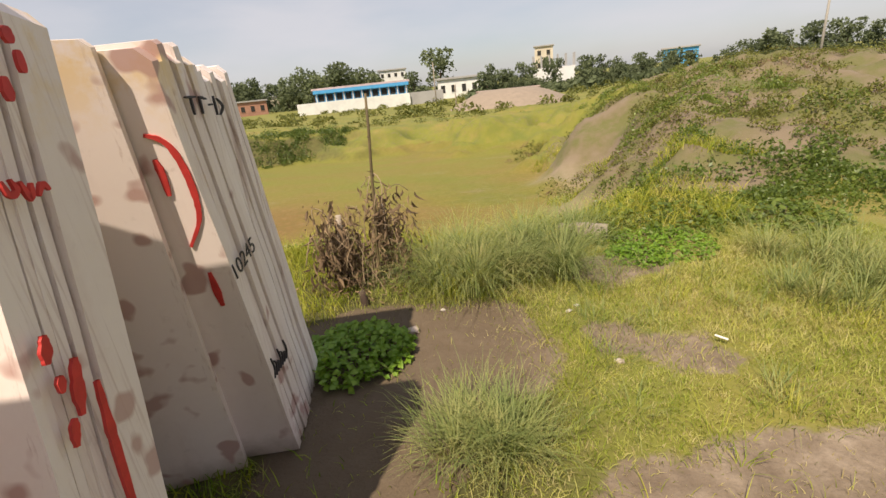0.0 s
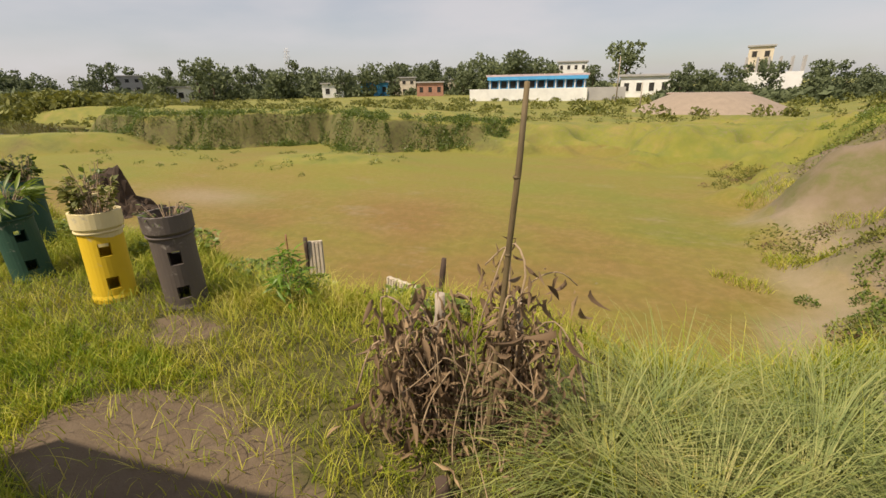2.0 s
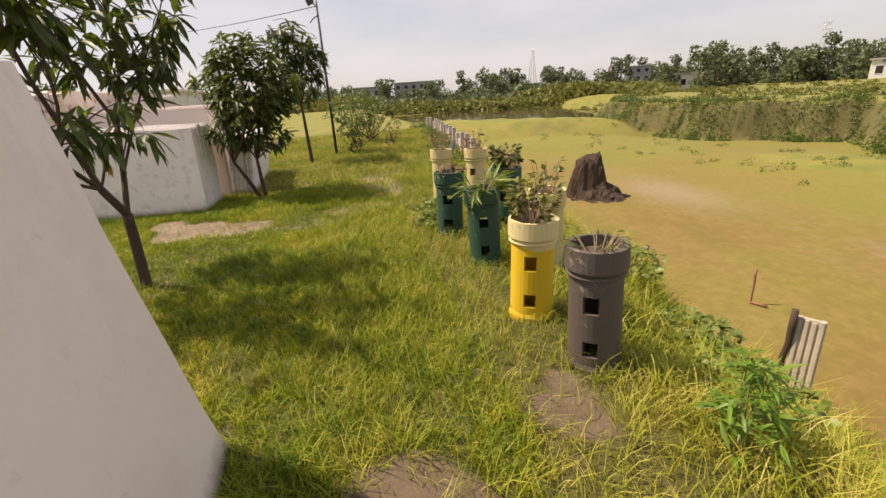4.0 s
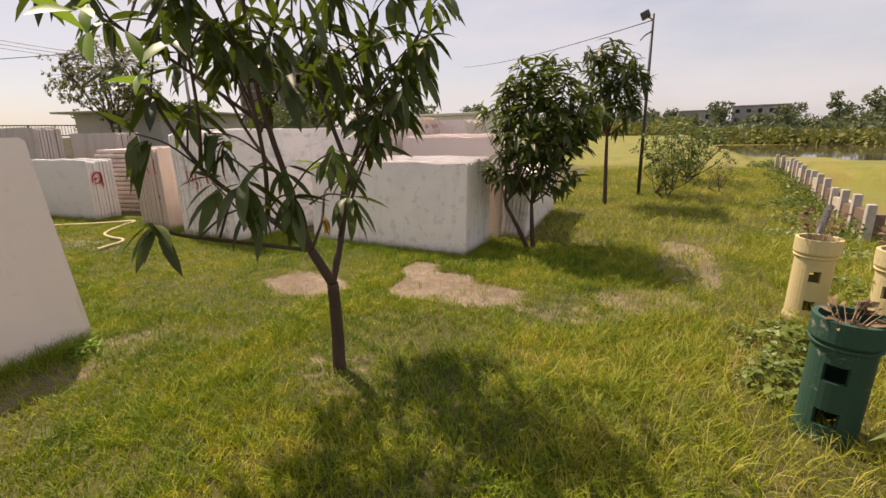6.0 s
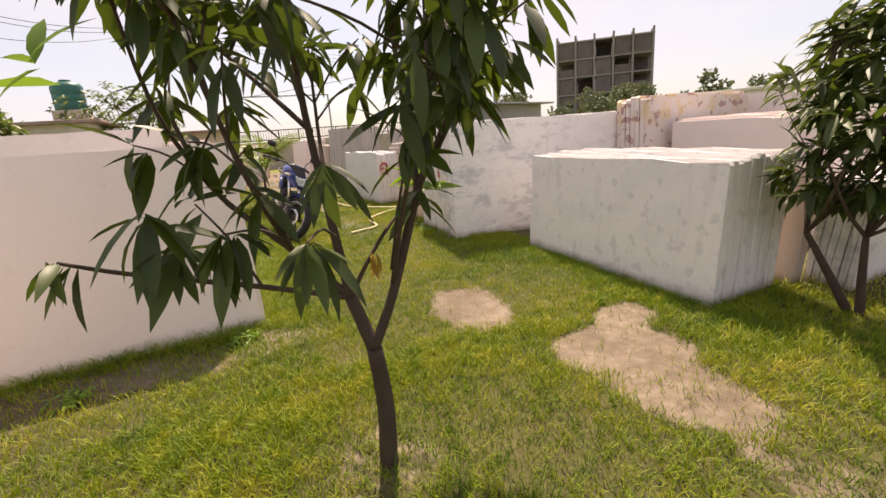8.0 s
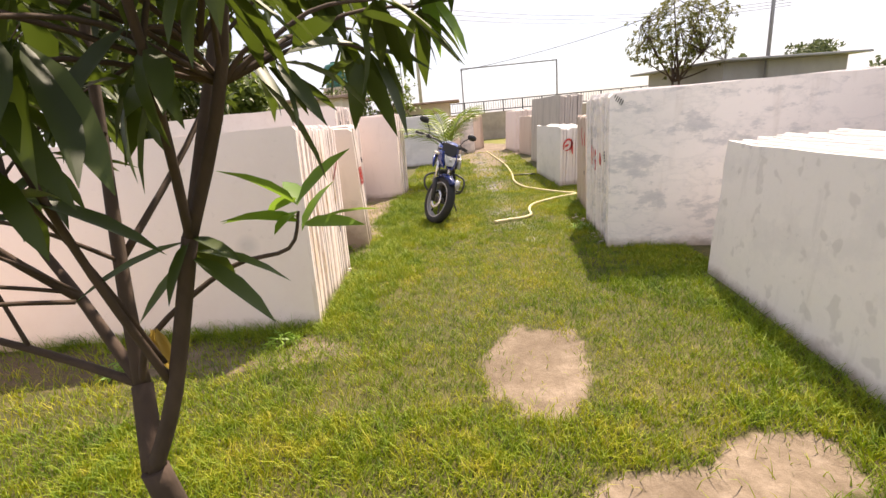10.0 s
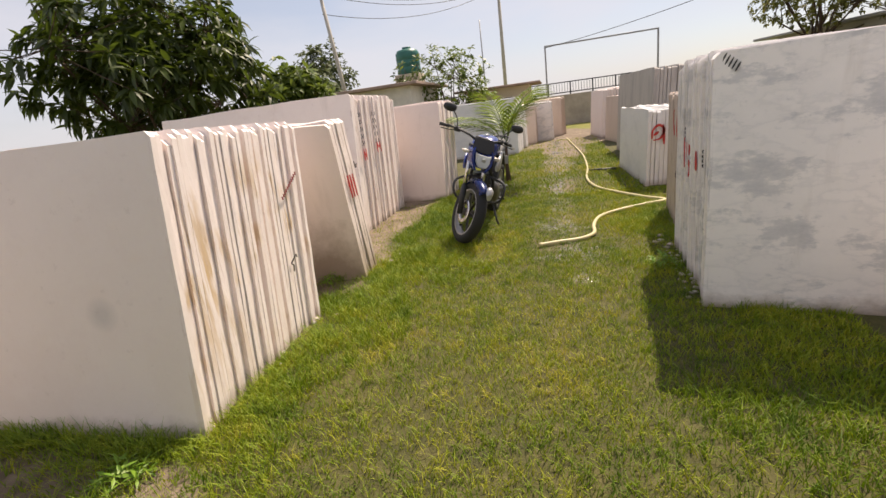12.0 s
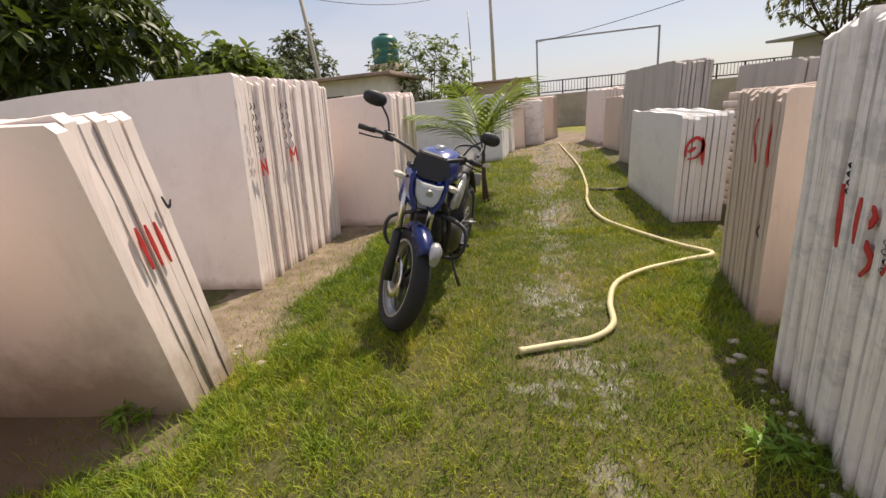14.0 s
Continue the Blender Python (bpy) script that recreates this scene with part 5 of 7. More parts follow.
def pipe_shell(r_body, r_collar, h, thick, holes, seg=32):
    """A standing concrete pipe with a wide collar on top and square holes cut through: holes (turn in degrees, low, high)."""
    zs = sorted({0.0, 0.03, 0.05, h * 0.5, h * 0.80, h * 0.84, h} | {z for _, a, b in holes for z in (a, b)})
    rad = lambda z: r_body * 1.06 if z <= 0.03 else r_body if z < h * 0.81 else r_collar

    def cut(k, i):
        mid = (zs[i] + zs[i + 1]) / 2
        return any(a < mid < b and ((k + 0.5) * 360 / seg - t + 180) % 360 - 180 < 19 and ((k + 0.5) * 360 / seg - t + 180) % 360 - 180 > -19 for t, a, b in holes)
    bm = bmesh.new()
    ring = lambda rr, z: [bm.verts.new((rr * math.cos(2 * math.pi * k / seg), rr * math.sin(2 * math.pi * k / seg), z)) for k in range(seg)]
    out = [ring(rad(z), z) for z in zs]
    inn = [ring(rad(z) - thick, z) for z in zs]
    for i in range(len(zs) - 1):
        for k in range(seg):
            j = (k + 1) % seg
            if cut(k, i):
                if not cut(j, i):
                    bm.faces.new((out[i][j], out[i + 1][j], inn[i + 1][j], inn[i][j]))
                if not cut((k - 1) % seg, i):
                    bm.faces.new((out[i][k], inn[i][k], inn[i + 1][k], out[i + 1][k]))
                if i and not cut(k, i - 1):
                    bm.faces.new((out[i][k], out[i][j], inn[i][j], inn[i][k]))
                if not cut(k, i + 1):
                    bm.faces.new((out[i + 1][k], inn[i + 1][k], inn[i + 1][j], out[i + 1][j]))
                continue
            bm.faces.new((out[i][k], out[i][j], out[i + 1][j], out[i + 1][k]))
            bm.faces.new((inn[i][k], inn[i + 1][k], inn[i + 1][j], inn[i][j]))
    for k in range(seg):
        j = (k + 1) % seg
        bm.faces.new((out[-1][k], out[-1][j], inn[-1][j], inn[-1][k]))
    bmesh.ops.recalc_face_normals(bm, faces=bm.faces)
    return bm


def pipe_paint(name, c, top=None):
    m, nt, b = material(name, 0.7)
    tc = nt.nodes.new("ShaderNodeTexCoord")
    sx = nt.nodes.new("ShaderNodeSeparateXYZ")
    nt.links.new(tc.outputs["Object"], sx.inputs[0])
    n1, n2 = noise_node(nt, 14, 8, 0.7), noise_node(nt, 3, 5, 0.6)
    col = mix(nt, maths(nt, "MULTIPLY", n2, 0.5), c, tuple(v * 0.6 for v in c))
    if top:
        edge = maths(nt, "GREATER_THAN", maths(nt, "ADD", sx.outputs[2], maths(nt, "MULTIPLY", n2, 0.12)), 0.455)
        col = mix(nt, edge, col, top)
    chips = ramp(nt, n1, [(0.60, (0, 0, 0)), (0.68, (1, 1, 1))])
    col = mix(nt, maths(nt, "MULTIPLY", chips, 0.6), col, (0.36, 0.33, 0.29))
    nt.links.new(col, b.inputs["Base Color"])
    bump(nt, b, n1, 0.3, 0.008)
    return m


M_SOIL = simple("potting_soil", (0.09, 0.065, 0.045), 0.95, var=0.4, scale=30, bump_s=0.6)
PAINT = {"grey": pipe_paint("dark_grey_pipe_paint", (0.105, 0.085, 0.075)), "yellow": pipe_paint("yellow_pipe_paint", (0.74, 0.50, 0.02), (0.66, 0.56, 0.30)),
         "green": pipe_paint("dark_green_pipe_paint", (0.02, 0.075, 0.05)), "cream": pipe_paint("cream_pipe_paint", (0.62, 0.52, 0.27))}
PLANTERS = [("grey", (-2.33, 3.83), "dark grey concrete pipe planter with square holes and sprouts", 0, 0.55), ("yellow", (-2.82, 3.75), "yellow concrete pipe planter with cream collar and square holes", 10, 0.53),
            ("green", (-3.68, 3.78), "dark green concrete pipe planter with pale spiky plant", 20, 0.54), ("green", (-4.42, 3.70), "dark green pipe planter holding a dry plant", 15, 0.54),
            ("cream", (-5.8, 3.94), "cream pipe planter with a thin reddish plant", 30, 0.56), ("cream", (-5.55, 4.28), "cream pipe planter with bare twigs", 0, 0.56),
            ("cream", (-3.42, 4.12), "cream pipe planter standing behind the yellow one", 0, 0.54), ("green", (-4.30, 4.16), "dark green pipe planter with a bushy plant", 0, 0.55)]
for i, (c, at, lab, turn, h) in enumerate(PLANTERS):
    r = random.Random(i)
    g = on_ground(*at) - 0.01
    root = thing("pipe_planter", Matrix.Translation((*at, g)) @ Matrix.Rotation(radians(r.uniform(-2, 2)), 4, "X"), lab, "planter", "pipe planters along the bank")
    ang = -38 + turn
    part("pipe", pipe_shell(0.107, 0.124, h, 0.02, [(ang, 0.09, 0.16), (ang, 0.285, 0.36), (ang + 120, 0.10, 0.16), (ang + 180, 0.29, 0.355), (ang - 110, 0.2, 0.26)]), PAINT[c], root)
    bm = bmesh.new()
    bmesh.ops.create_circle(bm, cap_ends=True, segments=24, radius=0.102, matrix=Matrix.Translation((0, 0, h - 0.045)))
    part("soil", bm, M_SOIL, root)
    part("collar_band", add_lathe(bmesh.new(), [(0.1065, h * 0.775), (0.117, h * 0.785), (0.120, h * 0.80), (0.1065, h * 0.81)], 28), PAINT[c], root)
    fr, wood = [], bmesh.new()
    kind = ("sprout", "bushy", "spiky", "dry", "thin", "thin", "thin", "bushy")[i]
    for k in range({"sprout": 26, "bushy": 46, "spiky": 26, "dry": 16, "thin": 16}[kind]):
        a = r.uniform(0, 6.28)
        hh = {"sprout": 0.10, "bushy": 0.24, "spiky": 0.12, "dry": 0.12, "thin": 0.26}[kind] * r.uniform(0.4, 1.0)
        p = Vector((math.cos(a) * 0.06 * r.random() ** 0.5, math.sin(a) * 0.06 * r.random() ** 0.5, h - 0.05))
        e = p * 1.0 + Vector((math.cos(a) * 0.06, math.sin(a) * 0.06, hh))
        limb(wood, [p, p.lerp(e, 0.6), e], 0.003, 0.0015, 4)
        for j in range({"sprout": 2, "bushy": 7, "spiky": 3, "dry": 3, "thin": 3}[kind]):
            fr.append(leaf_frame(p.lerp(e, r.uniform(0.5, 1)), (math.cos(a) + r.uniform(-0.8, 0.8), math.sin(a) + r.uniform(-0.8, 0.8), r.uniform(-0.4, 0.9)), r.uniform(-1, 1), r.uniform(0.6, 1.3)))
    leaf = {"sprout": leaf_shape(0.05, 0.01, 0.2, 0.3, 2), "bushy": leaf_shape(0.045, 0.024, 0.2, 0.2, 2), "spiky": leaf_shape(0.14, 0.02, 0.4, 0.35, 3), "dry": LEAF_T, "thin": LEAF_T}[kind]
    v, f = place_leaves(leaf, np.array(fr))
    tagged(part("stem", wood, M_TWIG, root), kind="stuff")
    tagged(part("foliage", mesh_from("foliage", v, f, True), (M_BUSH, M_SCRUB, M_PALM, M_DEAD, M_DEAD, M_DEAD, M_BUSH, M_MANGO)[i], root), kind="stuff")

# ---------------------------------------------------------------- motorcycle

M_BLUE = simple("blue_enamel", (0.008, 0.028, 0.19), 0.25, 0.1, var=0.12, scale=6, bump_s=0.0, coat=0.8)
M_TYRE = simple("tyre_rubber", (0.022, 0.022, 0.023), 0.85, var=0.3, scale=40, bump_s=0.2)
M_BLACK = simple("black_plastic", (0.02, 0.02, 0.022), 0.5, var=0.25, scale=30, bump_s=0.08)
M_ALLOY = simple("dark_alloy", (0.09, 0.085, 0.08), 0.4, 0.8, var=0.2, scale=25)
M_CHROME = simple("polished_fork_metal", (0.62, 0.62, 0.62), 0.22, 1.0, var=0.08, scale=20, bump_s=0.03)
M_SILVER = simple("silver_paint", (0.42, 0.42, 0.43), 0.35, 0.5, var=0.12, scale=15, bump_s=0.04)
M_SEAT = simple("black_vinyl", (0.025, 0.024, 0.024), 0.6, var=0.2, scale=60, bump_s=0.15)
M_LENS, _nt, _b = material("headlamp_lens", 0.08)
_b.inputs["Base Color"].default_value = (0.75, 0.77, 0.78, 1)
_b.inputs["Transmission Weight"].default_value = 0.45
M_AMBER = simple("clear_indicator_lens", (0.65, 0.60, 0.52), 0.2, var=0.1)


def loft(secs, n=16, cap=True):
    """A skin over oval sections: (x, y, z, half width, half height, squareness)."""
    bm = bmesh.new()
    rings = []
    for x, y, z, w, h, p in secs:
        ring = []
        for k in range(n):
            a = 2 * math.pi * k / n
            c, s = math.cos(a), math.sin(a)
            ring.append(bm.verts.new((x, y + w * math.copysign(abs(c) ** p, c), z + h * math.copysign(abs(s) ** p, s))))
        rings.append(ring)
    for a, b in zip(rings, rings[1:]):
        for k in range(n):
            bm.faces.new((a[k], a[(k + 1) % n], b[(k + 1) % n], b[k])).smooth = True
    if cap:
        bm.faces.new(rings[0][::-1])
        bm.faces.new(rings[-1])
    bmesh.ops.recalc_face_normals(bm, faces=bm.faces)
    return bm


def moved(bm, m):
    bm.transform(m)
    return bm


def motorcycle():
    """+x ahead, +y to the rider's left; leans on its side stand, bars turned to the left."""
    front, rear = Vector((-4.43, -3.18, 0)), Vector((-4.49, -4.55, 0))
    mid, d = (front + rear) / 2, (front - rear).normalized()
    yaw = math.atan2(d.y, d.x)
    root = thing("motorcycle", Matrix.Translation(mid) @ Matrix.Rotation(yaw, 4, "Z") @ Matrix.Rotation(radians(-11), 4, "X"), "blue and black motorcycle parked on its stand on the lawn", "motorcycle")
    R = 0.30
    head = Vector((0.46, 0, 0.86))
    axis = Vector((-0.42, 0, 0.91)).normalized()
    S = Matrix.Translation(head) @ Matrix.Rotation(radians(36), 4, axis) @ Matrix.Translation(-head)
    I = Matrix()

    def wheel(name, x, w, m):
        T = m @ Matrix.Translation((x, 0, R)) @ Matrix.Rotation(radians(90), 4, "X")
        tyre_r = w / 2
        prof = [(R - 0.085, -w * 0.36), (R - 0.06, -w * 0.47), (R - 0.03, -w * 0.5), (R - 0.008, -w * 0.3), (R, 0), (R - 0.008, w * 0.3), (R - 0.03, w * 0.5), (R - 0.06, w * 0.47), (R - 0.085, w * 0.36)]
        hub = part(name, moved(add_lathe(bmesh.new(), [(0.0, -0.05), (0.035, -0.05), (0.04, -0.02), (0.04, 0.02), (0.035, 0.05), (0.0, 0.05)], 16), T), M_ALLOY, root)
        part("tyre", moved(add_lathe(bmesh.new(), prof, 40), T), M_TYRE, hub)
        part("rim", moved(add_lathe(bmesh.new(), [(R - 0.09, -w * 0.38), (R - 0.075, -w * 0.40), (R - 0.07, -w * 0.36), (R - 0.11, -w * 0.1), (R - 0.11, w * 0.1), (R - 0.07, w * 0.36), (R - 0.075, w * 0.40), (R - 0.09, w * 0.38)], 40), T), M_SILVER, hub, "pale rim edge")
        for k in range(6):
            a = k * math.pi / 3
            bm = loft([(0.03, 0, 0, 0.016, 0.012, 0.8), (R - 0.15, 0, 0, 0.010, 0.010, 0.8), (R - 0.09, 0, 0, 0.018, 0.012, 0.8)], 8)
            part("spoke", moved(bm, T @ Matrix.Rotation(a, 4, "Z")), M_ALLOY, hub)
        side = 1 if name == "front_wheel" else -1
        part("brake_disc", moved(add_lathe(bmesh.new(), [(0.07, 0.052 * side), (0.12, 0.052 * side), (0.12, 0.057 * side), (0.07, 0.057 * side), (0.07, 0.052 * side)], 32), T), M_CHROME, hub)

    wheel("front_wheel", 0.685, 0.10, S)
    wheel("rear_wheel", -0.685, 0.135, I)
    for sy in (-1, 1):
        y = 0.088 * sy
        leg = part("fork_leg", moved(tube([(0.685, y, 0.27), (0.60, y, 0.46), (0.575, y, 0.53)], [0.026, 0.028, 0.028], 12), S), M_BLACK, root)
        part("fork_tube", moved(tube([(0.575, y, 0.53), (0.425, y, 0.88)], 0.019, 12), S), M_CHROME, leg, "polished fork tube")
        # bars, grip, lever, mirror
        part("handlebar", moved(tube(lerp_path([(0.41, 0.04 * sy, 0.93), (0.40, 0.14 * sy, 0.97), (0.30, 0.27 * sy, 0.985), (0.24, 0.36 * sy, 0.975)], 4), 0.011, 8), S), M_BLACK, root)
        part("grip", moved(tube([(0.275, 0.31 * sy, 0.982), (0.235, 0.40 * sy, 0.972)], 0.0165, 10), S), M_SEAT, root)
        part("brake_lever" if sy < 0 else "clutch_lever", moved(tube(lerp_path([(0.315, 0.25 * sy, 0.965), (0.335, 0.32 * sy, 0.955), (0.30, 0.40 * sy, 0.945)], 3), 0.005, 6), S), M_BLACK, root)
        part("switch_box", moved(add_box(bmesh.new(), (0.27, 0.235 * sy - 0.03, 0.955), (0.33, 0.235 * sy + 0.03, 1.005), 0.01), S), M_BLACK, root)
        stem = part("mirror_stem", moved(tube(lerp_path([(0.30, 0.24 * sy, 1.0), (0.30, 0.27 * sy, 1.07), (0.31, 0.33 * sy, 1.13)], 4), 0.006, 6), S), M_BLACK, root)
        bm = loft([(0.325, 0.37 * sy, 1.15, 0.02, 0.012, 0.9), (0.315, 0.37 * sy, 1.15, 0.062, 0.036, 0.85), (0.30, 0.37 * sy, 1.15, 0.068, 0.040, 0.85), (0.295, 0.37 * sy, 1.15, 0.065, 0.037, 0.85)], 14)
        sh = part("mirror", moved(bm, S), M_BLACK, stem)
        ind = part("indicator_arm", moved(tube([(0.50, 0.06 * sy, 0.83), (0.50, 0.13 * sy, 0.83)], 0.008, 6), S), M_BLACK, root)
        part("indicator", moved(loft([(0.475, 0.165 * sy, 0.83, 0.03, 0.014, 0.9), (0.52, 0.165 * sy, 0.83, 0.036, 0.018, 0.9), (0.535, 0.16 * sy, 0.83, 0.022, 0.010, 0.9)], 10), S), M_AMBER, ind, "clear lens")
        part("tail_indicator", loft([(-0.80, 0.15 * sy, 0.76, 0.03, 0.013, 0.9), (-0.77, 0.15 * sy, 0.76, 0.034, 0.016, 0.9)], 10), M_AMBER, root)
        # tank shroud, side panel, guard hoop, peg
        part("tank_shroud", moved(loft([(0.42, 0.16 * sy, 0.70, 0.012, 0.03, 0.9), (0.32, 0.17 * sy, 0.73, 0.02, 0.075, 0.9), (0.14, 0.155 * sy, 0.78, 0.02, 0.06, 0.9), (0.02, 0.13 * sy, 0.79, 0.015, 0.02, 0.9)], 10), I), M_SILVER if sy > 0 else M_BLUE, root)
        part("guard_hoop", tube(lerp_path([(0.34, 0.06 * sy, 0.34), (0.38, 0.20 * sy, 0.36), (0.40, 0.255 * sy, 0.45), (0.36, 0.235 * sy, 0.55), (0.32, 0.08 * sy, 0.60)], 5), 0.0125, 8), M_BLACKIRON, root, "black crash guard")
        part("side_panel", loft([(-0.02, 0.105 * sy, 0.66, 0.012, 0.05, 0.9), (-0.15, 0.115 * sy, 0.67, 0.015, 0.07, 0.9), (-0.32, 0.10 * sy, 0.72, 0.01, 0.03, 0.9)], 10), M_BLACK, root)
        part("foot_peg", tube([(0.0, 0.10 * sy, 0.32), (0.0, 0.22 * sy, 0.32)], 0.012, 8), M_BLACK, root)
        part("rear_peg", tube([(-0.28, 0.10 * sy, 0.40), (-0.29, 0.20 * sy, 0.41)], 0.010, 8), M_SILVER, root)
        part("swingarm", tube([(-0.10, 0.08 * sy, 0.36), (-0.685, 0.095 * sy, 0.30)], 0.022, 8), M_BLACK, root)
        part("frame_rail", tube(lerp_path([(0.42, 0.04 * sy, 0.80), (0.28, 0.12 * sy, 0.55), (0.25, 0.11 * sy, 0.35), (-0.05, 0.10 * sy, 0.30)], 4), 0.017, 8), M_BLACK, root)
    part("radiator_shroud", box((0.30, -0.09, 0.42), (0.36, 0.09, 0.60), 0.02), M_BLACK, root)
    # front fender with pale tip badge
    prof = bmesh.new()
    rings = []
    for k in range(13):
        a = radians(50 + k * 8)
        rr = R + 0.035
        ring = []
        for j in range(7):
            yy = (j - 3) / 3
            rad_ = rr - 0.03 * yy * yy - (0.02 if abs(yy) == 1 else 0)
            ring.append(prof.verts.new((0.685 + rad_ * math.cos(a), yy * 0.060 * (1 - 0.25 * (k < 2)), R + rad_ * math.sin(a))))
        rings.append(ring)
    for a, b in zip(rings, rings[1:]):
        for j in range(6):
            prof.faces.new((a[j], a[j + 1], b[j + 1], b[j])).smooth = True
    bmesh.ops.solidify(prof, geom=prof.faces[:], thickness=0.004)
    part("front_fender", moved(prof, S), M_BLUE, root)
    part("fender_badge", moved(loft([(0.925, 0.03, 0.535, 0.024, 0.028, 0.9), (0.895, 0.035, 0.575, 0.036, 0.034, 0.9), (0.865, 0.035, 0.60, 0.024, 0.02, 0.9)], 10), S), M_SILVER, root, "silver tip of the fender")
    # headlamp, cowl, visor, dials
    def shield(x0, x1, grow, outline, taper=0.9):
        """A faceted plate with the outline (y, z) from x0 to x1, its front a little smaller and leaning back with height."""
        bm = bmesh.new()
        cz = sum(z for _, z in outline) / len(outline)
        lean_ = lambda z: -0.35 * (z - cz)
        back_ = [bm.verts.new((x0 + lean_(z), y * grow, cz + (z - cz) * grow)) for y, z in outline]
        front_ = [bm.verts.new((x1 + lean_(z), y * grow * taper, cz + (z - cz) * grow * taper)) for y, z in outline]
        n_ = len(outline)
        bm.faces.new(back_[::-1])
        bm.faces.new(front_)
        for i in range(n_):
            bm.faces.new((back_[i], back_[(i + 1) % n_], front_[(i + 1) % n_], front_[i]))
        bmesh.ops.recalc_face_normals(bm, faces=bm.faces)
        bmesh.ops.bevel(bm, geom=bm.edges[:], offset=0.006, segments=2, affect="EDGES")
        return moved(bm, S)
    eye_ = [(-0.055, 0.838), (0.055, 0.838), (0.088, 0.852), (0.072, 0.765), (0.040, 0.72), (-0.040, 0.72), (-0.072, 0.765), (-0.088, 0.852)]
    part("headlamp_cowl", shield(0.46, 0.575, 1.16, eye_), M_BLUE, root)
    for sy in (-1, 1):
        part("cowl_cheek", shield(0.47, 0.585, 1.0, [(0.088 * sy, 0.90), (0.125 * sy, 0.86), (0.112 * sy, 0.76), (0.060 * sy, 0.675), (0.045 * sy, 0.69), (0.088 * sy, 0.77), (0.100 * sy, 0.83)], 0.95), M_BLUE, root)
    lamp = part("headlamp", shield(0.578, 0.612, 1.0, eye_, 0.86), M_LENS, root, "clear faceted headlamp lens")
    part("reflector", shield(0.572, 0.584, 0.8, eye_, 0.95), M_CHROME, lamp)
    part("lamp_bulb", moved(loft([(0.60, 0, 0.79, 0.026, 0.026, 0.9), (0.618, 0, 0.79, 0.02, 0.02, 0.9)], 12), S), M_SILVER, lamp)
    part("visor", shield(0.50, 0.515, 1.0, [(-0.05, 0.848), (0.05, 0.848), (0.118, 0.872), (0.108, 0.95), (0.085, 0.985), (-0.085, 0.985), (-0.108, 0.95), (-0.118, 0.872)], 0.97), M_BLACK, root, "dark fly screen")
    part("dials", moved(box((0.40, -0.075, 0.93), (0.47, 0.075, 0.985), 0.015), S), M_BLACK, root)
    part("triple_clamp", moved(box((0.40, -0.115, 0.865), (0.47, 0.115, 0.90), 0.01), S), M_BLACK, root)
    # body
    part("fuel_tank", loft([(0.40, 0, 0.84, 0.06, 0.05, 0.8), (0.33, 0, 0.86, 0.125, 0.095, 0.75), (0.20, 0, 0.875, 0.15, 0.115, 0.75), (0.05, 0, 0.865, 0.13, 0.10, 0.75), (-0.07, 0, 0.83, 0.09, 0.06, 0.8)], 20), M_BLUE, root)
    part("fuel_cap", add_lathe(bmesh.new(), [(0.0, 1.0), (0.03, 1.0), (0.034, 0.99), (0.034, 0.975)], 16, Matrix.Translation((0.2, 0, 0))), M_CHROME, root)
    part("seat", loft([(0.0, 0, 0.80, 0.07, 0.03, 0.8), (-0.15, 0, 0.785, 0.125, 0.035, 0.7), (-0.38, 0, 0.80, 0.12, 0.04, 0.7), (-0.55, 0, 0.855, 0.10, 0.035, 0.7), (-0.70, 0, 0.865, 0.06, 0.02, 0.7)], 16), M_SEAT, root)
    part("tail", loft([(-0.40, 0, 0.76, 0.09, 0.03, 0.7), (-0.62, 0, 0.81, 0.085, 0.035, 0.7), (-0.82, 0, 0.85, 0.04, 0.02, 0.8)], 14), M_BLUE, root)
    part("grab_rail", tube(lerp_path([(-0.55, 0.11, 0.85), (-0.75, 0.10, 0.89), (-0.80, 0.0, 0.90), (-0.75, -0.10, 0.89), (-0.55, -0.11, 0.85)], 4), 0.010, 8), M_BLACK, root)
    part("rear_fender", loft([(-0.70, 0, 0.70, 0.07, 0.02, 0.8), (-0.86, 0, 0.60, 0.065, 0.015, 0.8), (-0.98, 0, 0.48, 0.06, 0.01, 0.8)], 12), M_BLACK, root)
    part("number_plate", box((-0.97, -0.09, 0.55), (-0.96, 0.09, 0.65), 0.002), M_SILVER, root)
    engine = part("engine", loft([(0.26, 0, 0.42, 0.08, 0.09, 0.7), (0.16, 0, 0.40, 0.15, 0.13, 0.65), (0.0, 0, 0.38, 0.16, 0.13, 0.65), (-0.10, 0, 0.38, 0.10, 0.10, 0.7)], 16), M_ALLOY, root)
    for k in range(6):
        part("cooling_fin", box((0.15, -0.095, 0.50 + 0.022 * k), (0.31, 0.095, 0.509 + 0.022 * k), 0.003), M_ALLOY, engine)
    part("exhaust_header", tube(lerp_path([(0.30, -0.03, 0.52), (0.40, -0.06, 0.42), (0.33, -0.09, 0.24), (0.05, -0.13, 0.22)], 5), 0.019, 10), M_STEEL, root)
    part("muffler", tube([(0.0, -0.15, 0.24), (-0.12, -0.16, 0.29), (-0.52, -0.18, 0.44)], [0.03, 0.05, 0.045], 14), M_BLACK, root)
    part("chain_guard", box((-0.60, 0.085, 0.36), (-0.14, 0.10, 0.40), 0.008), M_BLACK, root)
    part("side_stand", tube([(0.05, 0.10, 0.28), (0.07, 0.16, 0.12), (0.08, 0.20, 0.035)], [0.011, 0.010, 0.012], 8), M_BLACKIRON, root)
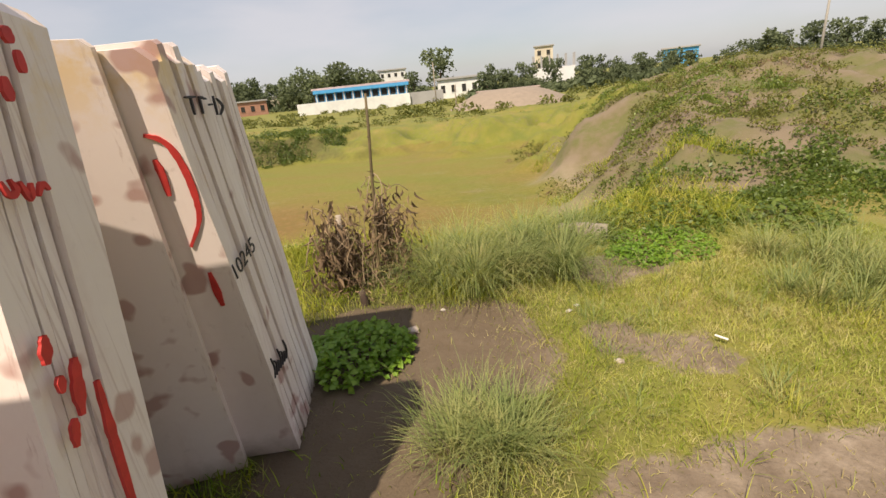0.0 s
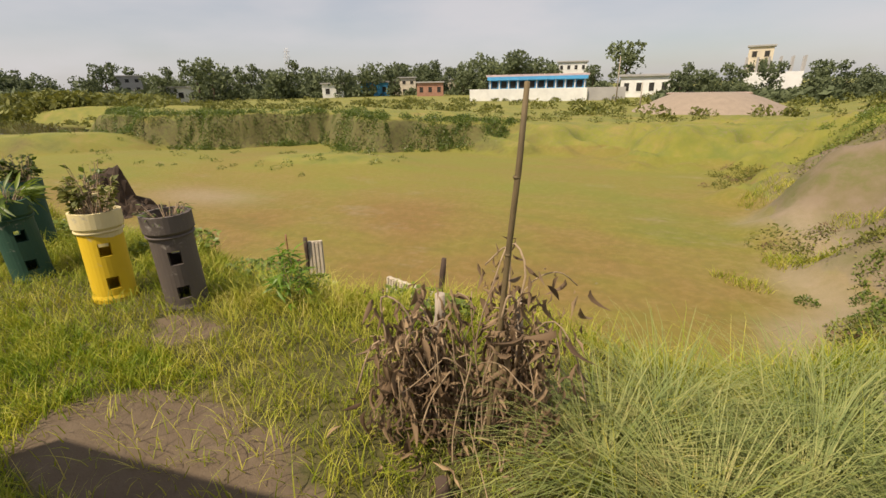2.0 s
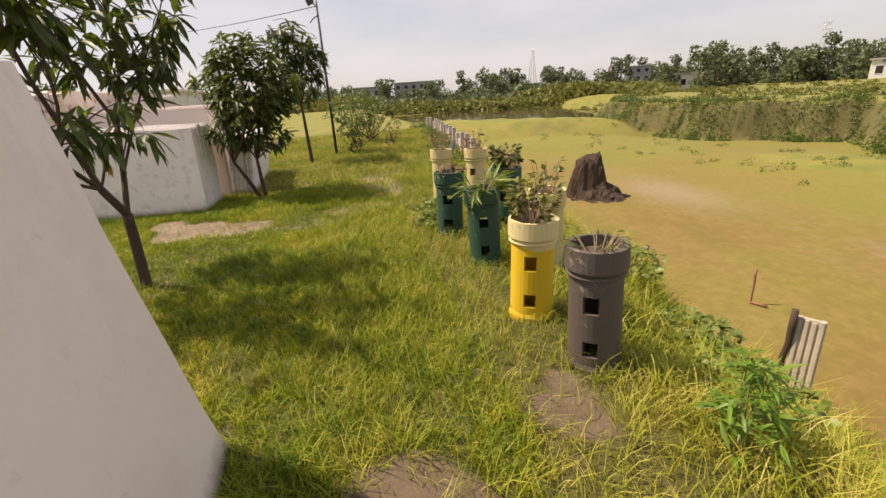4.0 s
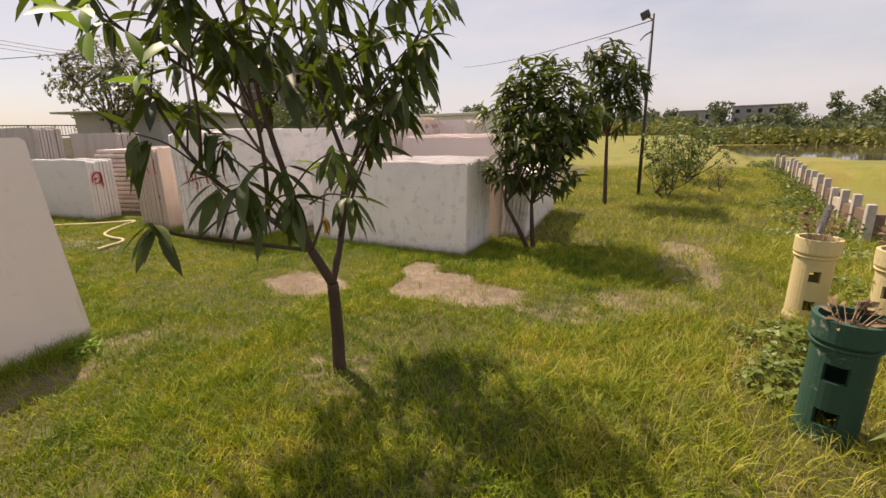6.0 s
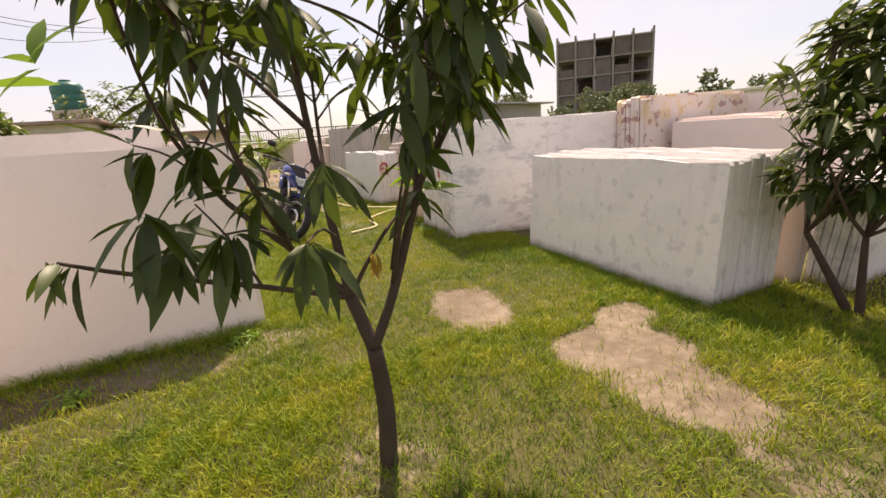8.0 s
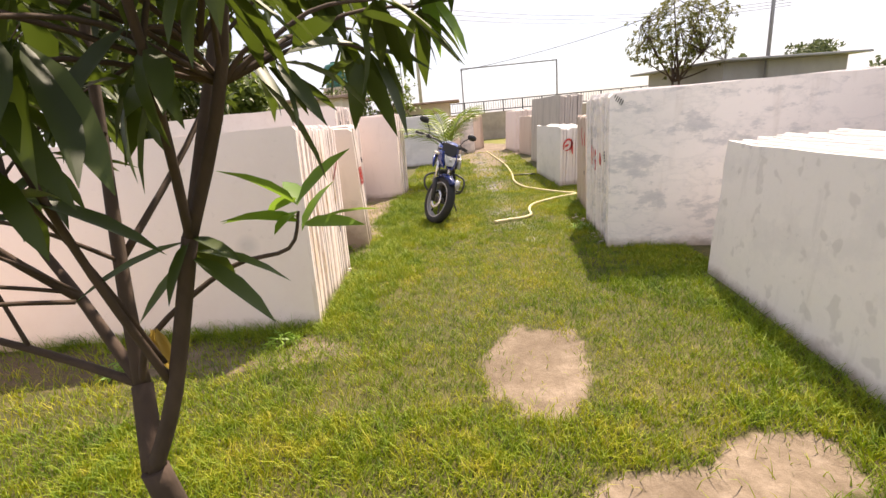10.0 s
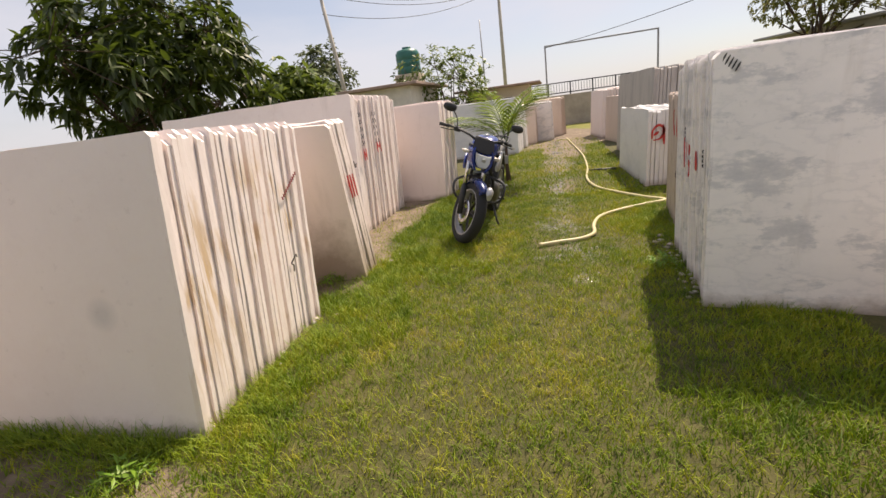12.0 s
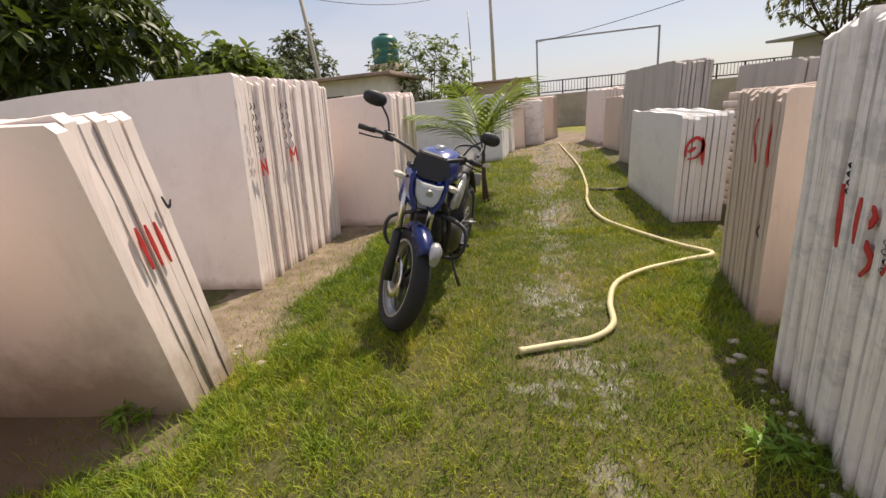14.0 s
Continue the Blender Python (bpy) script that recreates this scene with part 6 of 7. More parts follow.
    part("shock_absorber", tube([(-0.18, 0, 0.45), (-0.26, 0, 0.68)], 0.03, 12), M_BLACK, root)
    return root


motorcycle()

# ---------------------------------------------------------------- hose
M_HOSE = simple("yellowed_pvc_hose", (0.60, 0.52, 0.30), 0.5, var=0.2, scale=14, bump_s=0.05)
hose = thing("garden_hose", Matrix.Translation((-5.12, -2.88, 0)), "long pale yellow water hose snaking over the lawn", "hose")
run = [(-5.12, -2.88), (-5.30, -2.96), (-5.48, -3.05), (-5.60, -3.22), (-5.62, -3.50), (-5.70, -3.80), (-5.90, -4.02), (-6.20, -4.18), (-6.42, -4.32), (-6.25, -4.55), (-6.00, -5.02), (-5.80, -5.50), (-5.72, -6.2), (-5.80, -7.4), (-5.82, -9.2), (-5.72, -11.5), (-5.60, -14.0)]
q = lerp_path([(x + 5.12, y + 2.88, on_ground(x, y) + 0.024) for x, y in run], 7)
part("hose", tube(q, 0.0175, 10), M_HOSE, hose)
part("hose_end", moved(add_lathe(bmesh.new(), [(0.0176, 0), (0.0195, 0), (0.0195, 0.03), (0.0176, 0.03)], 14), Matrix.Translation(q[0]) @ (q[1] - q[0]).to_track_quat("Z", "Y").to_matrix().to_4x4()), M_HOSE, hose)
stub = thing("hose_piece", Matrix.Translation((-6.0, -6.9, 0)), "short dark piece of pipe lying in the grass", "pipe")
part("pipe", tube([(-0.22, 0.02, 0.03), (0.0, 0, 0.03), (0.2, -0.05, 0.03)], 0.02, 8), M_BLACKIRON, stub)

# ---------------------------------------------------------------- more stacks, farther off
more = [("stack of white marble slabs behind the low block", (-7.35, 1.62), (-1, -0.02), (0.05, -1), 2.0, 0.3, 6, 0.78, M_WHITE, -0.10, 21), ("stack of pinkish marble slabs with faint writing on top", (-8.5, 0.95), (0, -1), (-1, 0), 1.6, 0.9, 9, 1.2, M_PINK, 0.0, 22),
        ("long stack of pinkish marble slabs behind the block", (-10.2, -0.3), (0, -1), (-1, 0), 2.6, 1.0, 12, 1.45, M_PINK, 0.03, 23), ("stack of greenish grey marble slabs behind the others", (-8.2, -7.6), (0.1, -1), (-1, 0), 1.6, 0.5, 8, 1.42, M_DARK, 0.05, 24),
        ("stack of red-marked pink marble slabs by the wet path", (-6.75, -11.2), (0.3, -1), (-1, 0), 1.2, 0.6, 9, 1.12, M_TAN, 0.05, 25), ("stack of pale pink marble slabs near the end wall", (-6.55, -13.2), (0.3, -1), (-1, 0), 1.4, 0.7, 9, 1.35, M_PINK, 0.05, 26),
        ("few bluish slabs leaning at the end of a row", (-4.45, -12.3), (1, -0.1), (-0.1, -1), 1.5, 0.4, 5, 1.2, M_GREY, -0.12, 27), ("stack of brown dirty slabs with a yellow paint mark", (-4.7, -13.4), (1, 0.1), (-0.1, -1), 1.5, 0.4, 6, 1.12, M_TAN, 0.0, 28),
        ("white slabs leaning beside the wet path", (-5.15, -14.1), (1, 0.2), (-0.3, -1), 1.4, 0.3, 5, 1.22, M_WHITE, -0.15, 29), ("stack of tan slabs leaning near the end wall", (-5.5, -15.6), (1, 0.2), (-0.2, -1), 1.6, 0.8, 10, 1.3, M_TAN, -0.15, 30),
        ("stack of rough pink slabs behind the white stack", (-8.25, -0.75), (-1, -0.05), (0, -1), 2.2, 0.5, 7, 1.5, M_CREAM, 0.02, 32),
        ("brown leaning slabs between block and tree", (-7.15, 1.35), (-0.2, -1), (-1, 0.1), 0.9, 0.12, 2, 0.85, M_TAN, 0.16, 33)]
for lab, c, u, v, ln, dp, n, h, mat, lean, seed in more:
    slab_stack("marble_slab_stack", lab, c, u, v, ln, dp, n, h, mat, lean, seed=seed)


def flat_pile(at, size, n, t, mat, label, turn, seed):
    r = random.Random(seed)
    root = thing("marble_slab_pile", Matrix.Translation((*at, -0.01)) @ Matrix.Rotation(radians(turn), 4, "Z"), label, "marble slabs")
    me = bpy.data.meshes.new("slab")
    bm = box((-size[0] / 2, -size[1] / 2, 0), (size[0] / 2, size[1] / 2, t * 0.85), 0.006)
    bm.to_mesh(me)
    bm.free()
    me.materials.append(mat)
    for k in range(n):
        ob = new("slab", me)
        ob.parent = root
        ob.matrix_local = Matrix.Translation((r.uniform(-0.03, 0.03), r.uniform(-0.03, 0.03), k * t)) @ Matrix.Rotation(r.uniform(-0.03, 0.03), 4, "Z")


flat_pile((-7.9, -5.6), (1.6, 1.3), 14, 0.08, M_PINK, "pile of thick pinkish slabs lying flat", 8, 1)
flat_pile((-9.6, -5.0), (2.0, 1.6), 15, 0.085, M_WHITE, "pile of thick white slabs lying flat", -5, 2)
flat_pile((-12.6, -2.2), (2.5, 2.0), 15, 0.09, M_PINK, "pile of pinkish slabs lying flat behind the stacks", 3, 3)

# rubble at the foot of the stacks
r = random.Random(77)
for k in range(64):
    spots_ = [(-6.06 + r.uniform(-0.03, 0.05) - 0.0063 * (k % 16), -1.72 - 0.07 * (k % 16))] * 4 if k > 33 else [(-3.62 + r.uniform(-0.2, 0.12), -2.7 + r.uniform(-0.25, 0.2)), (-6.05 + r.uniform(-0.12, 0.06), r.uniform(-3.4, -1.8)), (-3.72 + r.uniform(-0.1, 0.05), r.uniform(-1.6, -0.4)), (0.3 + r.uniform(-0.5, 1.2), 2.2 + r.uniform(-0.6, 1.2))]
    x, y = spots_[k % 4]
    s = r.uniform(0.008, 0.02) if k > 33 else r.uniform(0.012, 0.032)
    bm = bmesh.new()
    bmesh.ops.create_icosphere(bm, subdivisions=1, radius=s)
    for v in bm.verts:
        v.co = Vector((v.co.x * 1.3, v.co.y, v.co.z * 0.6)) * r.uniform(0.75, 1.2)
    ob = part("stone", bm, (M_CONC, M_PINK, M_WHITE)[k % 3 if k < 34 else 2])
    ob.location = (x, y, on_ground(x, y) + s * 0.3)
    tagged(ob, "small broken marble chip lying in the grass", "stone", "marble chips")
litter = part("litter", box((-0.026, -0.006, 0), (0.026, 0.006, 0.005), 0.002), M_PLASTER)
litter.matrix_world = pose(1.15, 2.48, on_ground(1.15, 2.48) + 0.03, 5, 10, -35)
tagged(litter, "thin white scrap lying on the grass", "litter")

# ---------------------------------------------------------------- end of the yard: wall, railing, gate frame
wall = part("wall_south", box((-16, -22.3, -0.2), (6, -22.05, 1.38), 0.01), simple("weathered_wall_plaster", (0.46, 0.40, 0.34), 0.9, var=0.3, scale=2.5, bump_s=0.3))
tagged(wall, "weathered plastered boundary wall", "wall", kind="structure")
rail = thing("railing", Matrix.Translation((-16, -22.17, 1.38)), "dark iron railing on top of the boundary wall", "railing")
for k in range(23):
    part("post", box((k * 1.0 - 0.03, -0.03, 0), (k * 1.0 + 0.03, 0.03, 0.56), 0.004), M_BLACKIRON, rail)
for z in (0.08, 0.54):
    part("rail", box((0, -0.02, z), (22, 0.02, z + 0.045)), M_BLACKIRON, rail)
for k in range(176):
    if k % 8:
        part("bar", box((k * 0.125 - 0.008, -0.008, 0.1), (k * 0.125 + 0.008, 0.008, 0.54)), M_BLACKIRON, rail)
gate = thing("gate_frame", Matrix.Translation((-4.95, -21.8, 0)), "tall thin steel gate frame beside the end wall", "gate frame")
for x in (0, -4.75):
    part("post", box((x - 0.035, -0.035, 0), (x + 0.035, 0.035, 3.6), 0.006), M_STEEL, gate)
part("beam", box((-4.75, -0.03, 3.54), (0, 0.03, 3.6), 0.006), M_STEEL, gate)

# low house, tank and shed behind the left row
M_GREEN = simple("green_water_tank", (0.02, 0.13, 0.10), 0.4, var=0.2, scale=4, bump_s=0.05)
M_VOID = simple("dark_room", (0.03, 0.028, 0.026), 0.9, var=0.2)


def house(name, label, at, size, roof_t, wall_m, roof_m, wins, turn=0, over=0.3, cat="house", door=None):
    """A walled house: size (x, y, z); wins: (face, along, low, width, height); face f/b/l/r."""
    root = thing(name, Matrix.Translation((*at, on_ground(*at) - 0.05)) @ Matrix.Rotation(radians(turn), 4, "Z"), label, cat)
    sx, sy, sz = size
    part("wall", box((-sx / 2, -sy / 2, 0), (sx / 2, sy / 2, sz), 0.01), wall_m, root)
    part("roof", box((-sx / 2 - over, -sy / 2 - over, sz), (sx / 2 + over, sy / 2 + over, sz + roof_t), 0.02), roof_m, root)
    for f, a, lo, w, h in wins:
        d = {"f": (0, -1), "b": (0, 1), "l": (-1, 0), "r": (1, 0)}[f]
        if d[0] == 0:
            y = d[1] * sy / 2
            p = part("window", box((a - w / 2, y - 0.02, lo), (a + w / 2, y + 0.02, lo + h)), M_VOID, root)
            part("frame", box((a - w / 2 - 0.06, y - 0.04, lo + h), (a + w / 2 + 0.06, y + 0.04, lo + h + 0.07)), wall_m, p)
            part("sill", box((a - w / 2 - 0.06, y - 0.05, lo - 0.06), (a + w / 2 + 0.06, y + 0.05, lo)), wall_m, p)
        else:
            x = d[0] * sx / 2
            p = part("window", box((x - 0.02, a - w / 2, lo), (x + 0.02, a + w / 2, lo + h)), M_VOID, root)
            part("frame", box((x - 0.04, a - w / 2 - 0.06, lo + h), (x + 0.04, a + w / 2 + 0.06, lo + h + 0.07)), wall_m, p)
            part("sill", box((x - 0.05, a - w / 2 - 0.06, lo - 0.06), (x + 0.05, a + w / 2 + 0.06, lo)), wall_m, p)
    return root


M_BLUEWALL = simple("sky_blue_wall_paint", (0.08, 0.36, 0.66), 0.8, var=0.15, scale=2)
M_WHITEWALL = simple("whitewashed_wall", (0.72, 0.72, 0.70), 0.85, var=0.15, scale=1.5)
M_BRICK = simple("raw_brick_wall", (0.38, 0.20, 0.14), 0.9, var=0.3, scale=6)
M_GREYWALL = simple("grey_concrete_wall", (0.36, 0.35, 0.34), 0.9, var=0.2, scale=1.2)
M_TANWALL = simple("cream_wall_paint", (0.60, 0.53, 0.42), 0.85, var=0.15, scale=1.5)
house("low_house", "long low pale house with a rusty sheet roof", (3.2, -16.5), (7.5, 4.0, 2.35), 0.10, M_PLASTER, M_RUST, [("b", -2, 1.0, 0.8, 0.9), ("b", 1.5, 1.0, 0.8, 0.9)], over=0.35)
house("shed", "small open shed with a dark sheet roof", (-3.0, -19.6), (2.6, 1.8, 2.0), 0.08, M_TANWALL, M_RUST, [("b", 0, 0.3, 1.2, 1.3)], over=0.45)
tank = thing("water_tank", Matrix.Translation((0.45, -18.0, 2.45)), "green plastic water tank above the low house", "water tank")
part("stand", box((-0.5, -0.5, -2.5), (0.5, 0.5, 0.5), 0.02), M_TANWALL, tank)
body = part("tank_body", add_lathe(bmesh.new(), [(0.0, 0.5), (0.46, 0.5), (0.48, 0.53), (0.48, 0.75), (0.465, 0.77), (0.48, 0.79), (0.48, 1.02), (0.465, 1.04), (0.48, 1.06), (0.48, 1.3), (0.40, 1.42), (0.2, 1.47), (0.0, 1.48)], 28), M_GREEN, tank)
part("lid", add_lathe(bmesh.new(), [(0.17, 1.44), (0.18, 1.54), (0.0, 1.56)], 20), M_GREEN, body)
house("distant_house", "white house with two small dark windows behind the stacks", (-24.5, -7.2), (4.0, 7.0, 1.95), 0.12, M_PLASTER, M_PLASTER, [("r", 1.4, 1.0, 0.6, 0.6), ("r", -1.2, 1.0, 0.6, 0.6)], over=0.1)
house("sheet_roof_shed", "long dark shed with a metal sheet roof", (-16.0, -17.0), (6.0, 3.5, 2.3), 0.08, M_GREYWALL, M_STEEL, [("b", 0, 0.8, 1.0, 0.9)], turn=20, over=0.5)


M_FRAME = simple("dark_raw_concrete", (0.27, 0.245, 0.22), 0.95, var=0.3, scale=0.6)
M_INFILL = simple("dark_brick_infill", (0.16, 0.135, 0.12), 0.95, var=0.35, scale=0.8)


def frame_building(at, bays, floors, turn, label):
    """A bare concrete frame: floors, columns and infill."""
    root = thing("unfinished_building", Matrix.Translation((*at, on_ground(*at))) @ Matrix.Rotation(radians(turn), 4, "Z"), label, "building")
    w = 3.2
    for k in range(floors + 1):
        part("floor_slab", box((-0.2, -0.2, k * 3.0 - 0.25), (bays * w + 0.2, 2 * w + 0.2, k * 3.0)), M_FRAME, root)
    for i in range(bays + 1):
        for j in range(3):
            part("column", box((i * w - 0.18, j * w - 0.18, 0), (i * w + 0.18, j * w + 0.18, floors * 3.0 + 0.9)), M_FRAME, root)
    for k in range(floors):
        for i in range(bays):
            part("infill_wall", box((i * w + 0.2, 2 * w - 0.15, k * 3.0), (i * w + w - 0.2, 2 * w, k * 3.0 + 2.75)), M_INFILL, root)
            if (i + 2 * k) % 5:
                part("infill_wall", box((i * w + 0.3, 0.0, k * 3.0), (i * w + w - 0.3, 0.12, k * 3.0 + (1.3 if (i + k) % 3 == 0 else 2.75))), M_INFILL, root)
                part("infill_wall", box((0.0, 0.3, k * 3.0), (0.12, w - 0.3, k * 3.0 + 1.2)), M_INFILL, root)


frame_building((-63.4, -65.3), 5, 5, 134, "unfinished grey concrete frame building far beyond the yard")

# poles and wires


def utility_pole(at, h, r, label, mat=M_CONC, lean=(0, 0), arm=False, name="utility_pole"):
    g = on_ground(*at)
    root = thing(name, Matrix.Translation((*at, g)), label, "pole")
    part("pole", tube([(0, 0, -0.1), (lean[0] * 0.5, lean[1] * 0.5, h / 2), (lean[0], lean[1], h)], [r, r * 0.85, r * 0.65], 10), mat, root)
    if arm:
        part("crossarm", box((lean[0] - 0.8, lean[1] - 0.05, h - 0.5), (lean[0] + 0.8, lean[1] + 0.05, h - 0.4)), M_STEEL, root)
        for x in (-0.7, 0, 0.7):
            part("insulator", add_lathe(bmesh.new(), [(0.03, h - 0.4), (0.05, h - 0.33), (0.03, h - 0.27), (0, h - 0.25)], 8, Matrix.Translation((lean[0] + x, lean[1], 0))), M_PLASTER, root)
    return root


utility_pole((6.2, -24.5), 9.0, 0.14, "tall leaning concrete electric pole behind the low house", lean=(0.9, -0.2), arm=True)
utility_pole((-1.36, -38.5), 11.0, 0.16, "concrete electric pole beyond the end wall", arm=True)
utility_pole((-0.9, -30.0), 6.6, 0.05, "thin steel mast behind the shrub", M_STEEL)
utility_pole((-15.5, -14.8), 7.5, 0.07, "thin steel pole beyond the white stack", M_STEEL)
lampp = utility_pole((-11.2, 2.72), 3.05, 0.032, "dark lamp post with a floodlight at the lawn", M_BLACKIRON, name="lamp_post")
part("floodlight", moved(box((-0.10, -0.07, -0.05), (0.10, 0.07, 0.05), 0.015), Matrix.Translation((0.10, -0.12, 3.02)) @ Matrix.Rotation(radians(25), 4, "X")), M_BLACKIRON, lampp)
part("floodlight_arm", tube([(0, 0, 2.95), (0.06, -0.08, 3.0)], 0.012, 6), M_BLACKIRON, lampp)
part("bracket", tube(lerp_path([(0, 0, 2.78), (0.14, -0.1, 2.70), (0.22, -0.16, 2.62)], 3), 0.012, 6), M_BLACKIRON, lampp)


def wire(a, b, sag, label, rr=0.008):
    a, b = Vector(a), Vector(b)
    root = thing("cable", Matrix.Translation(a), label, "cable")
    n = 14
    part("wire", tube([(b - a) * (i / n) - Vector((0, 0, 4 * sag * (i / n) * (1 - i / n))) for i in range(n + 1)], rr, 5), M_BLACK, root)


wire((-11.2, 2.72, 2.95), (-24, -6, 4.2), 0.15, "sagging cable from the lamp post")
for k, z in enumerate((8.6, 8.4, 7.4)):
    wire((7.1, -24.7, z), (-1.36 + 0.5 * k, -38.5, 10.4 - 0.3 * k), 0.8, "overhead electric wire between the poles", 0.018)
    wire((-1.36 + 0.5 * k, -38.5, 10.4 - 0.3 * k), (-30, -36, 7.5 - 0.2 * k), 0.9, "overhead electric wire beyond the wall", 0.018)
wire((-15.5, -14.8, 5.0), (-4.9, -21.8, 3.5), 0.3, "thin cable to the gate frame", 0.012)

# ---------------------------------------------------------------- fence along the bank
fence = thing("bank_fence", Matrix.Translation((-8.4, 4.75, on_ground(-8.4, 4.75))), "low fence of concrete posts and brown boards on the bank", "fence")
for k in range(15):
    x = -0.62 * k
    y = float(bank_edge(-8.4 + x)) - 4.75 + 0.12
    g = on_ground(-8.4 + x, 4.75 + y) - on_ground(-8.4, 4.75)
    part("post", box((x - 0.04, y - 0.04, g - 0.3), (x + 0.04, y + 0.04, g + 0.42), 0.008), M_CONC, fence)
    if k:
        x2, y2 = -0.62 * (k - 1), float(bank_edge(-8.4 - 0.62 * (k - 1))) - 4.75 + 0.12
        part("board", box((x + 0.04, min(y, y2) + 0.05, g - 0.3), (x2 - 0.04, max(y, y2) + 0.08, g + 0.30 - 0.02 * (k % 3))), M_BROWNBOARD if k % 3 else M_BOARD, fence)
brace = thing("fallen_post", Matrix.Translation((-8.0, 4.55, on_ground(-8.0, 4.55))), "dark post leaning on the bank fence", "post")
part("post", tube([(0.35, -0.12, 0.06), (-0.5, 0.2, 0.34)], 0.035, 8), M_BLACKIRON, brace)

# ---------------------------------------------------------------- far landscape


def polar(yaw, dist):
    """A place at a bearing (degrees to the left of +y) and distance from the bank."""
    return (-math.sin(radians(yaw)) * dist, 2.0 + math.cos(radians(yaw)) * dist)


def cloud_mesh(seed, n, size, tall, rad):
    """A leafy crown as many small clumps of cards with an uneven outline."""
    g = np.random.default_rng(seed)
    lobes = [(g.uniform(-0.5, 0.5) * rad, g.uniform(-0.5, 0.5) * rad, g.uniform(0.08, 0.9) * tall, g.uniform(0.3, 0.55) * rad) for _ in range(15)]
    c = np.array([lobes[i] for i in g.integers(0, len(lobes), n)])
    d = g.normal(size=(n, 3))
    d /= np.linalg.norm(d, axis=1)[:, None]
    p = c[:, :3] + d * (c[:, 3] * g.uniform(0.55, 1.1, n))[:, None] * [1, 1, 0.75]
    a = g.normal(size=(n, 3))
    a /= np.linalg.norm(a, axis=1)[:, None]
    b = np.cross(a, g.normal(size=(n, 3)))
    b /= np.linalg.norm(b, axis=1)[:, None]
    s = (size * g.uniform(0.5, 1.2, n))[:, None]
    v = np.stack([p - a * s - b * s * 0.5, p + a * s - b * s * 0.3, p + a * s * 0.6 + b * s * 0.6, p - a * s * 0.5 + b * s * 0.5], 1).reshape(-1, 3)
    i = np.arange(n)[:, None] * 4
    return v, np.concatenate([i + [0, 1, 2], i + [0, 2, 3]])


variants = []
for k, (tall, rad) in enumerate([(5.0, 2.6), (6.0, 2.4), (4.4, 3.0), (5.6, 1.8), (4.0, 2.2)]):
    root = thing("roadside_tree", Matrix.Translation((0, 0, 0)), "dark green tree in the far treeline", "tree", "far treeline")
    part("trunk", tube([(0, 0, -0.2), (0.1, 0, tall * 0.25), (0.0, 0.1, tall * 0.5)], [0.2, 0.14, 0.08], 7), M_BARK, root)
    v, f = cloud_mesh(100 + k, 900, 0.24, tall, rad)
    tagged(part("crown", mesh_from("crown", v, f), M_FAR, root), kind="stuff")
    variants.append(root)
r = random.Random(3)
spots = []
for k in range(60):
    spots.append((r.uniform(-48, -4), r.uniform(46, 68), r.uniform(0.32, 0.62)))
for k in range(110):
    spots.append((r.uniform(4, 60), r.uniform(88, 140), r.uniform(0.8, 1.4)))
for k in range(76):
    spots.append((r.uniform(58, 112), r.uniform(85, 130), r.uniform(0.7, 1.2)))
spots += [(0.7, 75, 1.3), (16, 82, 1.4), (-5, 58, 0.7), (-7, 60, 0.75), (23, 110, 1.4), (-12, 64, 0.7)]
for k in range(26):
    spots.append((r.uniform(112, 150), r.uniform(45, 90), r.uniform(0.7, 1.0)))
for k, (yaw, dist, s) in enumerate(spots):
    x, y = polar(yaw, dist)
    m = Matrix.Translation((x, y, on_ground(x, y) - 0.1)) @ Matrix.Rotation(r.uniform(0, 6.28), 4, "Z") @ Matrix.Diagonal((s, s, s * r.uniform(0.8, 1.1), 1))
    if k < len(variants):
        variants[k].matrix_world = m
    else:
        copy_thing(variants[k % 5], m).scale = (s, s, s)


def scrub_field(label, places, sizes, per, card, mat, name="scrub"):
    """Low bushes: clumps of cards on the ground, as one growth."""
    g = rng
    n = len(places)
    px, py = np.repeat(places[:, 0], per), np.repeat(places[:, 1], per)
    s = np.repeat(sizes, per)
    k = len(px)
    d = g.normal(size=(k, 3))
    d /= np.linalg.norm(d, axis=1)[:, None]
    rr = g.uniform(0.3, 1.0, k) ** 0.6
    x, y = px + d[:, 0] * rr * s, py + d[:, 1] * rr * s
    z = height(x, y) + np.abs(d[:, 2]) * rr * s * 0.75
    p = np.stack([x, y, z], -1)
    a = g.normal(size=(k, 3))
    a /= np.linalg.norm(a, axis=1)[:, None]
    b = np.cross(a, g.normal(size=(k, 3)))
    b /= np.linalg.norm(b, axis=1)[:, None]
    cs = (card * np.sqrt(s) * g.uniform(0.5, 1.3, k))[:, None]
    v = np.stack([p - a * cs, p + b * cs * 0.5, p + a * cs, p - b * cs * 0.5], 1).reshape(-1, 3)
    i = np.arange(k)[:, None] * 4
    return tagged(part(name, mesh_from(name, v, np.concatenate([i + [0, 1, 2], i + [0, 2, 3]])), mat), label, "bushes", kind="stuff")


def rand(n, lo, hi):
    return rng.uniform(lo, hi, n)


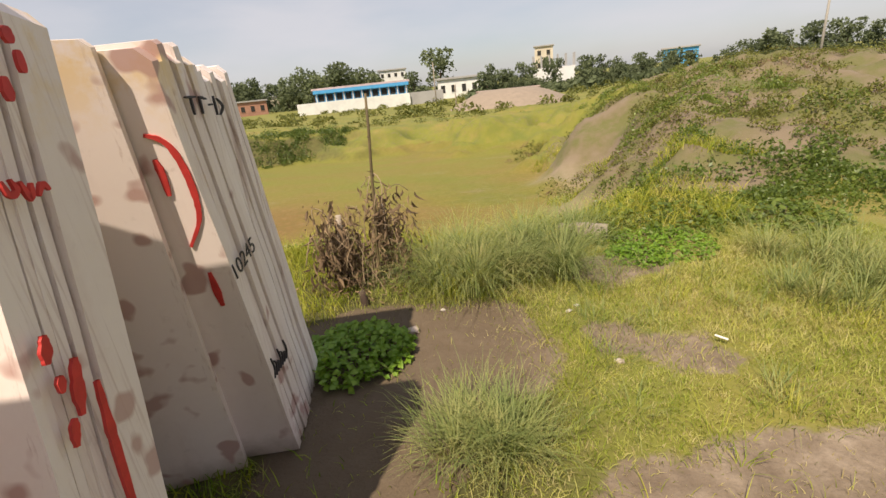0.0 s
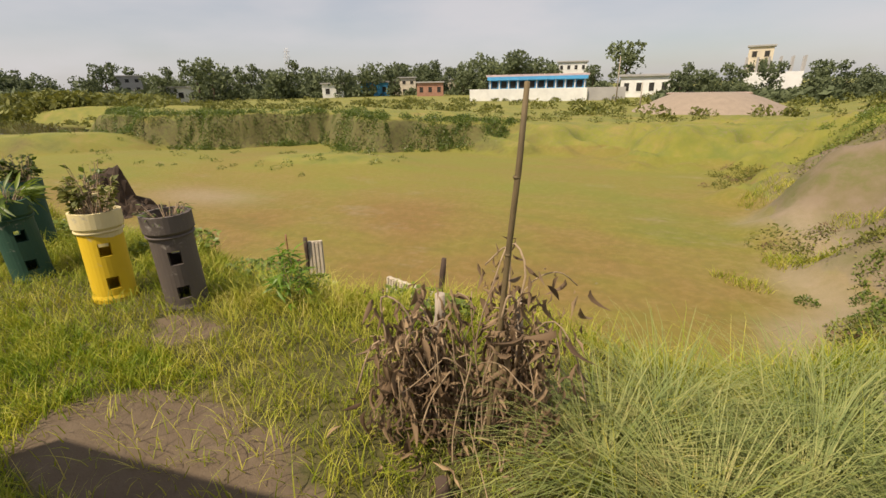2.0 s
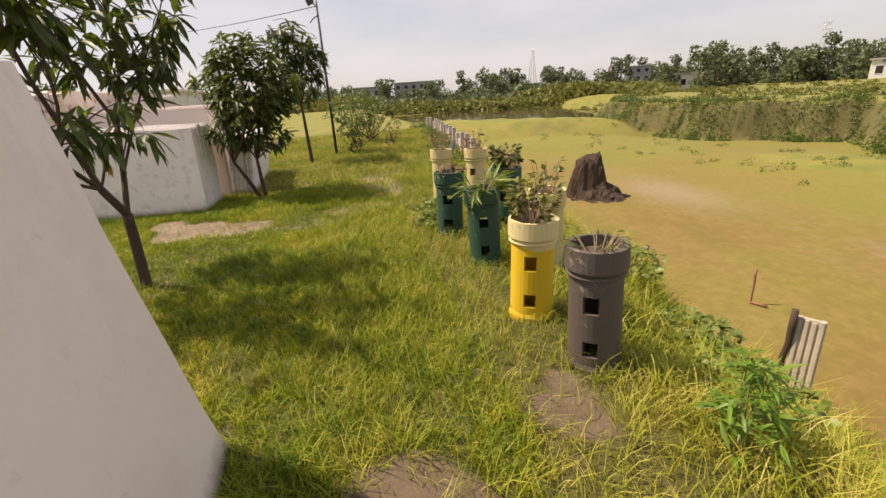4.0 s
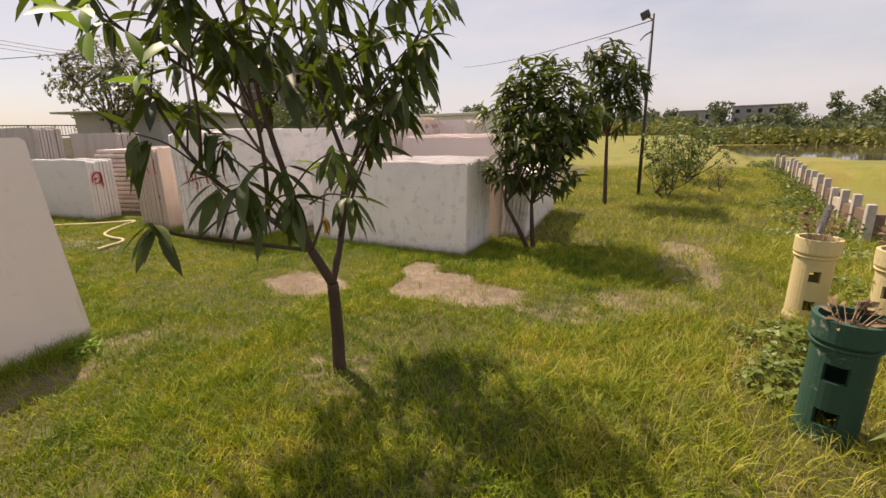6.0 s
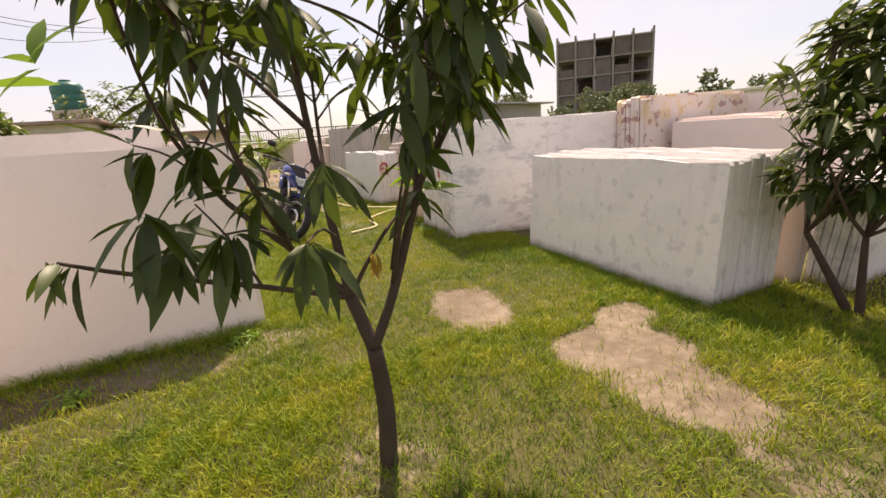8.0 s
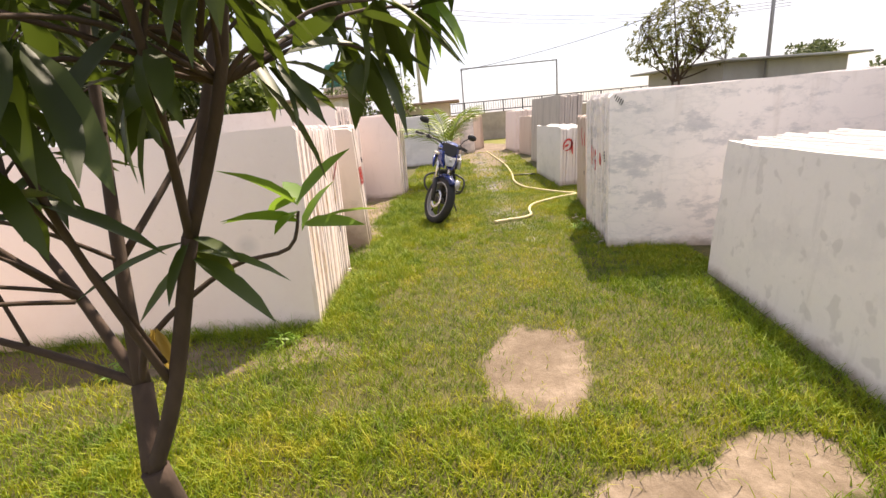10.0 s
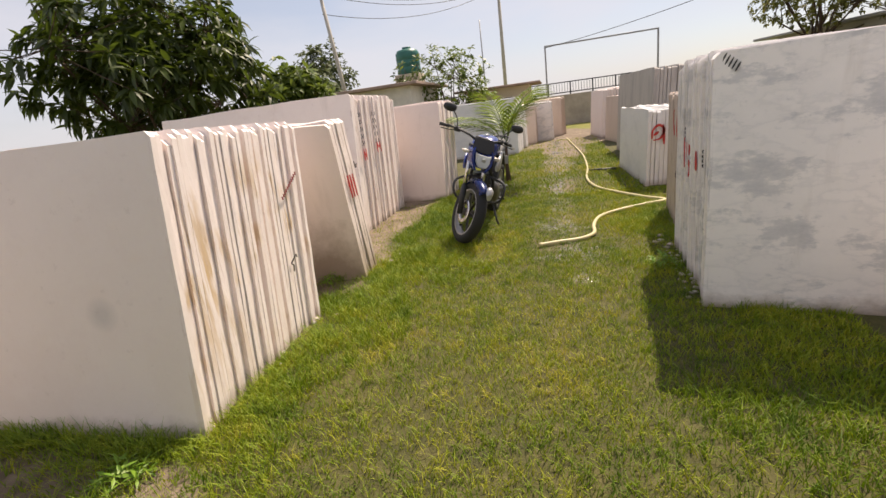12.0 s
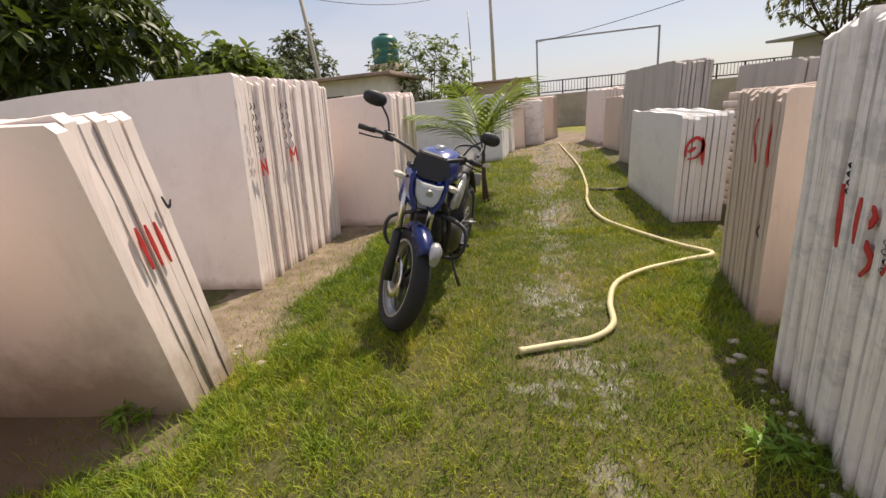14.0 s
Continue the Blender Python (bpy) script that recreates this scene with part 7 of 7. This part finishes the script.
for lo, hi, d0, d1, n_, s0, s1 in ((3, 62, 98, 145, 520, 1.4, 3.4), (58, 152, 76, 118, 560, 1.4, 3.2), (-50, -3, 46, 66, 260, 0.6, 1.35)):
    belt = np.array([polar(a, d) for a, d in zip(rand(n_, lo, hi), rand(n_, d0, d1))])
    scrub_field("continuous belt of dark green trees and bushes on the horizon", belt, rand(n_, s0, s1), 110, 0.34, M_FAR, "tree_belt")
hill = np.stack([rand(1700, 1.8, 16), rand(1700, 4.6, 15)], -1)
hill = hill[wob(hill[:, 0], hill[:, 1], 0.9, 2.0) + 0.5 * wob(hill[:, 0], hill[:, 1], 2.7, 4.0) > -0.12]
scrub_field("patchy green and dry scrub on the earth mound", hill, rand(len(hill), 0.07, 0.30), 90, 0.05, M_SCRUB)
dry = hill[::5] + rand(len(hill[::5]) * 2, -0.4, 0.4).reshape(-1, 2)
scrub_field("withered brown scrub on the earth mound", dry, rand(len(dry), 0.06, 0.20), 70, 0.045, M_DEAD)
side = np.stack([rand(500, 0, 1), rand(500, 5.6, 16)], -1)
side[:, 0] = pond_side(side[:, 0], side[:, 1]) - 0.6 + 3.4 * side[:, 0]
side = side[wob(side[:, 0], side[:, 1], 1.2, 7.0) + 0.4 * wob(side[:, 0], side[:, 1], 3.3, 1.0) > 0.0]
scrub_field("low green scrub on the pond slope", side, rand(len(side), 0.07, 0.26), 90, 0.05, M_CREEP)
verge = np.stack([rand(150, 1.0, 4.2), rand(150, 3.75, 4.9)], -1)
scrub_field("yellow-green weeds along the yard edge", verge, rand(150, 0.06, 0.18), 90, 0.04, M_CREEP)
near = np.stack([rand(60, 1.7, 5.5), rand(60, 4.1, 7.5)], -1)
scrub_field("leafy weeds at the foot of the earth mound", near, rand(60, 0.10, 0.28), 140, 0.05, M_BUSH)
bank = np.stack([rand(900, -32, -4), rand(900, 0, 1)], -1)
bank[:, 1] = far_shore(bank[:, 0], 0) - 1.0 + 2.0 * bank[:, 1] ** 1.4
bank = bank[wob(bank[:, 0], bank[:, 0] * 0, 1.3, 2.0) > -0.3 + 0.4 * rand(900, -1, 1)]
scrub_field("dark bushes on the far eroded bank", bank, 0.10 + 0.34 * rand(len(bank), 0, 1) ** 2, 130, 0.06, M_BUSH)
bank2 = np.stack([rand(60, -6, 9), rand(60, 0, 1)], -1)
bank2[:, 1] = far_shore(bank2[:, 0], 0) - 0.2 + 3.5 * bank2[:, 1]
scrub_field("yellowish scrub on the far bank", bank2, rand(60, 0.12, 0.34), 60, 0.08, M_SCRUB)
plain = np.stack([rand(420, -60, 25), rand(420, 20, 60)], -1)
scrub_field("low bushes over the far fields", plain, rand(420, 0.3, 0.85), 70, 0.15, M_SCRUB)
hedge = np.array([polar(a, d) for a, d in zip(rand(640, 52, 108), rand(640, 58, 74))])
scrub_field("dense scrub belt beyond the brown pool", hedge, rand(640, 1.0, 2.2), 90, 0.24, M_SCRUB)
isle = np.stack([rand(60, -21, -6), rand(60, 11, 15)], -1)
scrub_field("low green plants on the grassy island", isle, rand(60, 0.08, 0.25), 40, 0.06, M_BUSH)
fl = np.stack([rand(70, -18, -7.4), np.zeros(70)], -1)
fl[:, 1] = bank_edge(fl[:, 0]) - rand(70, -0.5, 0.35)
scrub_field("green weeds along the bank fence", fl, rand(70, 0.12, 0.36), 110, 0.05, M_BUSH)
lefty = np.array([polar(a, d) for a, d in zip(rand(160, 96, 128), rand(160, 16, 40))])
scrub_field("yellow-green bushes past the end of the lawn", lefty, rand(160, 0.3, 0.9), 80, 0.14, M_BUSH)

# far water
M_WATER, _nt, _b = material("brown_pool_water", 0.06)
_b.inputs["Base Color"].default_value = (0.055, 0.042, 0.028, 1)
bump(_nt, _b, noise_node(_nt, 6, 3), 0.02, 0.01)
bm = bmesh.new()
pts = [polar(a, d) for a, d in ((60, 30), (66, 30), (76, 30), (86, 32), (87, 44), (84, 55), (74, 57), (64, 54), (59, 42))]
bm.faces.new([bm.verts.new((x, y, -1.02)) for x, y in pts][::-1])
bmesh.ops.recalc_face_normals(bm, faces=bm.faces)
tagged(part("water", bm, M_WATER), "still brown pool beyond the grassy island", "water", kind="structure")

# buildings across the pond


def far_house(yaw, dist, w, h, mat, label, wins=3, floors=1, turn=None, roof=M_GREYWALL, name="distant_house"):
    at = polar(yaw, dist)
    t = yaw if turn is None else turn
    ws = [("f", -w / 2 + w * (i + 0.5) / wins, fl * h / floors + h / floors * 0.3, w / wins * 0.4, h / floors * 0.4) for i in range(wins) for fl in range(floors)]
    return house(name, label, at, (w, w * 0.7, h), 0.25, mat, roof, ws, t, 0.25)


# the long blue school behind a white wall
sch = polar(10.5, 56)
school = house("school_building", "long low building with blue walls, white band and flat roof", sch, (10.5, 4.5, 2.55), 0.22, M_BLUEWALL, simple("pinkish_roof_edge", (0.55, 0.42, 0.42), 0.8), [("f", -4.6 + 1.02 * k, 1.35, 0.62, 0.75) for k in range(10)], 11, 0.3, "school")
for k in range(11):
    part("pillar", box((-5.1 + 1.02 * k - 0.06, -2.42, 0.2), (-5.1 + 1.02 * k + 0.06, -2.3, 2.45)), M_WHITEWALL, school)
part("blue_fascia", box((-5.4, -2.62, 2.2), (5.4, -2.5, 2.55)), M_BLUEWALL, school)
w = thing("boundary_wall", Matrix.Translation((*polar(11.2, 51), on_ground(*polar(11.2, 51)))) @ Matrix.Rotation(radians(11), 4, "Z"), "long whitewashed boundary wall in front of the blue building", "wall")
part("wall", box((-6.4, -0.12, -0.4), (5.8, 0.12, 1.25), 0.01), M_WHITEWALL, w)
part("wall_end", box((5.9, 0.2, -0.4), (9.6, 0.45, 1.25), 0.01), M_GREYWALL, w)
far_house(6.5, 100, 5.5, 5.6, M_WHITEWALL, "white three-storey house in the far town", 4, 3)
far_house(-1.4, 62, 5.4, 2.3, M_WHITEWALL, "low white house with a flat roof", 4)
far_house(34.6, 95, 4.0, 2.6, M_WHITEWALL, "small white house on the far fields", 2)
far_house(29.7, 98, 5.5, 2.6, M_BLUEWALL, "small pale blue house on the far fields", 3)
far_house(23.1, 92, 5.0, 2.4, M_BRICK, "small brick house with a pale top floor", 3)
far_house(26.2, 105, 5.0, 3.4, M_TANWALL, "cream house in the far town", 3, 2)
far_house(20.5, 110, 5.0, 3.0, M_TANWALL, "cream house among far trees", 3)
far_house(47.0, 125, 7.0, 5.6, M_GREYWALL, "grey three-storey building in the far treeline", 4, 3)
far_house(50.5, 95, 6.0, 2.4, M_WHITEWALL, "long white shed in the far treeline", 3)
far_house(80.5, 125, 10.0, 5.6, M_GREYWALL, "dark grey building in the far treeline", 5, 3)
far_house(85.5, 118, 9.0, 4.6, M_GREYWALL, "dark low building in the far treeline", 4, 2)
far_house(67.0, 115, 6.0, 2.6, M_WHITEWALL, "white roofed shed in the far treeline", 3)
far_house(55.0, 118, 5.0, 4.8, M_GREYWALL, "dark square house in the far treeline", 3, 3)
far_house(-11.6, 95, 3.4, 6.6, M_TANWALL, "tall pinkish brick building above the trees", 2, 3)
far_house(-26.0, 85, 5.0, 3.0, M_BLUEWALL, "pale blue house half hidden by trees", 2, 2)
bare_house = thing("unfinished_house", Matrix.Translation((*polar(-12.8, 62), on_ground(*polar(-12.8, 62)))) @ Matrix.Rotation(radians(-12), 4, "Z"), "unfinished house with bare concrete columns above its roof", "house")
part("wall", box((-2.6, -1.5, 0), (2.6, 1.5, 2.4), 0.01), M_WHITEWALL, bare_house)
for k in range(6):
    for j in (-1.3, 1.3):
        part("column", box((-2.5 + k - 0.1, j - 0.1, 2.4), (-2.5 + k + 0.1, j + 0.1, 3.9)), M_GREYWALL, bare_house)
hut = house("hut", "dark low hut with a sheet roof on the mound edge", polar(-7.5, 38), (4.5, 2.0, 0.95), 0.08, M_FRAME, M_RUST, [("f", -1.0, 0.4, 0.9, 0.6), ("f", 1.0, 0.4, 0.9, 0.6)], -8, 0.3)


def pylon(yaw, dist, h, label):
    x, y = polar(yaw, dist)
    root = thing("pylon", Matrix.Translation((x, y, on_ground(x, y))), label, "pylon")
    for sx, sy in ((-1, -1), (-1, 1), (1, -1), (1, 1)):
        part("leg", tube([(sx * h * 0.09, sy * h * 0.09, 0), (sx * h * 0.02, sy * h * 0.02, h)], 0.09, 5), M_STEEL, root)
    for k in range(6):
        z = h * (0.12 + 0.14 * k)
        s = h * (0.09 - 0.07 * z / h)
        part("brace", tube([(-s, -s, z), (s, s, z + h * 0.1)], 0.06, 4), M_STEEL, root)
        part("brace", tube([(s, -s, z), (-s, s, z + h * 0.1)], 0.06, 4), M_STEEL, root)
    for z in (0.8, 0.92):
        part("crossarm", box((-h * 0.1, -0.1, h * z), (h * 0.1, 0.1, h * z + 0.15)), M_STEEL, root)


pylon(39.3, 230, 19, "lattice power pylon far behind the trees")
pylon(66.6, 230, 19, "lattice power pylon on the far plain")
utility_pole(polar(-38.7, 32), 5.5, 0.07, "pale utility pole on the mound", M_CONC)
utility_pole(polar(1.5, 48), 4.0, 0.06, "wooden pole by the boundary wall", M_DRYWOOD)
utility_pole(polar(-1.0, 33), 1.6, 0.04, "short pole on the far bank", M_DRYWOOD)

# gravel heap across the pond
gr = polar(-7.6, 31)
bm = bmesh.new()
add_lathe(bm, [(5.2, -0.2), (4.4, 0.25), (3.0, 0.75), (2.2, 1.02), (0.0, 1.06)], 26)
for v in bm.verts:
    v.co.x *= 0.85
    v.co += Vector((noise.noise(v.co * 0.8), noise.noise(v.co * 0.8 + Vector((5, 0, 0))), 0)) * 0.3
heap = part("gravel_heap", bm, simple("pinkish_gravel", (0.27, 0.215, 0.165), 0.95, var=0.2, scale=20, bump_s=0.5))
heap.location = (*gr, -0.55)
tagged(heap, "wide flat-topped heap of pinkish gravel across the pond", "gravel heap")

# dark mud mound near the planters
crag_n = 34
ii, jj = np.meshgrid(np.linspace(-1, 1, crag_n), np.linspace(-1, 1, crag_n))
crag = 0.62 * smooth01(0.5, 0.22, np.hypot((ii + 0.35) / 1.0, jj) + 0.12 * wob(ii, jj, 9.0, 2.0)) + 0.46 * smooth01(1.0, 0.0, np.hypot(ii, jj) + 0.08 * wob(ii, jj, 6.0, 4.0))
crag = np.where(crag > 0.02, crag + 0.07 * wob(ii, jj, 14.0, 1.0) + 0.16 * np.maximum(0, 0.25 - np.abs(ii + 0.45)), crag - 0.2)
crag_i = np.arange(crag_n * crag_n).reshape(crag_n, crag_n)
crag_q = np.stack([crag_i[:-1, :-1], crag_i[:-1, 1:], crag_i[1:, 1:], crag_i[1:, :-1]], -1).reshape(-1, 4)
crag_v = np.stack([ii * 0.85 + 0.05 * wob(ii, jj, 17.0, 3.0), jj * 0.7 + 0.05 * wob(ii, jj, 15.0, 6.0), crag], -1).reshape(-1, 3)
mound = part("earth_mound", mesh_from("earth_mound", crag_v, crag_q), simple("dark_clay", (0.055, 0.036, 0.024), 0.95, var=0.5, scale=9, bump_s=0.7))
mound.location = (-8.9, 7.83, on_ground(-8.9, 7.83) - 0.14)
mound.rotation_euler = (0, 0, radians(40))
tagged(mound, "dark clay mound standing on the pond edge", "earth mound")

# ---------------------------------------------------------------- paint marks and writing on the marble


def stroke(root, pts, width, axis, mat, name="paint_mark"):
    """A flat brush stroke along points on a face; axis: the face's outward normal."""
    n = Vector(axis).normalized()
    inv = root.matrix_world.inverted()
    bm = bmesh.new()
    q = lerp_path(pts, 5)
    r_ = random.Random(len(q) + int(abs(q[0].y) * 1000))
    prev = None
    for i, p in enumerate(q):
        d = (q[min(i + 1, len(q) - 1)] - q[max(i - 1, 0)]).normalized()
        taper = 0.35 + 0.65 * math.sin(math.pi * min(0.95, max(0.05, i / max(1, len(q) - 1))))
        s = n.cross(d).normalized() * width * 0.5 * taper * r_.uniform(0.8, 1.15)
        a, b, c, e = (bm.verts.new(inv @ (p + s)), bm.verts.new(inv @ (p - s)), bm.verts.new(inv @ (p + s - n * 0.006)), bm.verts.new(inv @ (p - s - n * 0.006)))
        if prev:
            bm.faces.new((prev[0], a, b, prev[1]))
            bm.faces.new((prev[2], prev[3], e, c))
            bm.faces.new((prev[0], prev[2], c, a))
            bm.faces.new((prev[1], b, e, prev[3]))
        prev = (a, b, c, e)
    bmesh.ops.recalc_face_normals(bm, faces=bm.faces)
    part(name, bm, mat, root)


bpy.context.view_layer.update()
XA = -0.532
a2 = STACKS["A2"]
FACE = Vector((0.129, -0.99, -0.165)).normalized()
on_face = lambda x, z: Vector((x, 2.05 + (0.129 * (x + 0.54) - 0.165 * z) / 0.99, z)) + FACE * 0.004
for pts, wd in (([(-0.603, 1.106), (-0.575, 1.095), (-0.556, 1.07), (-0.546, 1.02), (-0.546, 0.954), (-0.56, 0.888), (-0.605, 0.82)], 0.017), ([(-0.602, 1.05), (-0.60, 1.01), (-0.604, 0.96)], 0.02), ([(-0.588, 0.74), (-0.589, 0.63)], 0.02)):
    stroke(a2, [on_face(x, z) for x, z in pts], wd, FACE, M_RED)
for pts in ([(1.95, 1.19), (2.01, 1.19)], [(1.98, 1.19), (1.98, 1.13)], [(2.03, 1.19), (2.03, 1.13)], [(2.03, 1.19), (2.07, 1.18)], [(2.08, 1.16), (2.10, 1.16)], [(2.12, 1.19), (2.12, 1.12)], [(2.14, 1.18), (2.17, 1.15), (2.14, 1.12)]):
    stroke(a2, [(XA, 1.945 + (y - 1.95) * 0.8, 1.155 + (z - 1.155) * 0.7) for y, z in pts], 0.006, (1, 0, 0), M_INK)
for k in range(7):
    y = 1.99 + 0.018 * k
    stroke(a2, [(XA, y + 0.02, 0.40 - 0.02 * (k % 3)), (XA, y + 0.03, 0.36), (XA, y + 0.015, 0.33)], 0.005, (1, 0, 0), M_INK)


def writing(root, text, m, size, mat):
    cu = bpy.data.curves.new("writing", "FONT")
    cu.body, cu.size, cu.extrude = text, size, 0.001
    cu.materials.append(mat)
    ob = new("writing", cu)
    ob.parent = root
    ob.matrix_local = root.matrix_world.inverted() @ m
    return ob


# writing runs along +y and up the faces that look to +x
writing(a2, "10245", Matrix.Translation((XA + 0.002, 1.93, 0.70)) @ Matrix(((0, 0, 1), (1, 0, 0), (0, 1, 0))).to_4x4() @ Matrix.Rotation(radians(14), 4, "Z"), 0.066, M_INK)
a1 = STACKS["A1"]
X1 = -0.494
for pts, wd in (([(1.36, 0.875), (1.355, 0.855), (1.348, 0.835)], 0.017), ([(1.357, 0.81), (1.351, 0.785)], 0.014), ([(1.388, 0.82), (1.376, 0.78), (1.364, 0.735)], 0.02), ([(1.351, 0.74), (1.344, 0.725), (1.337, 0.70)], 0.014), ([(1.407, 0.765), (1.396, 0.68), (1.386, 0.60), (1.375, 0.50)], 0.018),
                ([(1.395, 1.085), (1.40, 1.065), (1.412, 1.07), (1.408, 1.085)], 0.009), ([(1.42, 1.08), (1.427, 1.055), (1.436, 1.075)], 0.009), ([(1.44, 1.055), (1.452, 1.07), (1.46, 1.06)], 0.009), ([(1.491, 1.28), (1.491, 1.258)], 0.018), ([(1.497, 1.25), (1.494, 1.22)], 0.014), ([(1.46, 1.215), (1.457, 1.183)], 0.016)):
    stroke(a1, [(X1 - 0.002, y, z) for y, z in pts], wd, (1, 0, 0), M_RED)
l1 = STACKS["L1"]
l1_x = lambda y: -3.777 + 0.07 * (-0.40 - y)
for k in range(11):
    y, z = -1.44 - 0.021 * k, 0.86 + 0.012 * k
    stroke(l1, [(l1_x(y), y, z + 0.010), (l1_x(y), y - 0.011, z - 0.010)], 0.0032, (-1, 0, 0), M_OLDRED)
    stroke(l1, [(l1_x(y), y - 0.011, z + 0.008), (l1_x(y), y, z - 0.009)], 0.0028, (-1, 0, 0), M_OLDRED)
stroke(l1, [(l1_x(y_), y_, z_) for y_, z_ in ((-1.39, 0.41), (-1.40, 0.445), (-1.38, 0.465), (-1.41, 0.48), (-1.45, 0.50), (-1.455, 0.48))], 0.006, (-1, 0, 0), M_INK)
l2 = STACKS["L2"]
for k in range(3):
    y = -2.30 - 0.045 * k
    stroke(l2, [(-3.728, y, 0.86), (-3.728, y - 0.03, 0.68)], 0.017, (-1, 0, 0), M_RED)
stroke(l2, [(-3.728, -2.46, 0.95), (-3.728, -2.48, 0.90), (-3.728, -2.50, 0.93)], 0.010, (-1, 0, 0), M_INK)
l3 = STACKS["L3"]
rr = random.Random(12)
for k, y in enumerate((-4.02, -4.06, -4.42, -4.5)):
    for z in (1.36, 1.28, 1.2, 1.12, 1.04):
        stroke(l3, [(-3.142, y - rr.uniform(0, 0.02) - 0.0, z), (-3.142, y - 0.02, z - 0.03), (-3.142, y + 0.01, z - 0.05)], 0.005, (-1, 0, 0), M_INK)
for pts in ([(-4.02, 0.95), (-4.02, 0.82)], [(-4.02, 0.93), (-4.08, 0.84)], [(-4.08, 0.95), (-4.08, 0.82)], [(-4.45, 1.0), (-4.45, 0.87)], [(-4.45, 1.0), (-4.50, 0.93), (-4.55, 1.0)], [(-4.55, 1.0), (-4.55, 0.87)]):
    stroke(l3, [(-3.142, y, z) for y, z in pts], 0.016, (-1, 0, 0), M_RED)
r1 = STACKS["R1"]
for k in range(5):
    stroke(r1, [(-6.12 - 0.014 * k, -1.655 + 0.004 * k, 1.33 - 0.012 * k), (-6.10 - 0.014 * k, -1.66 + 0.004 * k, 1.29 - 0.012 * k)], 0.008, (0.25, 0.957, 0), M_INK)
for pts in ([(-2.55, 0.86), (-2.53, 0.66)], [(-2.40, 0.84), (-2.36, 0.80), (-2.40, 0.74), (-2.34, 0.68), (-2.38, 0.62)], [(-2.28, 0.84), (-2.24, 0.76), (-2.28, 0.66)], [(-2.44, 0.84), (-2.44, 0.70)], [(-2.15, 0.82), (-2.12, 0.70)]):
    stroke(r1, [(-6.085 - 0.09 * (-1.67 - y) , y, z) for y, z in pts], 0.022, (1, 0, 0), M_RED)
ink_rng = random.Random(31)
for k in range(7):
    y, z = -1.80 - 0.12 * k, 0.42 + 0.085 * ((k * 5) % 8)
    for i in range(4):
        x_, a_ = -6.085 - 0.09 * (-1.67 - y), ink_rng.uniform(-0.006, 0.006)
        stroke(r1, [(x_, y + a_, z - 0.026 * i), (x_, y - 0.012 + a_, z - 0.026 * i - 0.009), (x_, y + a_, z - 0.026 * i - 0.018)], 0.0035, (1, 0, 0), M_INK)
re = STACKS["R1e"]
for pts in ([(-3.40, 1.0), (-3.44, 0.90), (-3.42, 0.80), (-3.36, 0.80), (-3.35, 0.92), (-3.38, 1.0)], [(-3.62, 1.0), (-3.65, 0.92), (-3.62, 0.84), (-3.60, 0.78)]):
    stroke(re, [(-6.302 - 0.1 * (-3.3 - y), y, z) for y, z in pts], 0.018, (1, 0, 0), M_RED)
stroke(re, [(-6.31, -3.40, 0.50), (-6.31, -3.43, 0.45), (-6.31, -3.38, 0.42)], 0.008, (1, 0, 0), M_INK)
r2 = STACKS["R2"]
for pts in ([(-6.46, 0.60), (-6.47, 0.70), (-6.54, 0.76), (-6.60, 0.70), (-6.56, 0.60), (-6.48, 0.58)], [(-6.59, 0.76), (-6.60, 0.52)], [(-6.48, 0.64), (-6.54, 0.68)]):
    stroke(r2, [(x, -5.285, z) for x, z in pts], 0.03, (0, 1, 0), M_RED)
